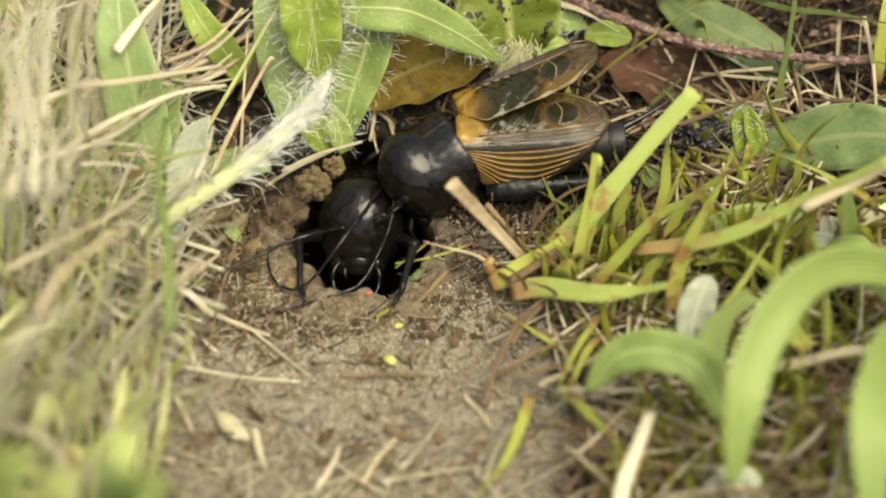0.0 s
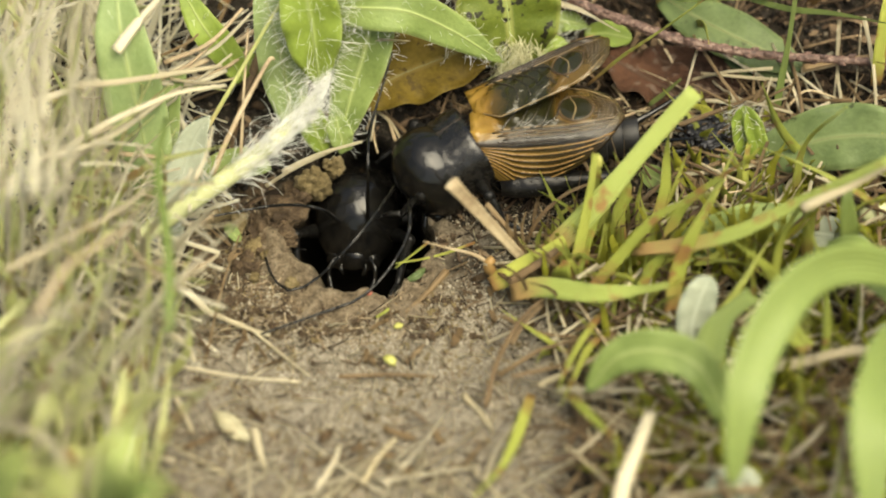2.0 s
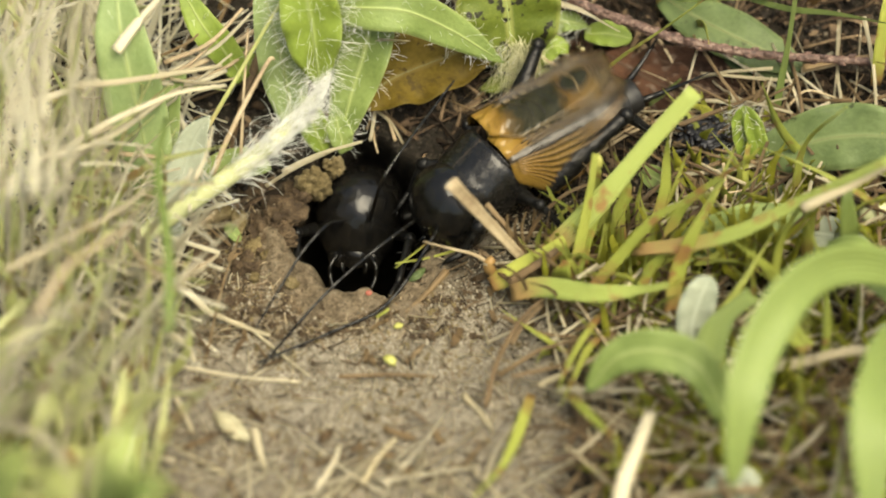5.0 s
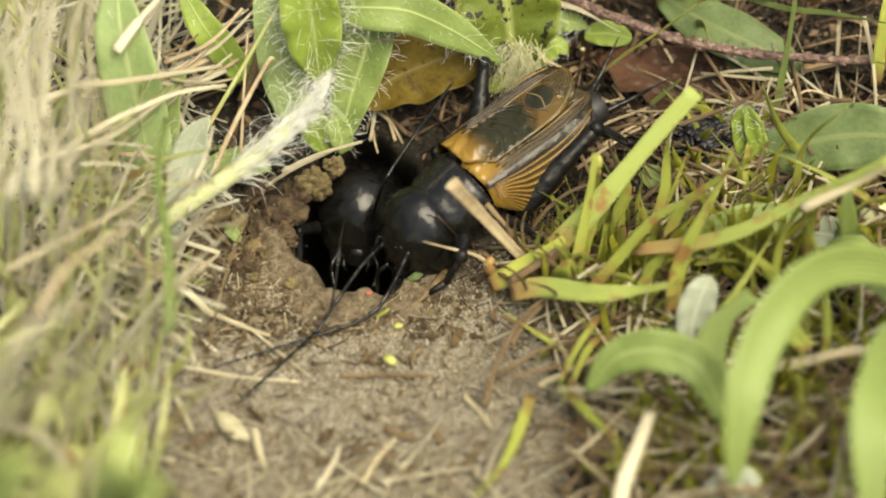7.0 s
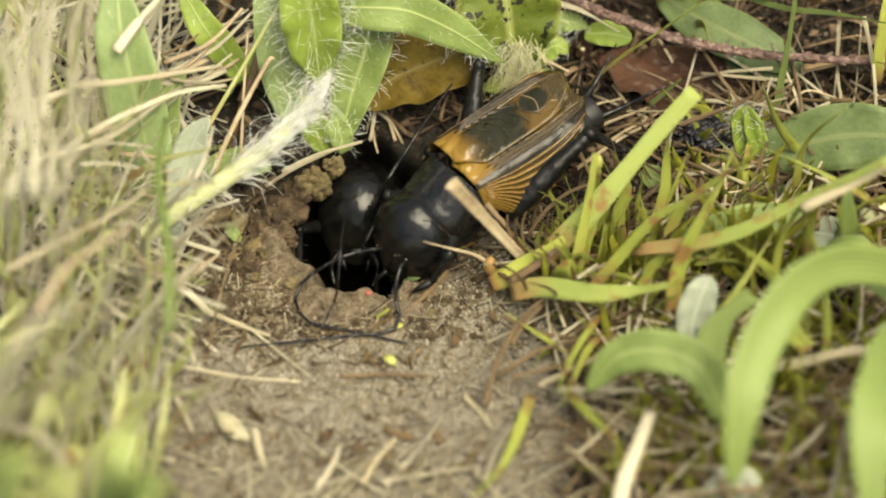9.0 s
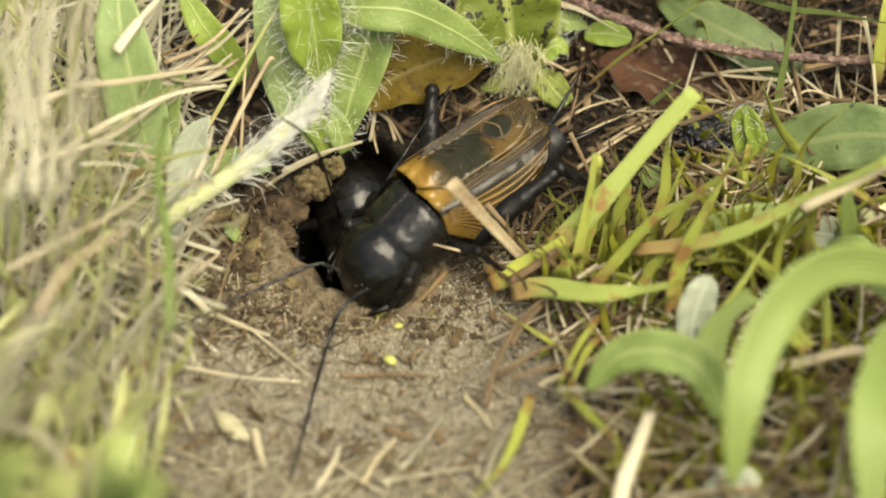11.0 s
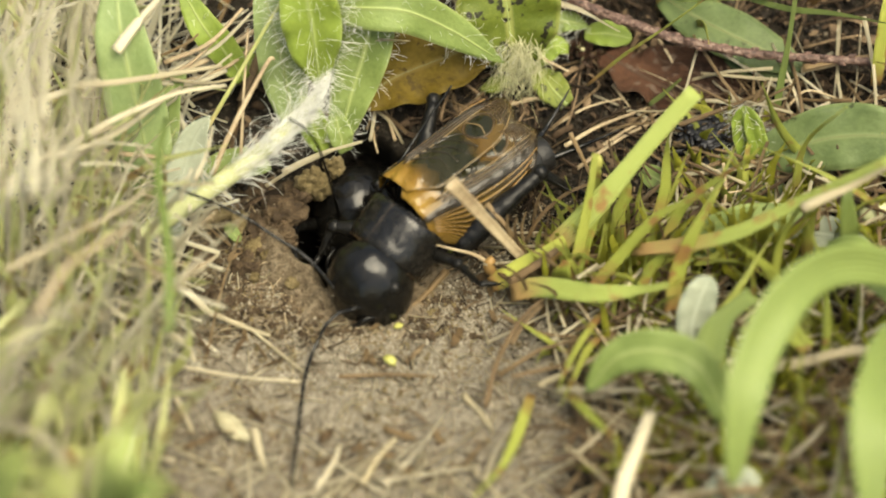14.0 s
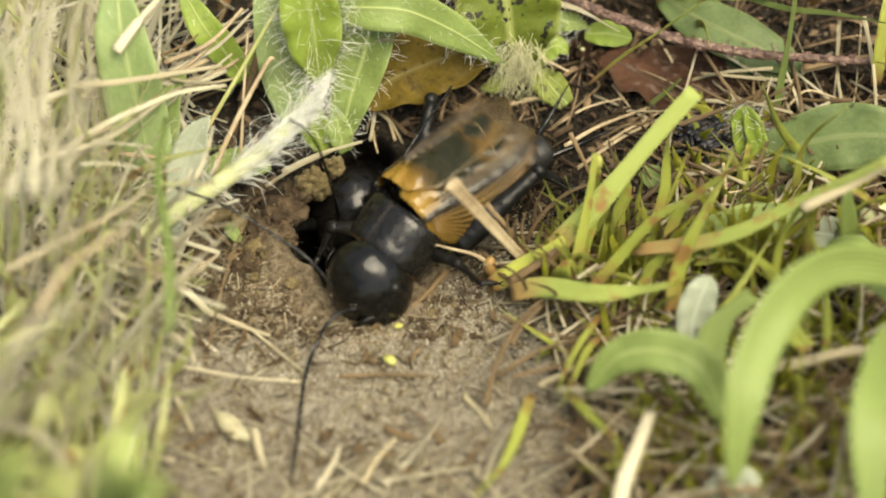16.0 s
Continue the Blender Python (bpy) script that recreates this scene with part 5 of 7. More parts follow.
straw([(9.9, 4.7, 8.1), (10.9, 3.7, 6.3), (12.2, 2.4, 4.2), (13.8, 0.8, 2.7)], 0.2, "reddish-brown thin stem beside the grass clump", BROWN_STRAW)
straw([(3.1, -17.9, 1.6), (4.0, -14.4, 2.6), (5.7, -11.1, 3.4), (7.5, -9.1, 3.8)], 0.24, "reddish-brown withered grass stem", BROWN_STRAW)
straw([(5.0, -6.4, 2.8), (7.1, -5.8, 4.1), (8.8, -4.9, 5.0)], 0.42, "dull pinkish-brown dead blade in the clump", BROWN_STRAW, flat=0.4)
straw([(-1.1, -0.7, 1.5), (-3.7, -3.2, 1.1)], 0.12, "thin green runner on the soil", GRASS)
straw([(2.5, -1.0, 1.7), (-0.6, -2.2, 1.4), (-3.7, -2.8, 1.2)], 0.14, "thin green runner on the soil", GRASS)
straw([(-3.6, -6.7, 0.7), (-5.1, -8.1, 0.7)], 0.16, "short green grass clipping on the sand", GRASS)
straw([(0.3, -3.7, 1.3), (-1.3, -5.9, 1.0), (-3.0, -7.7, 0.7)], 0.32, "dark rotten rootlet on the sand", BROWN_STRAW, tip=0.4)
straw([(5.6, 0.0, 1.8), (9.6, 0.0, 1.9)], 0.1, "thin pale stem on the litter")
straw([(-4.3, 13.7, 7.3), (-1.3, 12.6, 6.2)], 0.16, "thin golden straw under the rosette")
straw([(-2.9, 8.6, 4.5), (-4.5, 9.9, 5.3), (-5.6, 10.2, 5.9)], 0.18, "dry grass bit under the rosette", BROWN_STRAW)
straw([(-5.8, 7.7, 4.5), (-5.4, 9.8, 6.2), (-5.5, 12.3, 7.6)], 0.16, "dry grass bit under the rosette")
straw([(-6.5, 10.3, 6.4), (-4.3, 9.4, 5.1), (-3.2, 7.8, 4.1)], 0.16, "dry grass bit under the rosette")
straw([(26.8, 5.7, 5.1), (28.8, 7.5, 7.4), (30.5, 8.1, 8.3)], 0.22, "bent pale stem on the litter")
straw([(30.5, 8.2, 8.3), (31.9, 8.2, 7.9), (33.7, 7.5, 7.4)], 0.2, "bent pale stem on the litter")
straw([(28.6, 11.4, 9.0), (31.2, 11.4, 9.7), (34.1, 11.7, 9.9)], 0.36, "tan broken stalk crossing the twig", BROWN_STRAW)
straw([(33.3, 13.5, 12.5), (33.9, 10.0, 10.2), (34.0, 6.9, 8.2)], 0.2, "pale upright dry stem")
straw([(9.7, 7.4, 4.2), (12.5, 9.0, 4.9), (16.6, 10.4, 5.7)], 0.2, "weathered straw lying on the litter", TAN_STRAW, flat=0.5)
straw([(10.6, 5.4, 3.6), (14.2, 7.9, 4.6), (17.9, 9.7, 5.4)], 0.18, "weathered straw lying on the litter", TAN_STRAW, flat=0.5)
straw([(5.3, 11.1, 5.3), (7.1, 11.5, 5.5), (8.6, 11.7, 5.6)], 0.16, "weathered straw lying on the litter", TAN_STRAW, flat=0.5)
straw([(7.4, 13.4, 8.6), (10.1, 12.4, 7.7)], 0.15, "golden thin stem at the hairy crown", TAN_STRAW)

# long straws and stems that stand out of the hay
HAY_STRAW = "single straws in the hay"
for pts, r, m_ in (
    ([(-28.3, 2.7, 14.7), (-24.8, 2.5, 15.2), (-20.8, 4.5, 14.3), (-17.0, 6.4, 13.5)], 0.3, STRAW),
    ([(-29.1, -2.3, 11.8), (-25.9, -0.9, 13.6), (-22.6, 0.6, 14.4), (-19.9, 3.1, 13.7), (-16.7, 5.6, 12.2)], 0.3, STRAW),
    ([(-27.4, 1.5, 9.3), (-23.6, 1.4, 8.8), (-19.6, 2.3, 7.5)], 0.26, TAN_STRAW),
    ([(-26.7, -5.2, 14.0), (-24.7, -4.9, 13.8), (-22.5, -4.2, 12.7)], 0.17, DULL_HAY),
    ([(-26.2, -3.0, 14.0), (-24.1, -2.7, 13.8), (-21.7, -2.0, 12.7)], 0.14, HAY),
    ([(-28.3, -6.8, 14.0), (-25.6, -6.5, 13.8), (-22.7, -5.7, 12.7)], 0.11, STRAW),
    ([(-25.2, -2.4, 8.2), (-24.1, -0.8, 9.3), (-23.1, 0.6, 10.5)], 0.14, DULL_HAY),
    ([(-26.9, 0.8, 8.2), (-25.6, 2.4, 9.3), (-24.5, 3.8, 10.5)], 0.11, HAY),
    ([(-26.9, -2.6, 8.2), (-26.9, -1.0, 9.3), (-26.9, 0.4, 10.5)], 0.08, STRAW),
    ([(-26.3, 0.7, 10.0), (-25.4, -0.9, 9.5), (-24.3, -2.3, 8.1)], 0.11, DULL_HAY),
    ([(-24.9, 0.6, 10.0), (-24.5, -1.0, 9.5), (-23.9, -2.4, 8.1)], 0.09, HAY),
    ([(-24.2, 2.4, 10.0), (-24.7, 0.8, 9.5), (-25.1, -0.6, 8.1)], 0.07, STRAW),
    ([(-21.5, 7.1, 13.2), (-18.0, 8.3, 14.2), (-15.5, 10.5, 15.8)], 0.22, TAN_STRAW),
    ([(-21.2, 7.3, 12.2), (-17.7, 8.7, 13.3), (-14.7, 11.2, 15.0)], 0.2, STRAW),
    ([(-22.2, 6.3, 12.0), (-19.4, 7.4, 13.0), (-16.0, 10.6, 14.9)], 0.18, TAN_STRAW),
    ([(-21.9, 8.5, 12.7), (-19.9, 8.9, 13.6), (-19.0, 9.8, 13.8)], 0.14, BROWN_STRAW),
    ([(-21.1, 6.6, 12.0), (-18.5, 6.5, 11.6), (-16.0, 8.0, 10.9)], 0.16, STRAW),
    ([(-17.7, 0.2, 7.8), (-16.2, 2.6, 10.3), (-13.6, 6.7, 13.4), (-13.0, 7.2, 13.5)], 0.24, TAN_STRAW),
    ([(-15.6, 2.1, 8.1), (-15.5, 3.5, 9.5), (-15.4, 6.1, 11.3), (-15.1, 9.7, 14.5)], 0.15, TAN_STRAW),
    ([(-26.8, -13.0, 25.5), (-27.3, -9.4, 26.9), (-26.7, -5.2, 28.6)], 0.22, DULL_HAY),
    ([(-28.8, -13.0, 25.5), (-29.4, -9.4, 26.9), (-28.8, -5.2, 28.6)], 0.18, HAY),
    ([(-26.9, -15.1, 25.5), (-27.8, -11.5, 26.9), (-27.5, -7.3, 28.6)], 0.14, STRAW),
    ([(-27.4, -19.0, 24.4), (-27.6, -14.7, 25.5), (-28.3, -11.6, 26.8), (-30.1, -6.7, 28.7)], 0.21, DULL_HAY),
    ([(-29.8, -16.7, 24.4), (-29.6, -12.4, 25.5), (-29.9, -9.3, 26.8), (-31.2, -4.4, 28.7)], 0.17, HAY),
    ([(-29.6, -18.5, 24.4), (-30.5, -14.2, 25.5), (-31.8, -11.1, 26.8), (-34.3, -6.2, 28.7)], 0.13, STRAW),
    ([(-26.4, -17.2, 22.3), (-26.6, -14.1, 24.4), (-27.7, -8.4, 26.2), (-27.6, -3.1, 28.3)], 0.19, DULL_HAY),
    ([(-27.6, -17.7, 22.3), (-27.3, -14.6, 24.4), (-27.8, -8.9, 26.2), (-27.1, -3.6, 28.3)], 0.15, HAY),
    ([(-27.3, -15.7, 22.3), (-28.2, -12.6, 24.4), (-29.9, -6.9, 26.2), (-30.5, -1.6, 28.3)], 0.12, STRAW),
    ([(-26.0, -14.3, 21.5), (-25.8, -9.5, 22.8), (-26.3, -5.0, 24.7), (-25.4, -1.0, 26.6)], 0.18, DULL_HAY),
    ([(-25.7, -9.4, 21.5), (-25.1, -4.6, 22.8), (-25.2, -0.1, 24.7), (-23.9, 3.9, 26.6)], 0.14, HAY),
    ([(-24.1, -12.6, 21.5), (-24.3, -7.8, 22.8), (-25.1, -3.3, 24.7), (-24.6, 0.7, 26.6)], 0.11, STRAW),
    ([(-28.8, -18.8, 23.7), (-28.6, -14.4, 24.7), (-29.0, -8.6, 26.4), (-28.7, -3.2, 28.5)], 0.19, DULL_HAY),
    ([(-29.0, -18.8, 23.7), (-28.5, -14.4, 24.7), (-28.5, -8.6, 26.4), (-27.8, -3.2, 28.5)], 0.15, HAY),
    ([(-29.6, -19.1, 23.7), (-29.3, -14.7, 24.7), (-29.5, -8.9, 26.4), (-29.1, -3.5, 28.5)], 0.12, STRAW),
    ([(-26.4, -15.3, 20.5), (-25.3, -11.0, 21.7), (-24.7, -8.3, 22.9), (-24.5, -6.2, 24.2)], 0.15, DULL_HAY),
    ([(-27.3, -17.7, 20.5), (-27.0, -13.4, 21.7), (-27.2, -10.7, 22.9), (-27.7, -8.6, 24.2)], 0.12, HAY),
    ([(-24.0, -16.0, 20.5), (-23.5, -11.7, 21.7), (-23.4, -9.0, 22.9), (-23.8, -6.9, 24.2)], 0.09, STRAW),
    ([(-28.3, -14.9, 19.9), (-26.7, -9.7, 21.0), (-25.7, -1.8, 23.6), (-25.3, 0.6, 25.3)], 0.16, DULL_HAY),
    ([(-29.3, -13.7, 19.9), (-28.4, -8.5, 21.0), (-28.1, -0.6, 23.6), (-28.4, 1.8, 25.3)], 0.13, HAY),
    ([(-28.4, -14.9, 19.9), (-27.1, -9.7, 21.0), (-26.3, -1.8, 23.6), (-26.2, 0.6, 25.3)], 0.10, STRAW),
    ([(-30.2, -18.3, 16.2), (-27.8, -15.8, 15.8), (-23.7, -10.8, 14.3), (-21.3, -6.7, 13.2)], 0.28, STRAW),
    ([(-26.8, -26.6, 20.4), (-24.9, -22.7, 21.1), (-22.4, -18.7, 19.9), (-21.4, -16.6, 18.8)], 0.26, TAN_STRAW),
    ([(-27.7, -30.7, 21.6), (-25.5, -27.4, 21.2), (-23.3, -25.2, 20.0)], 0.18, DULL_HAY),
    ([(-29.5, -34.4, 21.6), (-27.5, -31.1, 21.2), (-25.5, -28.9, 20.0)], 0.14, HAY),
    ([(-27.8, -30.2, 21.6), (-26.1, -26.9, 21.2), (-24.3, -24.7, 20.0)], 0.11, STRAW),
    ([(-21.7, 6.3, 8.6), (-19.5, 7.0, 10.0), (-17.1, 9.0, 9.2)], 0.09, STRAW),
    ([(-19.4, -14.6, 10.4), (-18.1, -13.9, 11.2), (-16.8, -14.1, 12.1)], 0.18, STRAW),
    ([(-19.2, -14.1, 10.2), (-17.6, -15.0, 10.0), (-15.6, -14.7, 8.7)], 0.19, HAY),
    ([(-28.7, 6.4, 11.2), (-27.7, 5.7, 10.8), (-26.4, 6.0, 10.6)], 0.15, TAN_STRAW),
    ([(-27.5, -3.9, 9.5), (-25.1, -5.2, 10.2), (-22.8, -5.1, 9.8)], 0.15, HAY_GREEN),
    ([(-22.3, -12.8, 7.6), (-21.0, -11.9, 8.7), (-19.8, -11.2, 9.1)], 0.15, STRAW),
    ([(-23.0, -1.6, 12.8), (-21.7, -3.7, 12.7), (-20.4, -4.6, 12.6)], 0.16, STRAW),
    ([(-28.7, -16.1, 10.3), (-26.4, -17.9, 11.1), (-24.0, -16.9, 10.1)], 0.11, HAY),
    ([(-21.1, -11.2, 9.9), (-19.0, -11.9, 10.4), (-17.1, -11.8, 10.2)], 0.15, TAN_STRAW),
    ([(-21.1, -5.6, 12.9), (-20.0, -6.4, 13.1), (-18.6, -6.1, 13.1)], 0.17, HAY_GREEN),
    ([(-24.4, -11.7, 10.2), (-23.1, -12.1, 9.8), (-22.3, -11.6, 8.9)], 0.15, STRAW),
    ([(-27.1, -11.4, 11.6), (-26.6, -9.2, 11.5), (-26.4, -6.8, 11.3)], 0.13, STRAW),
    ([(-24.4, 7.7, 9.8), (-22.9, 8.0, 10.6), (-21.3, 9.0, 10.6)], 0.18, HAY),
    ([(-19.0, -9.1, 11.7), (-17.8, -9.5, 12.2), (-16.6, -9.4, 12.6)], 0.12, TAN_STRAW),
    ([(-27.2, -12.5, 12.5), (-25.0, -15.1, 12.5), (-23.8, -17.5, 11.9)], 0.15, HAY_GREEN),
    ([(-22.8, 5.1, 7.8), (-20.4, 4.0, 7.1), (-18.2, 4.0, 5.6)], 0.17, STRAW),
    ([(-18.8, -9.6, 12.2), (-17.1, -9.4, 11.7), (-15.1, -8.5, 11.2)], 0.11, STRAW),
    ([(-19.5, -5.5, 10.6), (-19.0, -4.6, 11.7), (-18.7, -3.7, 12.2)], 0.16, HAY),
    ([(-25.9, 6.0, 8.6), (-24.1, 6.3, 9.1), (-22.1, 7.5, 8.8)], 0.17, TAN_STRAW),
    ([(-25.7, -10.5, 12.3), (-24.5, -11.0, 13.0), (-23.4, -11.7, 13.2)], 0.14, HAY_GREEN),
    ([(-25.5, -9.5, 8.5), (-22.6, -10.9, 9.3), (-20.4, -10.4, 7.6)], 0.15, STRAW),
    ([(-28.7, 7.5, 7.1), (-28.3, 9.3, 8.1), (-28.6, 12.3, 8.0)], 0.12, STRAW),
    ([(-19.9, -6.4, 10.0), (-18.4, -8.3, 10.6), (-16.5, -9.8, 10.2)], 0.13, HAY),
    ([(-23.2, -9.3, 10.3), (-22.1, -11.9, 11.3), (-21.6, -12.6, 11.2)], 0.14, TAN_STRAW),
    ([(-21.5, 8.0, 8.5), (-20.1, 5.2, 8.2), (-18.9, 4.1, 6.5)], 0.17, HAY_GREEN),
    ([(-23.9, -6.1, 10.2), (-22.4, -5.1, 11.2), (-21.4, -3.0, 12.2)], 0.11, STRAW),
    ([(-24.0, -18.9, 12.1), (-22.3, -17.2, 12.0), (-20.5, -14.6, 11.5)], 0.11, STRAW),
    ([(-29.3, 10.2, 9.4), (-27.3, 7.3, 9.3), (-25.6, 5.8, 7.9)], 0.1, HAY),
    ([(-20.1, -13.5, 9.1), (-18.5, -10.9, 8.6), (-16.7, -9.5, 8.7)], 0.14, TAN_STRAW),
    ([(-20.6, -17.6, 10.3), (-18.2, -18.1, 11.6), (-15.7, -17.2, 11.3)], 0.1, HAY_GREEN),
    ([(-22.5, 10.5, 8.3), (-20.8, 10.2, 8.6), (-19.4, 11.0, 8.2)], 0.16, STRAW),
    ([(-20.9, -9.3, 10.8), (-20.3, -11.1, 10.3), (-19.2, -11.8, 9.0)], 0.12, STRAW),
    ([(-23.9, -10.2, 12.7), (-22.8, -10.4, 13.1), (-21.5, -10.7, 12.9)], 0.12, HAY),
    ([(-22.2, 9.1, 8.5), (-20.7, 9.0, 8.7), (-19.9, 9.6, 7.4)], 0.17, TAN_STRAW),
    ([(-29.5, -10.7, 9.6), (-26.6, -10.7, 10.4), (-24.4, -10.9, 10.2)], 0.12, HAY_GREEN),
    ([(-19.9, -4.6, 11.6), (-18.7, -5.5, 12.2), (-17.0, -4.6, 11.5)], 0.17, STRAW),
    ([(-22.7, 7.8, 7.5), (-21.8, 6.7, 7.2), (-21.7, 5.7, 5.9)], 0.13, STRAW),
    ([(-19.8, -10.5, 10.9), (-19.0, -10.5, 11.8), (-17.9, -9.8, 12.0)], 0.11, HAY),
    ([(-21.5, -12.7, 11.0), (-20.0, -13.8, 10.6), (-18.3, -13.5, 9.3)], 0.13, TAN_STRAW),
    ([(-22.0, 9.7, 7.9), (-19.4, 9.7, 8.5), (-17.1, 10.3, 7.5)], 0.13, HAY_GREEN),
    ([(-23.7, -9.8, 10.9), (-22.8, -7.3, 10.9), (-21.4, -6.1, 11.7)], 0.16, STRAW),
    ([(-20.6, -13.9, 9.1), (-20.0, -12.9, 9.7), (-19.6, -10.5, 8.4)], 0.15, STRAW),
    ([(-22.6, 8.6, 8.6), (-21.4, 5.8, 7.5), (-20.4, 3.7, 6.5)], 0.17, HAY),
    ([(-20.3, -9.3, 9.6), (-18.6, -7.5, 9.3), (-16.9, -5.0, 9.1)], 0.13, TAN_STRAW),
    ([(-22.1, -10.1, 8.7), (-19.5, -11.2, 8.4), (-17.4, -11.9, 8.5)], 0.14, HAY_GREEN),
    ([(-18.5, -3.8, 11.0), (-17.7, -1.8, 12.0), (-17.4, 0.9, 12.2)], 0.19, STRAW),
):
    straw(pts, r, "yellow-green stem lying across the hay" if m_ is HAY_GREEN else "pale dry straw lying across the hay" if m_ is not TAN_STRAW else "tan weathered straw lying across the hay", m_, name="hay_straw", group=HAY_STRAW, flat=0.55)
# dry stems on the litter behind the cricket
for pts, r, m_ in (
    ([(12.4, 7.3, 4.1), (14.9, 8.7, 4.9), (17.9, 10.4, 5.5)], 0.16, TAN_STRAW),
    ([(12.5, 8.2, 4.3), (15.2, 9.4, 5.1), (18.4, 11.5, 5.9)], 0.13, BROWN_STRAW),
    ([(6.4, 11.5, 5.5), (8.2, 11.6, 5.7), (10.1, 12.1, 5.8)], 0.16, TAN_STRAW),
    ([(8.0, 8.5, 4.3), (10.2, 10.3, 5.2), (12.6, 12.5, 6.0)], 0.13, BROWN_STRAW),
    ([(9.1, 9.4, 4.7), (11.6, 10.7, 5.4), (14.6, 11.5, 5.7)], 0.11, TAN_STRAW),
    ([(-6.1, 9.0, 4.5), (-5.3, 10.9, 5.8), (-5.1, 12.5, 6.8)], 0.14, BROWN_STRAW),
    ([(-3.8, 8.0, 4.2), (-4.5, 9.9, 5.3), (-5.1, 10.9, 5.8)], 0.16, TAN_STRAW),
    ([(-5.6, 9.8, 4.7), (-5.5, 8.3, 4.2), (-5.2, 7.1, 3.7)], 0.13, TAN_STRAW),
    ([(1.6, 10.7, 5.1), (3.5, 12.2, 5.9), (4.8, 13.6, 6.5)], 0.12, BROWN_STRAW),
    ([(17.5, 16.1, 8.0), (18.5, 14.0, 7.3), (19.0, 12.0, 6.5)], 0.11, TAN_STRAW),
    ([(13.7, 12.7, 6.1), (14.4, 11.6, 5.7), (15.0, 10.7, 5.4)], 0.16, TAN_STRAW),
    ([(27.3, 9.1, 6.8), (29.0, 9.9, 7.9), (32.1, 9.1, 7.3)], 0.13, TAN_STRAW),
    ([(25.2, 12.1, 7.2), (25.6, 10.6, 6.7), (25.9, 9.6, 6.2)], 0.13, TAN_STRAW),
    ([(28.5, 11.4, 8.7), (31.3, 11.7, 9.2), (34.0, 12.2, 9.5)], 0.29, TAN_STRAW),
    ([(18.3, 1.5, 4.2), (22.7, 1.6, 4.7), (24.5, 2.1, 4.8)], 0.11, TAN_STRAW),
    ([(13.3, 2.1, 3.5), (14.4, 1.4, 3.1)], 0.16, TAN_STRAW),
    ([(21.9, 3.5, 6.0), (22.0, 1.4, 4.9), (21.6, -1.0, 3.9)], 0.16, TAN_STRAW),
    ([(8.0, -0.5, 1.8), (9.5, -0.4, 1.9), (12.2, -0.4, 2.0)], 0.10, TAN_STRAW),
    ([(8.0, 1.4, 2.2), (7.6, 2.3, 2.5), (7.3, 3.0, 2.8)], 0.08, TAN_STRAW),
    ([(3.3, -2.0, 6.9), (4.6, -3.0, 5.8), (5.9, -3.6, 4.2)], 0.24, BROWN_STRAW),
    ([(5.1, -12.2, 2.1), (6.0, -10.7, 2.7), (7.5, -9.2, 3.3)], 0.22, BROWN_STRAW),
    ([(4.5, -8.9, 1.7), (7.5, -10.7, 1.7), (11.7, -11.3, 1.8)], 0.19, BROWN_STRAW),
    ([(9.7, -7.7, 2.9), (11.7, -11.2, 2.3), (13.3, -14.2, 1.8)], 0.16, TAN_STRAW),
    ([(4.2, -4.9, 2.5), (6.7, -7.6, 2.8), (9.7, -5.3, 3.6)], 0.21, BROWN_STRAW),
):
    straw(pts, r, "dry stem lying on the dark litter", m_, group="stems on the litter", flat=0.6)

# pale bud on the sand
tagged(part("dry_bud", (lambda b: (blob(b, (-15.5, -19.3, 1.0), (1.9, 0.66, 0.6), 20, 14, 0.35, 1.5, turn=-0.85, seed=3), b)[1])(Build()), BUD), "pale greyish dry bud lying on the sand", "bud")
tagged(part("yellow_petal", (lambda b: (blob(b, (-4.0, -12.3, 0.5), (0.6, 0.4, 0.25), 10, 6, 0.5, 1.4, turn=-0.6, seed=4), b)[1])(Build()), YELLOW_FLECK), "tiny bright yellow petal on the sand", "petal")
tagged(part("yellow_petal", (lambda b: (blob(b, (-3.4, -8.9, 0.6), (0.4, 0.3, 0.2), 10, 6, 0.5, 1.4, turn=0.6, seed=5), b)[1])(Build()), YELLOW_FLECK), "tiny yellow petal on the sand", "petal")
tagged(part("red_crumb", (lambda b: (blob(b, (-5.7, -5.6, 0.8), (0.3, 0.25, 0.2), 8, 6, 0.5, 1.4, seed=6), b)[1])(Build()), RED_FLECK), "tiny red crumb on the sand", "crumb")
tagged(part("green_bud", (lambda b: (blob(b, (3.6, -4.7, 2.8), (0.55, 0.5, 0.95), 10, 8, 0.3, 1.4, seed=7), b)[1])(Build()), GRASS), "small green bud on the end of a straw", "bud")
tagged(part("snail_shell", (lambda b: (blob(b, (33.4, -0.7, 4.6), (1.3, 1.2, 1.1), 14, 10, 0.15, 1.4, seed=8), b)[1])(Build()), STEM), "small pale round seed head in the litter", "seed head")

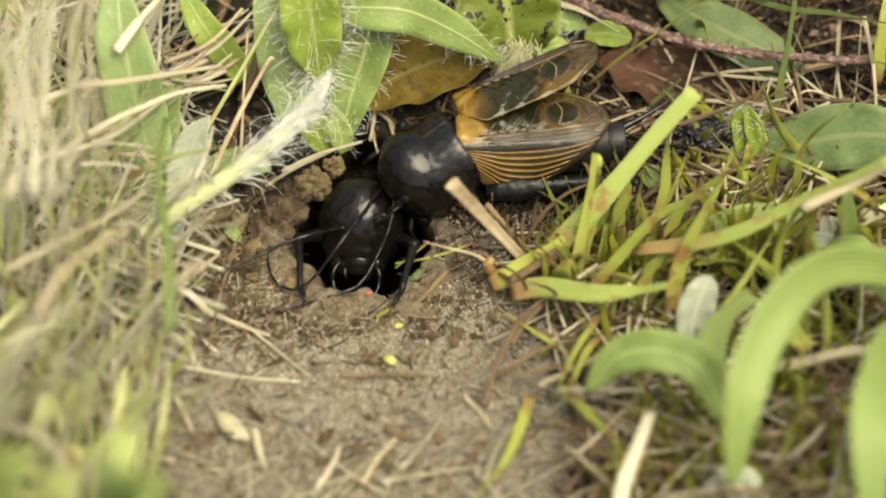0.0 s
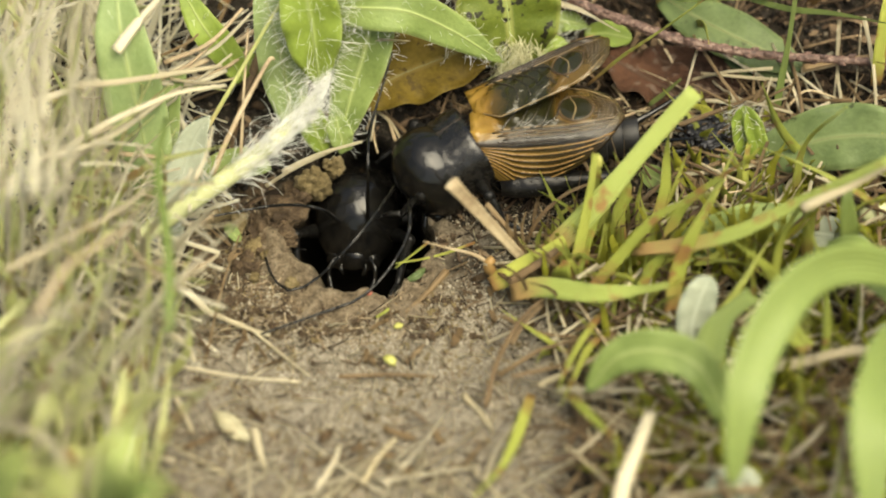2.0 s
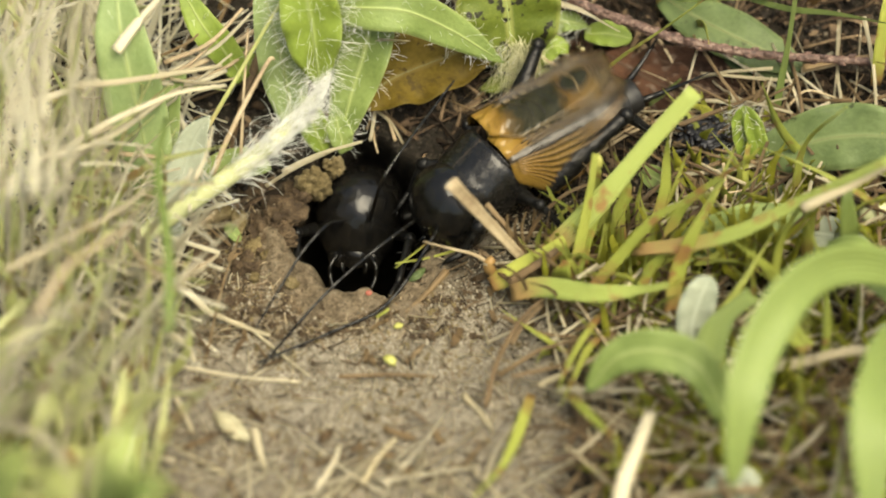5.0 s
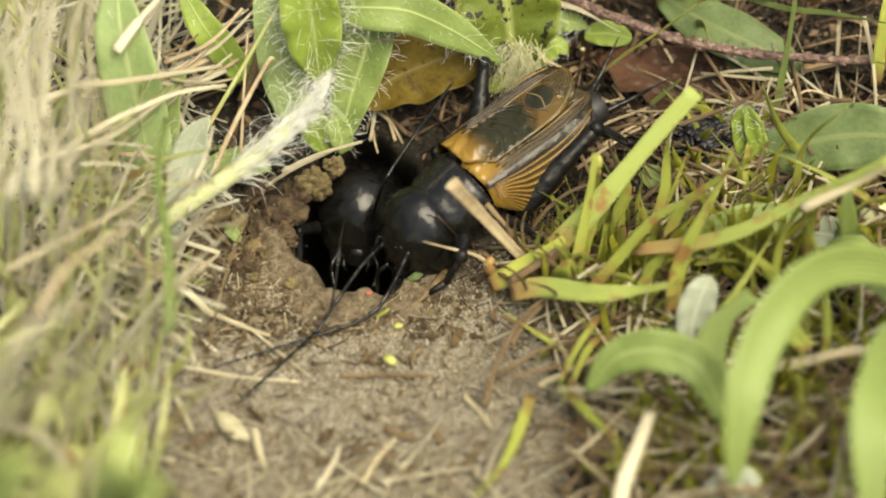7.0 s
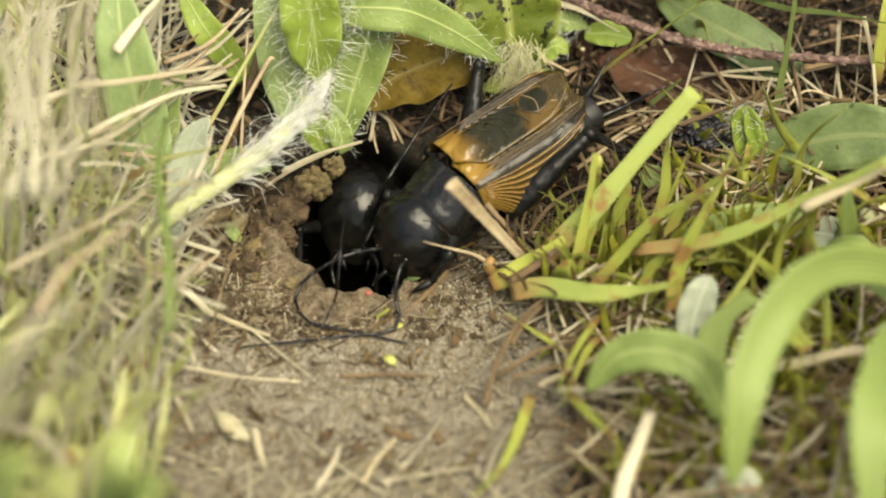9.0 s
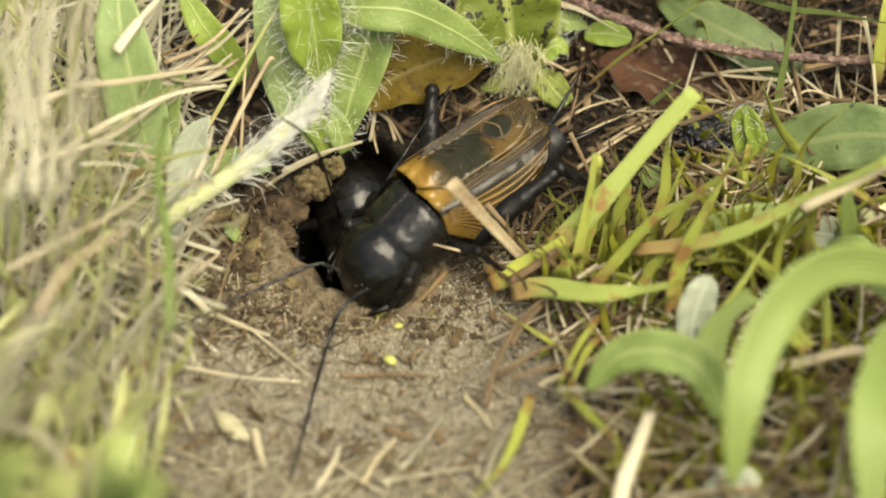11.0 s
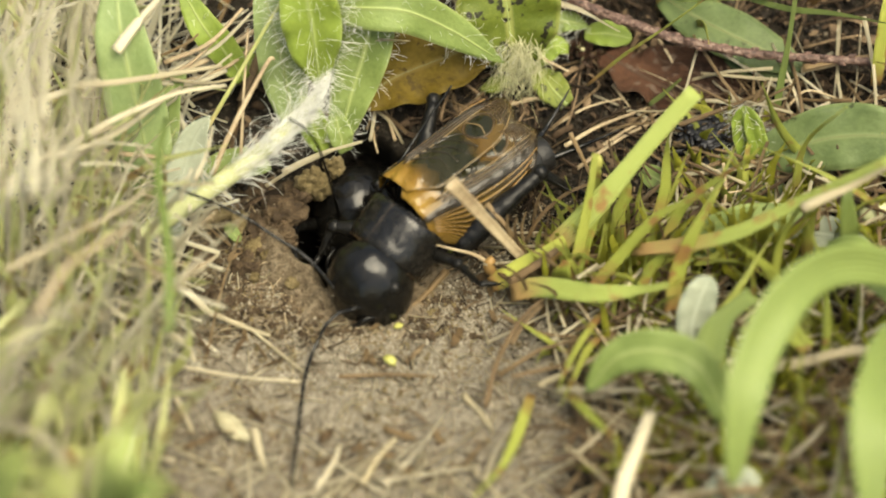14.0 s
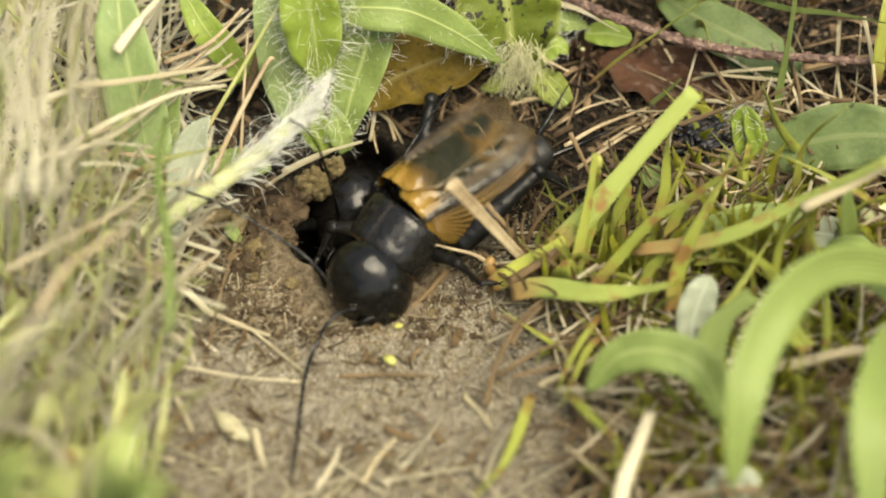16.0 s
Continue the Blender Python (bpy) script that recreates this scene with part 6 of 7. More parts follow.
# clods round the mouth of the burrow
for k, (c, r, m_, lab) in enumerate([
    ((-10.2, 3.9, 3.6), (1.35, 1.0, 1.5), CLOD, "tan crumbly clod hanging at the rim of the burrow"),
    ((-12.6, 1.9, 2.5), (2.0, 1.5, 1.2), RED_CLOD, "reddish-brown clod beside the burrow"),
    ((-13.9, 0.4, 1.9), (1.6, 1.4, 0.9), RED_CLOD, "reddish-brown clod beside the burrow"),
    ((-11.4, 3.1, 3.0), (0.9, 0.9, 0.9), RED_CLOD, "dark brown clod beside the burrow"),
    ((-8.7, 6.1, 3.5), (0.9, 0.8, 0.8), CLOD, "dark clod at the rim of the burrow"),
]):
    b = Build()
    blob(b, np.array(c) - np.array([0, 0, 0.3]), r, 56, 38, 0.42, 1.5, turn=k, seed=k + 2, octaves=5)
    tagged(part("clod", b, m_), lab, "clod", "clods at the burrow")

rng = np.random.default_rng(77)
for k in range(34):
    b = Build()
    c = np.array((-14.6, -0.4, 1.4)) + np.array([rng.normal() * 2.4, rng.normal() * 3.0, 0])
    if mouth(c[0], c[1]) < 1.12:
        c[0] -= 2.5
    c[2] = float(ground(c[0], c[1])) + float(relief([c[0]], [c[1]])[0]) + rng.uniform(0.0, 0.35)
    q = rng.uniform(0.35, 1.0)
    blob(b, c, (q * rng.uniform(0.9, 1.5), q * rng.uniform(0.7, 1.2), q * rng.uniform(0.6, 0.95)), 26, 18, 0.45, 1.5, turn=rng.uniform(0, 3), seed=k + 30, octaves=5)
    tagged(part("clod", b, RED_CLOD if k % 3 else CLOD), "moist brown crumb of earth beside the burrow" if k % 3 else "tan crumb of earth beside the burrow", "clod", "clods at the burrow")

straw([(-13.8, 15.1, 9.4), (-14.9, 13.0, 8.2), (-16.2, 10.4, 6.3)], 0.55, "rotten dark brown stem among the leaves", DARK_LITTER, flat=0.8)
straw([(-21.5, 9.3, 9.9), (-18.1, 11.3, 10.3), (-14.1, 14.4, 11.1)], 0.3, "dry bent stem among the leaves", TAN_STRAW)
straw([(-21.1, 9.0, 9.3), (-17.2, 10.8, 9.5), (-14.2, 13.9, 10.4)], 0.22, "dry bent stem among the leaves", TAN_STRAW)
straw([(-30.8, 1.8, 13.9), (-25.3, 5.3, 13.1), (-19.9, 7.1, 11.0), (-17.0, 9.3, 10.5)], 0.3, "pale bent dry stem among grass", STRAW)
straw([(-28.6, -4.9, 14.4), (-24.8, -0.4, 12.5), (-20.7, 5.7, 11.6)], 0.3, "pale bent dry stem among grass", STRAW)
straw([(-24.8, 5.2, 16.0), (-23.3, 6.7, 17.3), (-21.7, 9.0, 17.9)], 0.5, "broad pale dry stem among grass", STRAW, flat=0.4)
straw([(-28.3, -3.8, 12.5), (-26.8, -2.2, 12.4), (-20.2, 6.0, 11.7)], 0.25, "pale bent dry stem among grass", STRAW)
straw([(-33.0, -4.5, 11.1), (-28.4, -0.1, 11.1), (-23.0, 5.2, 9.7)], 0.25, "pale bent dry stem among grass", STRAW)
straw([(-19.4, 2.9, 7.6), (-15.5, 7.2, 12.6), (-12.2, 11.0, 16.8)], 0.2, "slender green grass stalk before the leaves", HAY_GREEN)
straw([(-18.7, -22.7, 14.6), (-19.1, -16.6, 16.7), (-20.4, -8.9, 17.0), (-20.3, -2.9, 16.5)], 0.4, "blurred green grass stalk close to the lens", FRESH, flat=0.4)

loose_leaf("plantain_leaf", "pale mint-green leaf tip close to the lens, out of focus", [(-20.4, -48.0, 26.8), (-18.7, -50.7, 32.6), (-17.5, -51.1, 35.5), (-17.1, -48.2, 34.5)], 1.0, LENS_LEAF, base=0.4, power=0.5, seed=71)
loose_leaf("plantain_leaf", "green leaf close to the lens, out of focus", [(-23.1, -43.7, 17.1), (-19.4, -47.9, 26.7), (-17.1, -49.7, 30.5), (-15.7, -50.1, 30.3)], 1.3, FRESH, base=0.4, power=0.7, seed=72)
loose_leaf("plantain_leaf", "yellow-green leaf low in the dry grass", [(-29.7, -39.0, 14.1), (-26.7, -41.6, 21.6), (-25.0, -42.0, 25.4)], 1.3, LENS_LEAF, base=0.4, power=0.7, seed=73)
loose_leaf("plantain_leaf", "yellow-green leaf low in the dry grass", [(-25.3, -43.0, 17.4), (-23.3, -44.1, 23.1), (-22.2, -43.9, 26.0)], 1.1, HAY_GREEN, base=0.4, power=0.7, seed=74)
straw([(-32.7, -28.2, 8.5), (-23.5, -34.1, 23.2), (-17.3, -39.4, 32.5), (-12.4, -43.4, 38.2)], 0.34, "pale dry grass head close to the lens, out of focus", STRAW, flat=0.5, tip=0.3)

heap = thing("dropping_heap", "small heap of shiny black crumbs", "droppings")
rng = np.random.default_rng(12)
for k in range(150):
    b = Build()
    o = np.array((20.7, 6.8, 6.1)) + np.array([rng.normal() * 0.95, rng.normal() * 0.75, rng.uniform(-1.4, 0.5)])
    blob(b, o, (rng.uniform(0.3, 0.9), rng.uniform(0.12, 0.26), rng.uniform(0.12, 0.3)), 9, 7, 0.9, 2.2, turn=rng.uniform(0, 3), seed=k)
    part("crumb", b, DROPPING, heap)


# ---- what nobody could count: stuff ----
def stuff(name, b, material, label, category, smooth=True):
    return tagged(part(name, b, material, smooth=smooth), label, category, kind="stuff")


def grass_mat(name, seed, count, box, length, lean, material, label, width=(0.18, 0.45), keep=None, rise=(0.5, 1.0), n=9, droop=0.25, single=""):
    """Standing and leaning blades rooted over a stretch of ground."""
    spots, rng = scatter(seed, count, box, keep)
    b = Build()
    for x, y, z in spots:
        ln = rng.uniform(*length)
        d = unit(np.array([lean[0] + rng.normal() * 0.35, lean[1] + rng.normal() * 0.4, rng.uniform(*rise)]))
        o = np.array([x, y, z - 0.2])
        m_ = o + d * ln * 0.55 + rng.normal(size=3) * ln * 0.03
        e = m_ + unit(d + np.array([rng.normal() * 0.3, rng.normal() * 0.3, -droop + rng.normal() * 0.15])) * ln * 0.45
        w = rng.uniform(*width)
        ribbon(b, curve([o, m_, e], n), taper(n, w, 0.1), unit(np.array([rng.normal() * 0.5, -0.7, 0.6])), 0.08, 0.35, 3, rng.uniform(-60, 60))
        if single:
            tagged(part(name, b, material), label, "grass", single)
            b = Build()
    return None if single else stuff(name, b, material, label, "grass")


def litter_mat(name, seed, count, box, length, material, label, r=(0.06, 0.2), keep=None, high=1.2, tilt=0.12, category="litter", lean=None, single=""):
    """Straws and stem bits lying across one another."""
    spots, rng = scatter(seed, count, box, keep)
    b = Build()
    for x, y, z in spots:
        ln = rng.uniform(*length)
        a = rng.uniform(0, math.pi) if lean is None else lean + rng.normal() * 0.5
        d = np.array([math.cos(a), math.sin(a)])
        e0, e1 = np.array([x, y]) - d * ln / 2, np.array([x, y]) + d * ln / 2
        if mouth(*e0) < 1.05 or mouth(*e1) < 1.05:
            continue
        h = rng.uniform(0.05, high) + float(relief([x], [y])[0])
        dz = rng.normal() * tilt * ln
        p = curve([(*e0, float(ground(*e0)) + max(0.05, h - dz)), (x + rng.normal() * 0.05 * ln, y + rng.normal() * 0.05 * ln, z + h + 0.03 * ln), (*e1, float(ground(*e1)) + max(0.05, h + dz))], 6)
        rr = rng.uniform(*r)
        tube(b, p, rr * np.linspace(1, 0.6, 6), 5, flat=rng.uniform(0.35, 1))
        if single:
            tagged(part(name, b, material), label, "straw", single)
            b = Build()
    return None if single else stuff(name, b, material, label, category)


def bare(x, y):
    """1 in the middle of the open sand, 0 under the plants."""
    d = math.hypot((x + 8.5) / 20.0, (y + 16.5) / 16.0)
    return d < 0.78


def run(x, y):
    """The open way of the cricket and the sand."""
    return bare(x, y) or (abs(x - 4) < 14 and -4 < y < 12)


# left: dry hay
left = (-46, -19, -34, 24)
grass_mat("dry_grass", 101, 300, (-46, -21, -34, 22), (6, 20), (0.06, 0.4), HAY, "dense standing pale dry grass, out of focus", (0.10, 0.34), lambda x, y: x < -24 - 0.12 * y + 3 * math.sin(y), (0.5, 1.1))
grass_mat("green_grass", 142, 230, (-46, -21, -34, 22), (5, 19), (0.06, 0.35), HAY_GREEN, "yellow-green grass blades among dry hay", (0.14, 0.36), lambda x, y: x < -22 - 0.12 * y, (0.5, 1.1))
litter_mat("hay", 103, 560, (-44, -18, -30, 24), (5, 15), HAY, "pale hay lying criss-cross", (0.07, 0.22), lambda x, y: x < -20 - max(0, -y) * 0.2, 3.5, 0.15)
litter_mat("brown_hay", 104, 60, (-44, -12, -30, 24), (4, 15), BROWN_STRAW, "brownish hay lying criss-cross", (0.08, 0.25), lambda x, y: x < -14 - max(0, -y) * 0.25, 2.0)
rng = np.random.default_rng(117)
for k in range(96):
    dry = k % 3 != 0
    x, y = rng.uniform(-47, -27 - 4 * (k % 3)), rng.uniform(-36, 6)
    ln = rng.uniform(16, 32)
    o = np.array([x, y, float(ground(x, y)) - 0.2])
    d = unit(np.array([0.06 + rng.normal() * 0.2, 0.25 + rng.normal() * 0.3, rng.uniform(0.7, 1.2)]))
    m_ = o + d * ln * 0.55 + rng.normal(size=3) * 0.6
    e = m_ + unit(d + np.array([rng.normal() * 0.25, rng.normal() * 0.3, -0.2])) * ln * 0.45
    ob = blade(None, [o, m_, e], rng.uniform(0.10, 0.26), HAY if dry else HAY_GREEN, up=unit(np.array([rng.normal() * 0.4, -0.7, 0.6])), n=14, twist=rng.uniform(-40, 40), name="hay_straw" if dry else "grass_shoot")
    tagged(ob, "long pale dry grass blade leaning, out of focus" if dry else "long yellow-green grass blade leaning, out of focus", "grass", "tall grass beside the burrow")
rng = np.random.default_rng(118)
for k in range(22):
    x, y = rng.uniform(-42, -22), rng.uniform(-16, 16)
    a = rng.uniform(0.3, 1.2) * (1 if k % 3 else -1)
    ln = rng.uniform(10, 24)
    o = np.array([x, y, float(ground(x, y)) + rng.uniform(0.2, 2.0)])
    e = o + np.array([math.cos(a), math.sin(a) * 0.8, rng.uniform(0.1, 0.6)]) * ln * (0.55 if x > -28 else 0.8)
    straw([o, (o + e) / 2 + np.array([0, 0, rng.uniform(0.2, 1.2)]), e], rng.uniform(0.09, 0.2), "thin pale dry stem leaning across the hay", HAY, name="hay_straw", group="thin stems in the hay")
# between the clump and the cricket
grass_mat("clump_grass", 118, 120, (6, 24, -12, 3), (2.5, 9), (0.05, 0.1), GRASS, "thin yellow-green blades filling the grass clump", (0.09, 0.32), lambda x, y: x > 8 and y < 2.5 - (14 - x) * 0.5, (0.3, 1.0))
grass_mat("clump_straw", 119, 130, (5, 24, -10, 3), (2.5, 9), (0.05, 0.05), BROWN_STRAW, "thin brown dead blades in the grass clump", (0.06, 0.2), lambda x, y: x > 7 and y < 2.5 - (14 - x) * 0.5, (0.15, 0.8))
# foreground edge
litter_mat("straw", 105, 90, (-24, 14, -33, -21), (3, 10), STRAW, "pale straw lying on the sand, out of focus", (0.08, 0.2), None, 0.9, 0.15, single="straws on the front sand")
grass_mat("grass_shoot", 106, 110, (-42, -22, -38, -20), (5, 15), (0.1, 0.1), HAY_GREEN, "yellow-green low grass, out of focus", (0.4, 0.9), None, (0.4, 0.9), single="low grass before the lens")
# right: litter, moss and dead stems
litter_mat("brown_litter", 107, 900, (6, 46, -34, 10), (3, 12), BROWN_STRAW, "brown dead stems matted between grass", (0.06, 0.24), lambda x, y: x > 8 + max(0, (-y - 4)) * 0.1 and not (x < 16 and y > -1), 2.2, 0.12)
litter_mat("pale_litter", 108, 420, (6, 46, -34, 12), (4, 14), STRAW, "pale dead stems matted between grass", (0.06, 0.22), lambda x, y: x > 8 + max(0, (-y - 4)) * 0.1 and not (x < 16 and y > -1), 2.5, 0.14)
grass_mat("moss", 109, 720, (8, 46, -34, 8), (2.0, 6.0), (-0.05, 0.05), MOSS, "yellow-green moss shoots between dead stems", (0.2, 0.5), lambda x, y: x > 9 + max(0, (-y - 4)) * 0.12 and not (x < 18 and y > -1) and noise.noise(Vector((x / 5, y / 5, 3))) > -0.05, (0.5, 1.1), 6)
grass_mat("grass_shoot", 110, 60, (14, 46, -30, 6), (6, 15), (-0.05, 0.1), GRASS, "yellow-green grass blades in the litter", (0.2, 0.5), lambda x, y: x > 14 and not (x < 20 and y > -2), (0.35, 1.0), single="grass in the litter")
# back: litter on the bank
litter_mat("bank_litter", 111, 900, (-14, 46, 2, 30), (0.8, 6), DARK_LITTER, "dark brown stem bits littering the bank", (0.04, 0.2), lambda x, y: mouth(x, y) > 1.25, 0.7, 0.06)
litter_mat("straw", 112, 70, (-4, 46, 3, 30), (2, 9), BROWN_STRAW, "tan dry straws on the bank", (0.04, 0.12), lambda x, y: mouth(x, y) > 1.3 and not (x < 8 and y < 10), 0.8, 0.06, single="straws on the bank")
grass_mat("back_grass", 113, 160, (-46, 46, 18, 34), (6, 16), (0, 0.1), GRASS, "yellow-green grass at the back", (0.2, 0.5), None, (0.5, 1.0))
grass_mat("back_dry_grass", 114, 160, (-46, 46, 19, 36), (6, 18), (0, 0.1), STRAW, "dry grass at the back", (0.15, 0.35), None, (0.3, 1.0))
litter_mat("sand_bits", 115, 1100, (-26, 12, -28, 6), (0.3, 2.0), DARK_LITTER, "tiny brown stem bits on the sand", (0.025, 0.08), None, 0.2, 0.05)
litter_mat("earth_fibres", 134, 110, (-21, -2, -11, 4), (0.5, 2.2), TAN_STRAW, "tiny tan fibres in the earth round the burrow", (0.02, 0.05), None, 0.3, 0.08)
litter_mat("earth_fibres", 135, 90, (-21, -2, -11, 4), (0.5, 2.2), DARK_LITTER, "tiny dark fibres in the earth round the burrow", (0.02, 0.05), None, 0.3, 0.08)
litter_mat("sand_straw_bits", 116, 240, (-26, 12, -28, 0), (0.6, 3.0), STRAW, "tiny pale straw bits on the sand", (0.04, 0.1), None, 0.25, 0.05)


def grains(name, seed, count, box, size, material, label, patch=None, sink=0.3):
    """Loose angular grains; patch is (scale, seed, threshold) of a noise that gathers them."""
    rng = np.random.default_rng(seed)
    x, y = rng.uniform(box[0], box[1], count), rng.uniform(box[2], box[3], count)
    ok = np.hypot((x - HOLE[0]) / 5.3, (y - HOLE[1]) / 6.8) > 1.1
    if patch:
        ok &= np.array([noise.noise(Vector((a / patch[0], c / patch[0], patch[1]))) for a, c in zip(x, y)]) > patch[2]
    x, y = x[ok], y[ok]
    n = len(x)
    size = rng.uniform(*size, n) * np.where(rng.random(n) < 0.85, 1, 1.7)
    base = np.array([(1, 0, 0), (-1, 0, 0), (0, 1, 0), (0, -1, 0), (0, 0, 1), (0, 0, -1)], float)
    faces = np.array([(0, 2, 4), (2, 1, 4), (1, 3, 4), (3, 0, 4), (2, 0, 5), (1, 2, 5), (3, 1, 5), (0, 3, 5)])
    q, _ = np.linalg.qr(rng.normal(size=(n, 3, 3)))
    v = (base[None] * rng.uniform(0.6, 1.2, (n, 6, 1)) * size[:, None, None]) @ q
    v += np.stack([x, y, ground(x, y) + relief(x, y) + size * sink], 1)[:, None]
    b = Build()
    b.add(v.reshape(-1, 3), (faces[None] + 6 * np.arange(n)[:, None, None]).reshape(-1, 3).tolist())
    return stuff(name, b, material, label, "soil", smooth=False)


grains("sand_grains", 121, 42000, (-27, 14, -30, 3), (0.04, 0.11), GRAIN, "loose grey and tan sand grains", (4, 1, -0.4))
grains("soil_crumbs", 122, 13000, (-24, 40, 1, 28), (0.06, 0.3), CRUMB, "dark humus crumbs on the bank")
grains("soil_crumbs", 124, 4000, (-21, 3, -10, 6), (0.06, 0.24), RED_CLOD, "brown crumbs of earth round the burrow", (3, 4, -0.2))
grains("soil_crumbs", 123, 7000, (-26, 12, -30, 4), (0.05, 0.17), CLOD, "brown soil crumbs on the sand", (5, 7, -0.15))


def flakes(name, seed, count, box, material, label, keep=None):
    """Torn bits of dead leaf lying about."""
    spots, rng = scatter(seed, count, box, keep)
    b = Build()
    for x, y, z in spots:
        a, ln = rng.uniform(0, 2 * math.pi), rng.uniform(0.6, 2.8)
        d = np.array([math.cos(a), math.sin(a), rng.normal() * 0.25 + 0.15 * math.sin(a)]) * ln
        o = np.array([x, y, z + rng.uniform(0.1, 0.5)])
        ribbon(b, curve([o - d / 2, o + np.array([0, 0, rng.uniform(0, 0.3)]), o + d / 2], 6), rng.uniform(0.08, 0.32) * np.array([0.5, 1, 0.8, 1.1, 0.9, 0.3]), unit(rng.normal(size=3) * 0.4 + np.array([0, -0.3, 1])), 0.06, 0.3, 4, rng.uniform(-40, 40), 0.3)
    return stuff(name, b, material, label, "litter")


flakes("leaf_flakes", 131, 1100, (-16, 46, -2, 28), DARK_LITTER, "torn dark bits of dead leaf on the bank", lambda x, y: mouth(x, y) > 1.25)
flakes("leaf_flakes", 132, 420, (6, 46, -34, 2), DARK_LITTER, "torn brown bits of dead leaf between grass", lambda x, y: x > 8 + max(0, (-y - 4)) * 0.1)
flakes("leaf_flakes", 133, 60, (-26, 10, -28, -2), BROWN_STRAW, "small tan leaf bits on the sand")


# ---- what moves ----
def between(x_axis, up):
    x = Vector(x_axis).normalized()
    y = Vector(up).cross(x).normalized()
    return Matrix((x, y, x.cross(y))).transposed()


def turned(x_axis, up, at, local):
    """Pose with that x axis that brings a local point to a place, both in millimetres."""
    r = between(x_axis, up)
    m = r.to_4x4()
    m.translation = (Vector(at) - r @ Vector(local)) * MM
    return m


WAIST, TAIL = Vector((-1.75, 0, 4.05)), Vector((-13.9, 0, 3.1))


def stand(shield, ahead, head, gaze, tail):
    """World poses of the body, the neck shield and the head."""
    front = turned(ahead, (0, 0.1, 1), shield, (0, 0, 4.05))
    root = front @ (WAIST * MM)
    tilt = between(WAIST - TAIL, (0, 0, 1))
    r = between(root - Vector(tail) * MM, (0, 0.02, 1)) @ tilt.transposed()
    body = r.to_4x4()
    body.translation = root - r @ (WAIST * MM)
    return body, front, turned(gaze, (0, 0.1, 1), head, Vector((3.1, 0, 4.0)) - Vector(NECK))


def at_time(rows, t):
    for (t0, *a), (t1, *b) in zip(rows, rows[1:]):
        if t <= t1:
            k = 0 if t1 == t0 else max(0.0, (t - t0) / (t1 - t0))
            k = k * k * (3 - 2 * k)
            return [Vector(p).lerp(Vector(q), k) for p, q in zip(a, b)]
    return [Vector(p) for p in rows[-1][1:]]


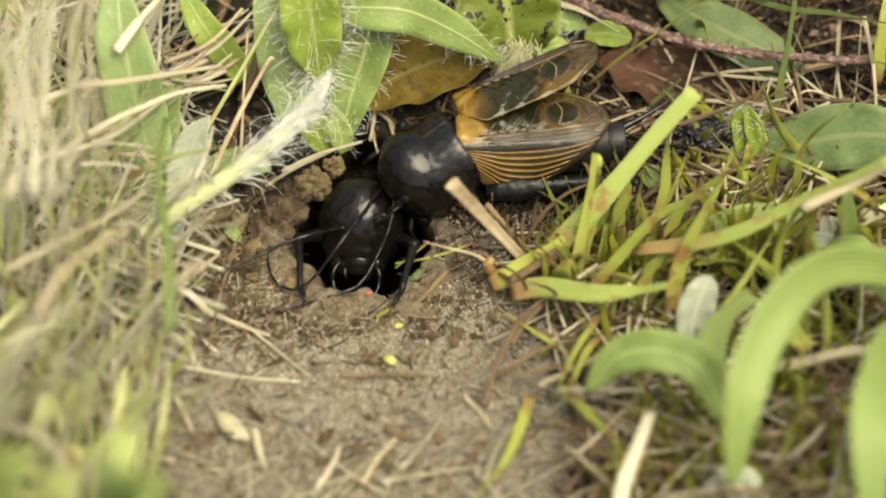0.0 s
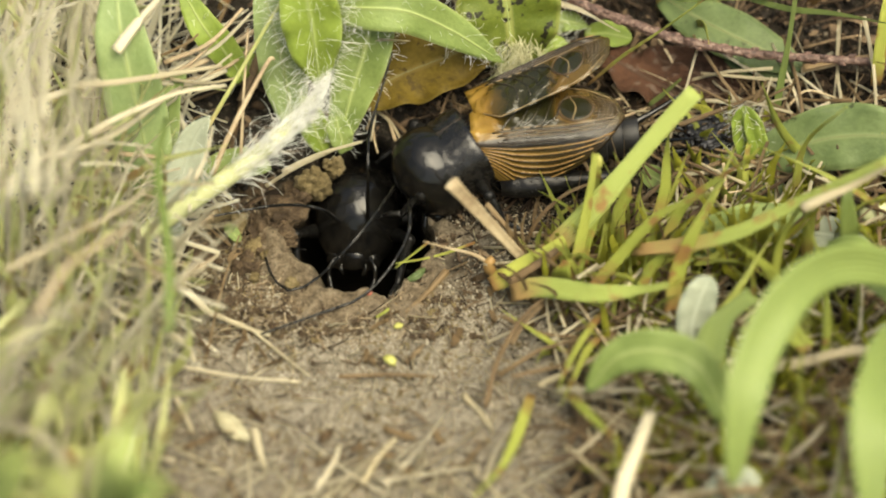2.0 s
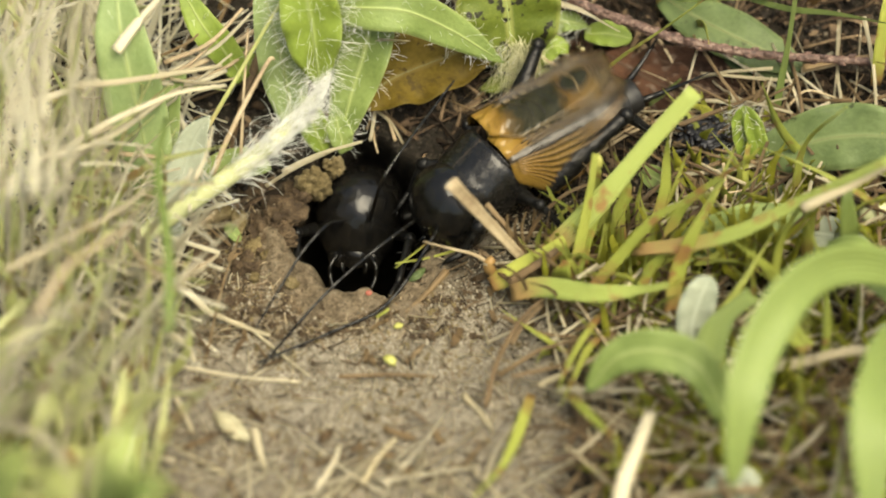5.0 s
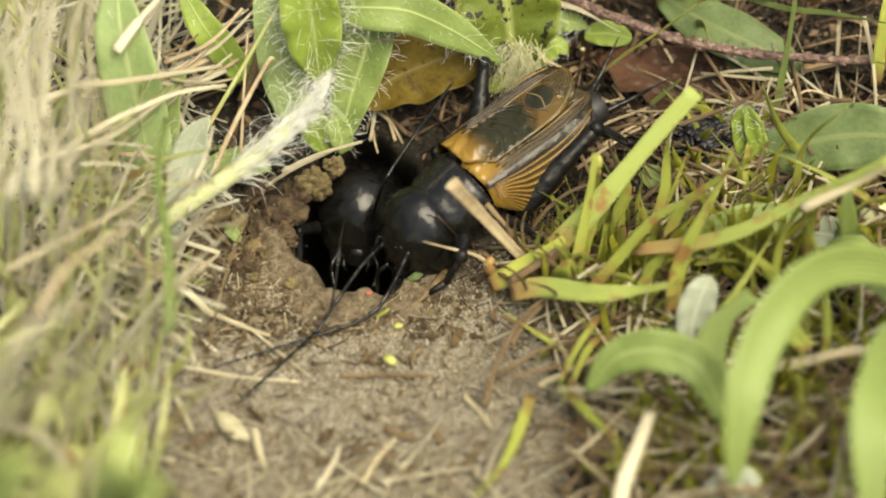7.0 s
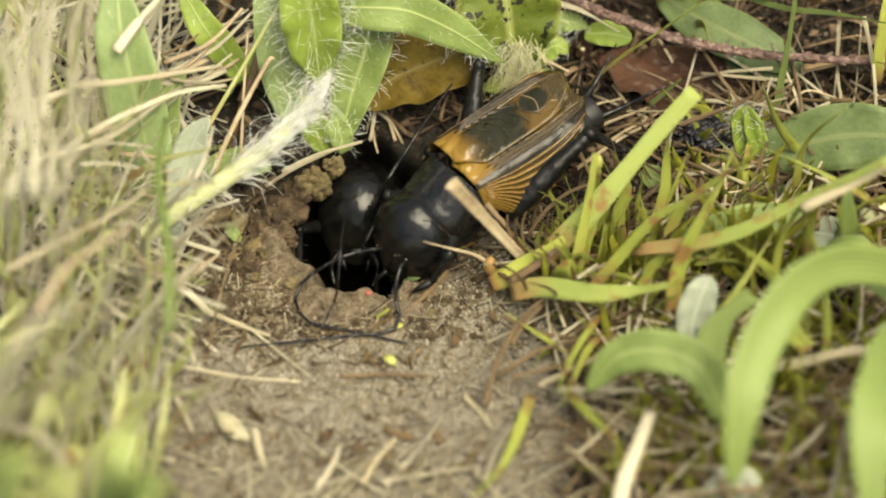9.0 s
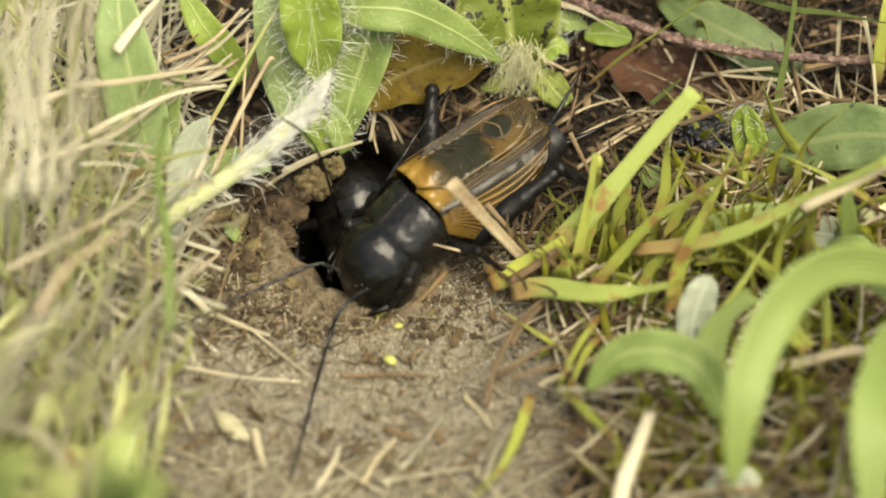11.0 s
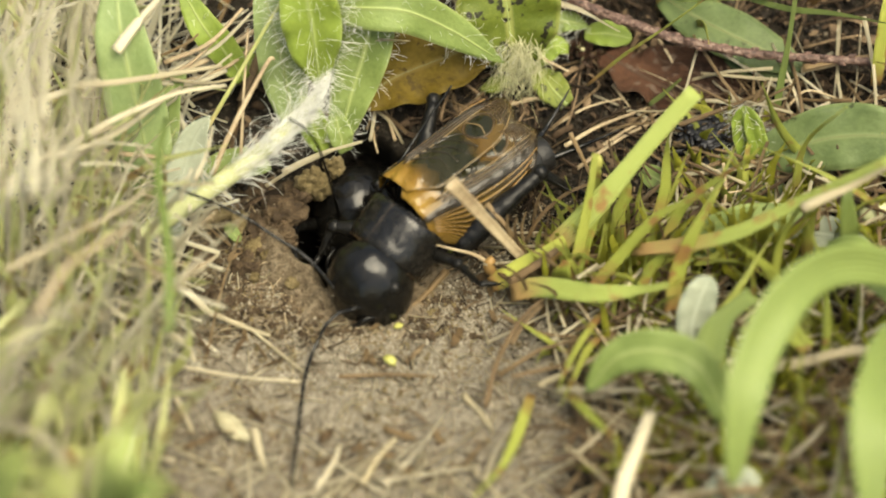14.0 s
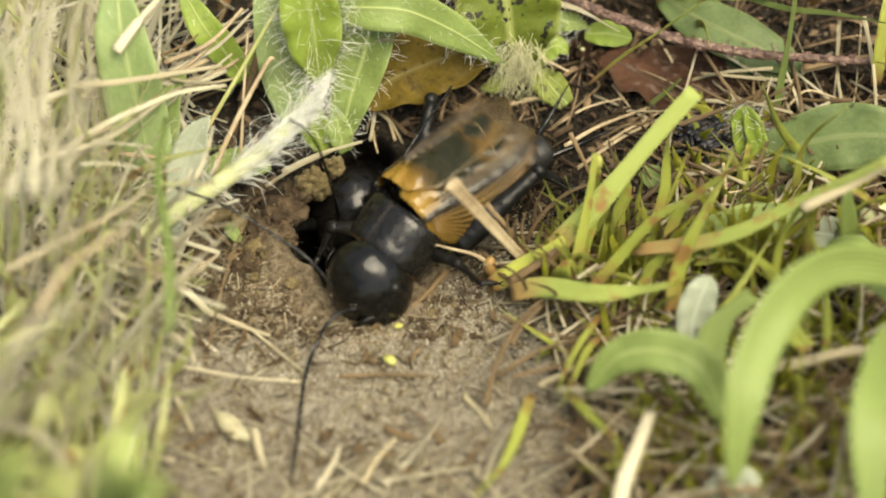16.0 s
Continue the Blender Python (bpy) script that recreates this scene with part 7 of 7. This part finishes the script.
# middle of the neck shield, the way it faces, middle of the head, the way the head faces, end of the abdomen
MALE_WAY = [
    (0.0, (0.1, 4.4, 5.7), (-0.82, -0.39, -0.41), (-1.8, 3.5, 4.8), (-0.82, -0.28, -0.51), (16.1, 5.9, 6.3)),
    (0.7, (0.3, 4.5, 5.7), (-0.82, -0.39, -0.41), (-1.6, 3.6, 4.8), (-0.82, -0.28, -0.51), (16.3, 6.0, 6.3)),
    (1.5, (1.0, 4.7, 5.8), (-0.82, -0.39, -0.41), (-0.9, 3.8, 4.9), (-0.81, -0.28, -0.51), (16.9, 6.4, 6.5)),
    (2.2, (1.2, 4.6, 5.8), (-0.82, -0.39, -0.41), (-0.7, 3.7, 4.9), (-0.81, -0.28, -0.51), (17.0, 6.4, 6.5)),
    (2.6, (1.8, 4.3, 5.7), (-0.77, -0.60, -0.23), (-0.2, 2.7, 5.1), (-0.79, -0.51, -0.34), (16.7, 6.6, 6.5)),
    (3.2, (2.6, 4.1, 5.6), (-0.72, -0.65, -0.24), (0.2, 1.9, 4.9), (-0.72, -0.65, -0.24), (16.4, 8.0, 7.0)),
    (3.8, (2.8, 4.1, 5.6), (-0.73, -0.62, -0.30), (0.4, 2.1, 4.7), (-0.73, -0.62, -0.30), (16.2, 8.3, 7.1)),
    (4.0, (3.9, 4.2, 5.7), (-0.73, -0.63, -0.27), (1.5, 2.1, 4.8), (-0.73, -0.63, -0.27), (15.8, 8.9, 7.3)),
    (4.25, (4.4, 4.5, 5.8), (-0.76, -0.44, -0.47), (1.9, 3.0, 4.2), (-0.76, -0.44, -0.47), (15.3, 9.3, 7.4)),
    (5.2, (2.9, 2.4, 5.5), (-0.70, -0.50, -0.51), (0.5, 0.7, 3.7), (-0.66, -0.70, -0.25), (13.7, 9.2, 7.2)),
    (6.3, (1.3, 0.8, 5.1), (-0.74, -0.47, -0.47), (-1.4, -0.9, 3.3), (-0.63, -0.77, -0.05), (12.5, 8.8, 7.1)),
    (7.0, (1.0, 0.4, 5.0), (-0.74, -0.48, -0.47), (-1.8, -1.3, 3.2), (-0.63, -0.77, -0.04), (11.8, 8.6, 7.0)),
    (7.5, (0.7, 0.4, 5.0), (-0.74, -0.48, -0.47), (-2.1, -1.4, 3.2), (-0.63, -0.78, -0.04), (11.5, 8.4, 6.9)),
    (9.2, (0.4, 0.3, 4.9), (-0.67, -0.53, -0.53), (-2.1, -1.7, 3.0), (-0.56, -0.82, -0.09), (11.0, 8.0, 6.7)),
    (10.2, (-1.4, -0.9, 4.7), (-0.68, -0.53, -0.51), (-4.2, -3.1, 2.6), (-0.57, -0.82, -0.07), (9.4, 6.8, 6.3)),
    (11.3, (-2.7, -2.5, 4.5), (-0.69, -0.53, -0.49), (-5.1, -4.9, 2.6), (-0.58, -0.81, -0.05), (8.1, 5.6, 5.9)),
    (11.8, (-3.0, -2.9, 4.4), (-0.65, -0.56, -0.52), (-5.1, -5.6, 2.4), (-0.54, -0.84, -0.08), (7.5, 5.1, 5.7)),
    (12.5, (-3.4, -3.1, 4.4), (-0.59, -0.59, -0.55), (-5.5, -6.0, 2.2), (-0.49, -0.87, -0.10), (7.2, 4.5, 5.5)),
    (16.0, (-3.5, -3.1, 4.4), (-0.59, -0.59, -0.55), (-5.6, -6.0, 2.2), (-0.49, -0.87, -0.10), (7.0, 4.7, 5.6)),
]
# antennae: places along them, from the root to the tip
MALE_RIGHT = [
    (0.0, (-7.5, -3.4, 4.7), (-10.2, -5.3, 1.8), (-12.3, -5.6, 1.3), (-13.5, -3.0, 1.7), (-13.0, -0.4, 3.0)),
    (0.7, (-7.4, -3.4, 4.7), (-10.2, -5.3, 1.8), (-12.3, -5.6, 1.3), (-13.5, -3.0, 1.7), (-13.0, -0.4, 3.0)),
    (1.5, (-6.2, -2.8, 4.8), (-9.7, -5.0, 1.8), (-12.1, -5.7, 1.3), (-13.7, -2.7, 1.8), (-13.3, 0.3, 3.1)),
    (2.2, (-6.2, -2.9, 4.8), (-9.7, -5.0, 1.8), (-12.1, -5.7, 1.3), (-13.7, -2.7, 1.8), (-13.3, 0.3, 3.1)),
    (2.6, (-5.8, -2.6, 4.8), (-8.6, -4.4, 2.6), (-10.5, -6.9, 1.4), (-12.2, -8.9, 1.1), (-13.4, -10.6, 1.0)),
    (3.2, (-5.3, -3.5, 4.2), (-7.8, -5.6, 2.5), (-9.4, -8.1, 1.3), (-10.4, -10.5, 0.9), (-11.2, -12.8, 0.9)),
    (3.8, (-5.3, -3.5, 4.2), (-7.9, -5.9, 2.5), (-9.6, -8.1, 1.3), (-10.8, -10.6, 1.0), (-11.8, -12.8, 0.9)),
    (4.25, (-4.1, -3.0, 4.3), (-7.1, -4.8, 3.0), (-9.7, -6.7, 1.9), (-11.4, -8.3, 1.1), (-13.0, -10.6, 1.0)),
    (6.3, (-5.8, -5.3, 4.0), (-7.8, -6.9, 2.4), (-9.2, -9.1, 1.3), (-10.1, -10.8, 0.9), (-10.8, -12.8, 0.9)),
    (7.5, (-6.0, -5.4, 4.0), (-7.7, -7.4, 2.3), (-9.0, -9.0, 1.3), (-9.6, -9.7, 1.0), (-10.8, -10.6, 1.0)),
    (8.3, (-6.6, -4.6, 4.1), (-9.7, -5.0, 2.6), (-11.3, -6.9, 1.5), (-10.5, -9.1, 1.0), (-7.9, -9.8, 0.8)),
    (9.2, (-7.5, -4.5, 3.8), (-10.2, -5.4, 2.5), (-11.3, -6.4, 1.5), (-10.3, -8.6, 1.0), (-7.0, -9.4, 0.8)),
    (10.2, (-7.9, -4.6, 3.8), (-10.9, -5.9, 3.5), (-13.4, -7.8, 3.0), (-15.1, -9.6, 2.5), (-16.4, -10.5, 1.5)),
    (11.3, (-9.6, -6.2, 4.5), (-12.1, -7.5, 4.4), (-15.0, -8.8, 4.0), (-17.5, -10.0, 3.6), (-19.6, -11.2, 3.8)),
    (11.8, (-9.6, -6.1, 5.0), (-12.2, -5.0, 5.6), (-14.7, -4.1, 6.9), (-17.2, -3.8, 8.1), (-19.3, -3.8, 9.3)),
    (12.5, (-10.2, -6.3, 5.5), (-12.5, -5.4, 6.6), (-14.7, -4.2, 7.9), (-16.8, -3.1, 9.1), (-18.9, -2.5, 10.4)),
    (13.2, (-10.2, -6.5, 5.5), (-12.5, -5.5, 6.6), (-14.6, -4.7, 7.8), (-16.9, -4.3, 9.0), (-19.2, -4.2, 10.2)),
    (16.0, (-10.2, -6.5, 5.5), (-12.5, -5.4, 6.6), (-14.6, -4.6, 7.8), (-16.9, -4.1, 9.0), (-19.2, -4.1, 10.2)),
]
MALE_LEFT = [
    (0.0, (-4.1, -1.5, 4.0), (-5.0, -2.8, 2.3), (-6.3, -5.0, 1.3), (-8.0, -5.9, 1.1), (-9.7, -6.5, 1.0)),
    (1.5, (-2.8, -1.5, 4.0), (-3.7, -2.8, 2.3), (-5.4, -5.0, 1.3), (-7.1, -6.5, 1.0), (-8.8, -7.3, 1.0)),
    (3.2, (-1.7, -2.5, 3.8), (-2.8, -3.9, 2.1), (-4.1, -5.5, 1.3), (-5.8, -7.0, 0.9), (-7.9, -8.2, 0.9)),
    (4.25, (-0.6, -3.1, 3.7), (-1.9, -4.5, 2.1), (-3.2, -6.1, 1.2), (-4.5, -7.6, 0.9), (-6.2, -8.7, 0.9)),
    (6.3, (-3.0, -5.0, 3.5), (-4.1, -6.1, 1.9), (-5.4, -7.5, 1.1), (-7.1, -8.7, 0.9), (-9.6, -9.9, 0.9)),
    (9.2, (-3.4, -5.8, 3.4), (-3.6, -7.2, 1.8), (-3.2, -8.6, 1.0), (-4.0, -9.5, 0.8), (-6.2, -9.8, 0.8)),
    (11.3, (-7.8, -9.5, 3.2), (-8.7, -10.7, 1.7), (-9.3, -12.9, 1.0), (-9.8, -15.5, 0.7), (-10.1, -18.3, 0.7)),
    (12.5, (-8.2, -10.3, 3.2), (-9.3, -11.3, 1.7), (-9.9, -13.5, 1.0), (-10.4, -15.8, 0.8), (-10.6, -18.3, 0.7)),
    (13.5, (-8.2, -10.3, 3.2), (-9.4, -11.5, 1.7), (-10.1, -13.5, 1.0), (-10.4, -16.1, 0.7), (-10.5, -18.3, 0.7)),
    (16.0, (-8.2, -10.3, 3.2), (-9.4, -11.5, 1.7), (-10.1, -13.5, 1.0), (-10.4, -16.1, 0.7), (-10.5, -18.3, 0.7)),
]
LODGER_HEAD = [(0.0, (-6.5, 2.3, 0.4)), (0.6, (-6.5, 2.3, 0.4)), (1.0, (-6.9, 4.2, -1.0)), (4.2, (-6.9, 4.3, -1.0)), (6.3, (-6.7, 4.7, -1.1)), (9.2, (-6.7, 4.8, -1.1)), (11.3, (-7.0, 5.1, -1.1)), (16.0, (-7.1, 5.1, -1.1))]
LODGER_RIGHT = [
    (0.0, (-9.8, -2.2, 3.9), (-11.9, -3.1, 3.9), (-13.3, -3.6, 3.4), (-14.9, -4.5, 3.3)),
    (0.7, (-10.0, -1.8, 4.0), (-12.3, -2.7, 3.9), (-14.1, -2.6, 3.5), (-15.4, -2.9, 3.6)),
    (1.2, (-9.3, -0.9, 5.2), (-11.5, -0.5, 5.3), (-13.7, -0.3, 4.9), (-15.9, -0.9, 4.9)),
    (4.2, (-9.3, -0.9, 5.2), (-11.5, -0.6, 5.3), (-13.7, -0.4, 4.9), (-15.9, -0.9, 4.9)),
    (5.2, (-8.8, -2.4, 4.9), (-9.7, -4.0, 4.7), (-10.5, -5.2, 4.1), (-11.3, -7.0, 3.4)),
    (6.3, (-7.8, -4.9, 5.6), (-8.1, -7.3, 4.4), (-8.6, -9.1, 2.3), (-9.8, -10.8, 1.2)),
    (9.2, (-7.7, -4.9, 5.5), (-7.9, -7.3, 4.3), (-8.2, -7.7, 2.3), (-9.0, -9.1, 1.3)),
    (10.2, (-8.5, -3.1, 6.8), (-9.2, -1.3, 8.1), (-10.5, 0.4, 9.4), (-11.8, 1.0, 10.6)),
    (11.3, (-8.5, -0.7, 7.2), (-9.3, -1.7, 12.4), (-10.4, -1.7, 14.6), (-12.3, -1.4, 15.8)),
    (16.0, (-8.5, -0.7, 7.2), (-9.3, -1.8, 12.4), (-10.4, -1.8, 14.6), (-12.3, -1.5, 15.7)),
]
LODGER_LEFT = [
    (0.0, (-4.1, -0.4, 4.2), (-2.8, 1.1, 4.5), (-1.9, 2.1, 4.8), (-1.1, 3.1, 5.1)),
    (0.7, (-4.6, 0.8, 5.5), (-4.1, 2.0, 6.8), (-3.7, 3.1, 8.1), (-3.2, 4.3, 9.4)),
    (1.2, (-5.7, 0.6, 7.4), (-5.7, 1.9, 9.2), (-5.4, 2.8, 11.0), (-4.8, 4.2, 12.4)),
    (3.8, (-6.0, 0.6, 7.4), (-5.9, 1.9, 9.2), (-5.5, 2.8, 11.0), (-5.0, 4.2, 12.4)),
    (4.25, (-4.7, 0.1, 7.3), (-3.6, 1.3, 8.6), (-2.3, 2.5, 9.9), (-1.0, 3.6, 11.2)),
    (9.2, (-4.3, 0.1, 7.3), (-3.2, 1.7, 8.2), (-2.1, 3.3, 9.1), (-0.8, 4.5, 10.5)),
    (16.0, (-4.3, 0.1, 7.3), (-3.1, 1.7, 8.2), (-2.0, 3.3, 9.1), (-0.7, 4.5, 10.5)),
]
# wing covers: lift, spread and roof-like roll of the left one, then of the right one (degrees)
WINGS = [
    (0.0, (0, 1, 14), (15, 12, 2)),
    (2.4, (1, 2, 14), (15, 12, 2)),
    (2.8, (4, -1, 18), (13, 10, 2)),
    (3.8, (5, -1, 18), (13, 10, 2)),
    (4.2, (8, -5, 18), (13, 8, -4)),
    (4.9, (0, -2, 2), (1, 2, 0)),
    (12.9, (0, -2, 2), (1, 2, 0)),
    (13.4, (3, -2, 9), (2, 9, 4)),
    (16.0, (3, -2, 9), (2, 9, 4)),
]
CHIRPS = (0.5, 0.7, 1.8, 2.5, 2.8, 3.0, 3.4, 3.8, 4.0, 5.0, 13.2, 13.5, 13.6, 15.5, 16.0)


def buzz(t):
    """Quick to-and-fro of the wing covers about each chirp."""
    s = 0.0
    for c in CHIRPS:
        d = (t - c) * FPS
        if abs(d) < 4.1:
            s += 11.0 * math.sin(d * math.pi / 2) * (1 - abs(d) / 5)
    return s


def feelers(parts, side, body_at, root_at, rows, times):
    """Bend the chain of an antenna along the line of places, piece by piece."""
    pieces, step = parts["feeler", side]
    keys = [[] for _ in pieces]
    for t in times:
        body = body_at(t)
        o = body @ root_at(t) / MM
        line = [np.array(o)] + [np.array(q) for q in at_time(rows, t)]
        line.append(line[-1] + unit(line[-1] - line[-2]) * 12)
        p = curve(line, 60)
        s = np.concatenate([[0], np.cumsum(np.linalg.norm(np.diff(p, axis=0), axis=1))])
        root = None
        for k, keyed in enumerate(keys):
            a, b = (np.array([np.interp(x, s, p[:, i]) for i in range(3)]) for x in (step * k, step * (k + 1)))
            w = between(b - a, (0, 0, 1)).to_4x4()
            w.translation = o * MM
            o = o + w.to_3x3() @ Vector((step, 0, 0))
            if root is None:
                root = w
            keyed.append((t, (body if k == 0 else root).inverted() @ w))
    for ob, keyed in zip(pieces, keys):
        walk(ob, keyed)


def peer(head, axis=(-0.06, -0.86, 0.42), local=(3.1, 0, 4.0)):
    """Pose of the lodger from the middle of its head."""
    r = between(axis, (0, 0, 1))
    m = r.to_4x4()
    m.translation = (Vector(head) - r @ Vector(local)) * MM
    return m


def motions():
    times = [round(0.25 * k, 3) for k in range(65)]

    def male_at(t):
        return stand(*at_time(MALE_WAY, t))[0]

    def in_body(t, k):
        body, *rest = stand(*at_time(MALE_WAY, t))
        return body.inverted() @ rest[k]

    def male_root(side):
        return lambda t: in_body(t, 1) @ ((Vector(FEELER[side]) - Vector(NECK)) * MM)

    def lodger_at(t):
        return peer(at_time(LODGER_HEAD, t)[0])

    walk(male, [(t, male_at(t)) for t in times])
    walk(lodger, [(t, lodger_at(t)) for t in times])
    walk(male_parts["shield"], [(t, in_body(t, 0)) for t in times])
    walk(male_parts["head"], [(t, in_body(t, 1)) for t in times])
    feelers(male_parts, -1, male_at, male_root(-1), MALE_RIGHT, times)
    feelers(male_parts, 1, male_at, male_root(1), MALE_LEFT, times)
    feelers(lodger_parts, -1, lodger_at, lambda t: Vector(FEELER[-1]) * MM, LODGER_RIGHT, times)
    feelers(lodger_parts, 1, lodger_at, lambda t: Vector(FEELER[1]) * MM, LODGER_LEFT, times)
    for side in (1, -1):
        rows = []
        for k in range(16 * FPS + 1):
            t = k / FPS
            lift, spread, roll = at_time(WINGS, t)[0 if side > 0 else 1]
            spread += buzz(t) * (1 if side < 0 else 0.7)
            rows.append((t, pose(*(Vector(HINGE[side]) * MM), 0, lift, -side * spread) @ pose(0, 0, 0, -side * roll)))
        walk(male_parts["wing", side], rows)
    # small steps of the legs while the body shifts
    for k, (key, lead) in enumerate((((n, s), (i + (s > 0)) % 2) for i, n in enumerate(("front", "middle", "hind")) for s in (1, -1))):
        ob = male_parts[key]
        at = ob.location.copy()
        rows = []
        for t in times:
            pace = 1.0 if (3.0 < t < 6.5 or 9.2 < t < 12.0) else 0.12
            swing = 7 * pace * math.sin(t * 7 + lead * math.pi)
            if key == ("hind", -1):
                # held stretched back while singing, drawn up later
                k2 = min(max((t - 3.0) / 3.0, 0.0), 1.0)
                swing -= 27 * (1 - k2 * k2 * (3 - 2 * k2))
            dip = 0.0
            if key == ("hind", 1):
                # trailed low along the flank while singing
                k2 = min(max((t - 3.8) / 1.6, 0.0), 1.0)
                k2 = 1 - k2 * k2 * (3 - 2 * k2)
                dip = -28 * k2
                swing += 6 * k2
            m = pose(0, 0, 0, 0, dip, swing)
            m.translation = at
            rows.append((t, m))
        walk(ob, rows)


motions()
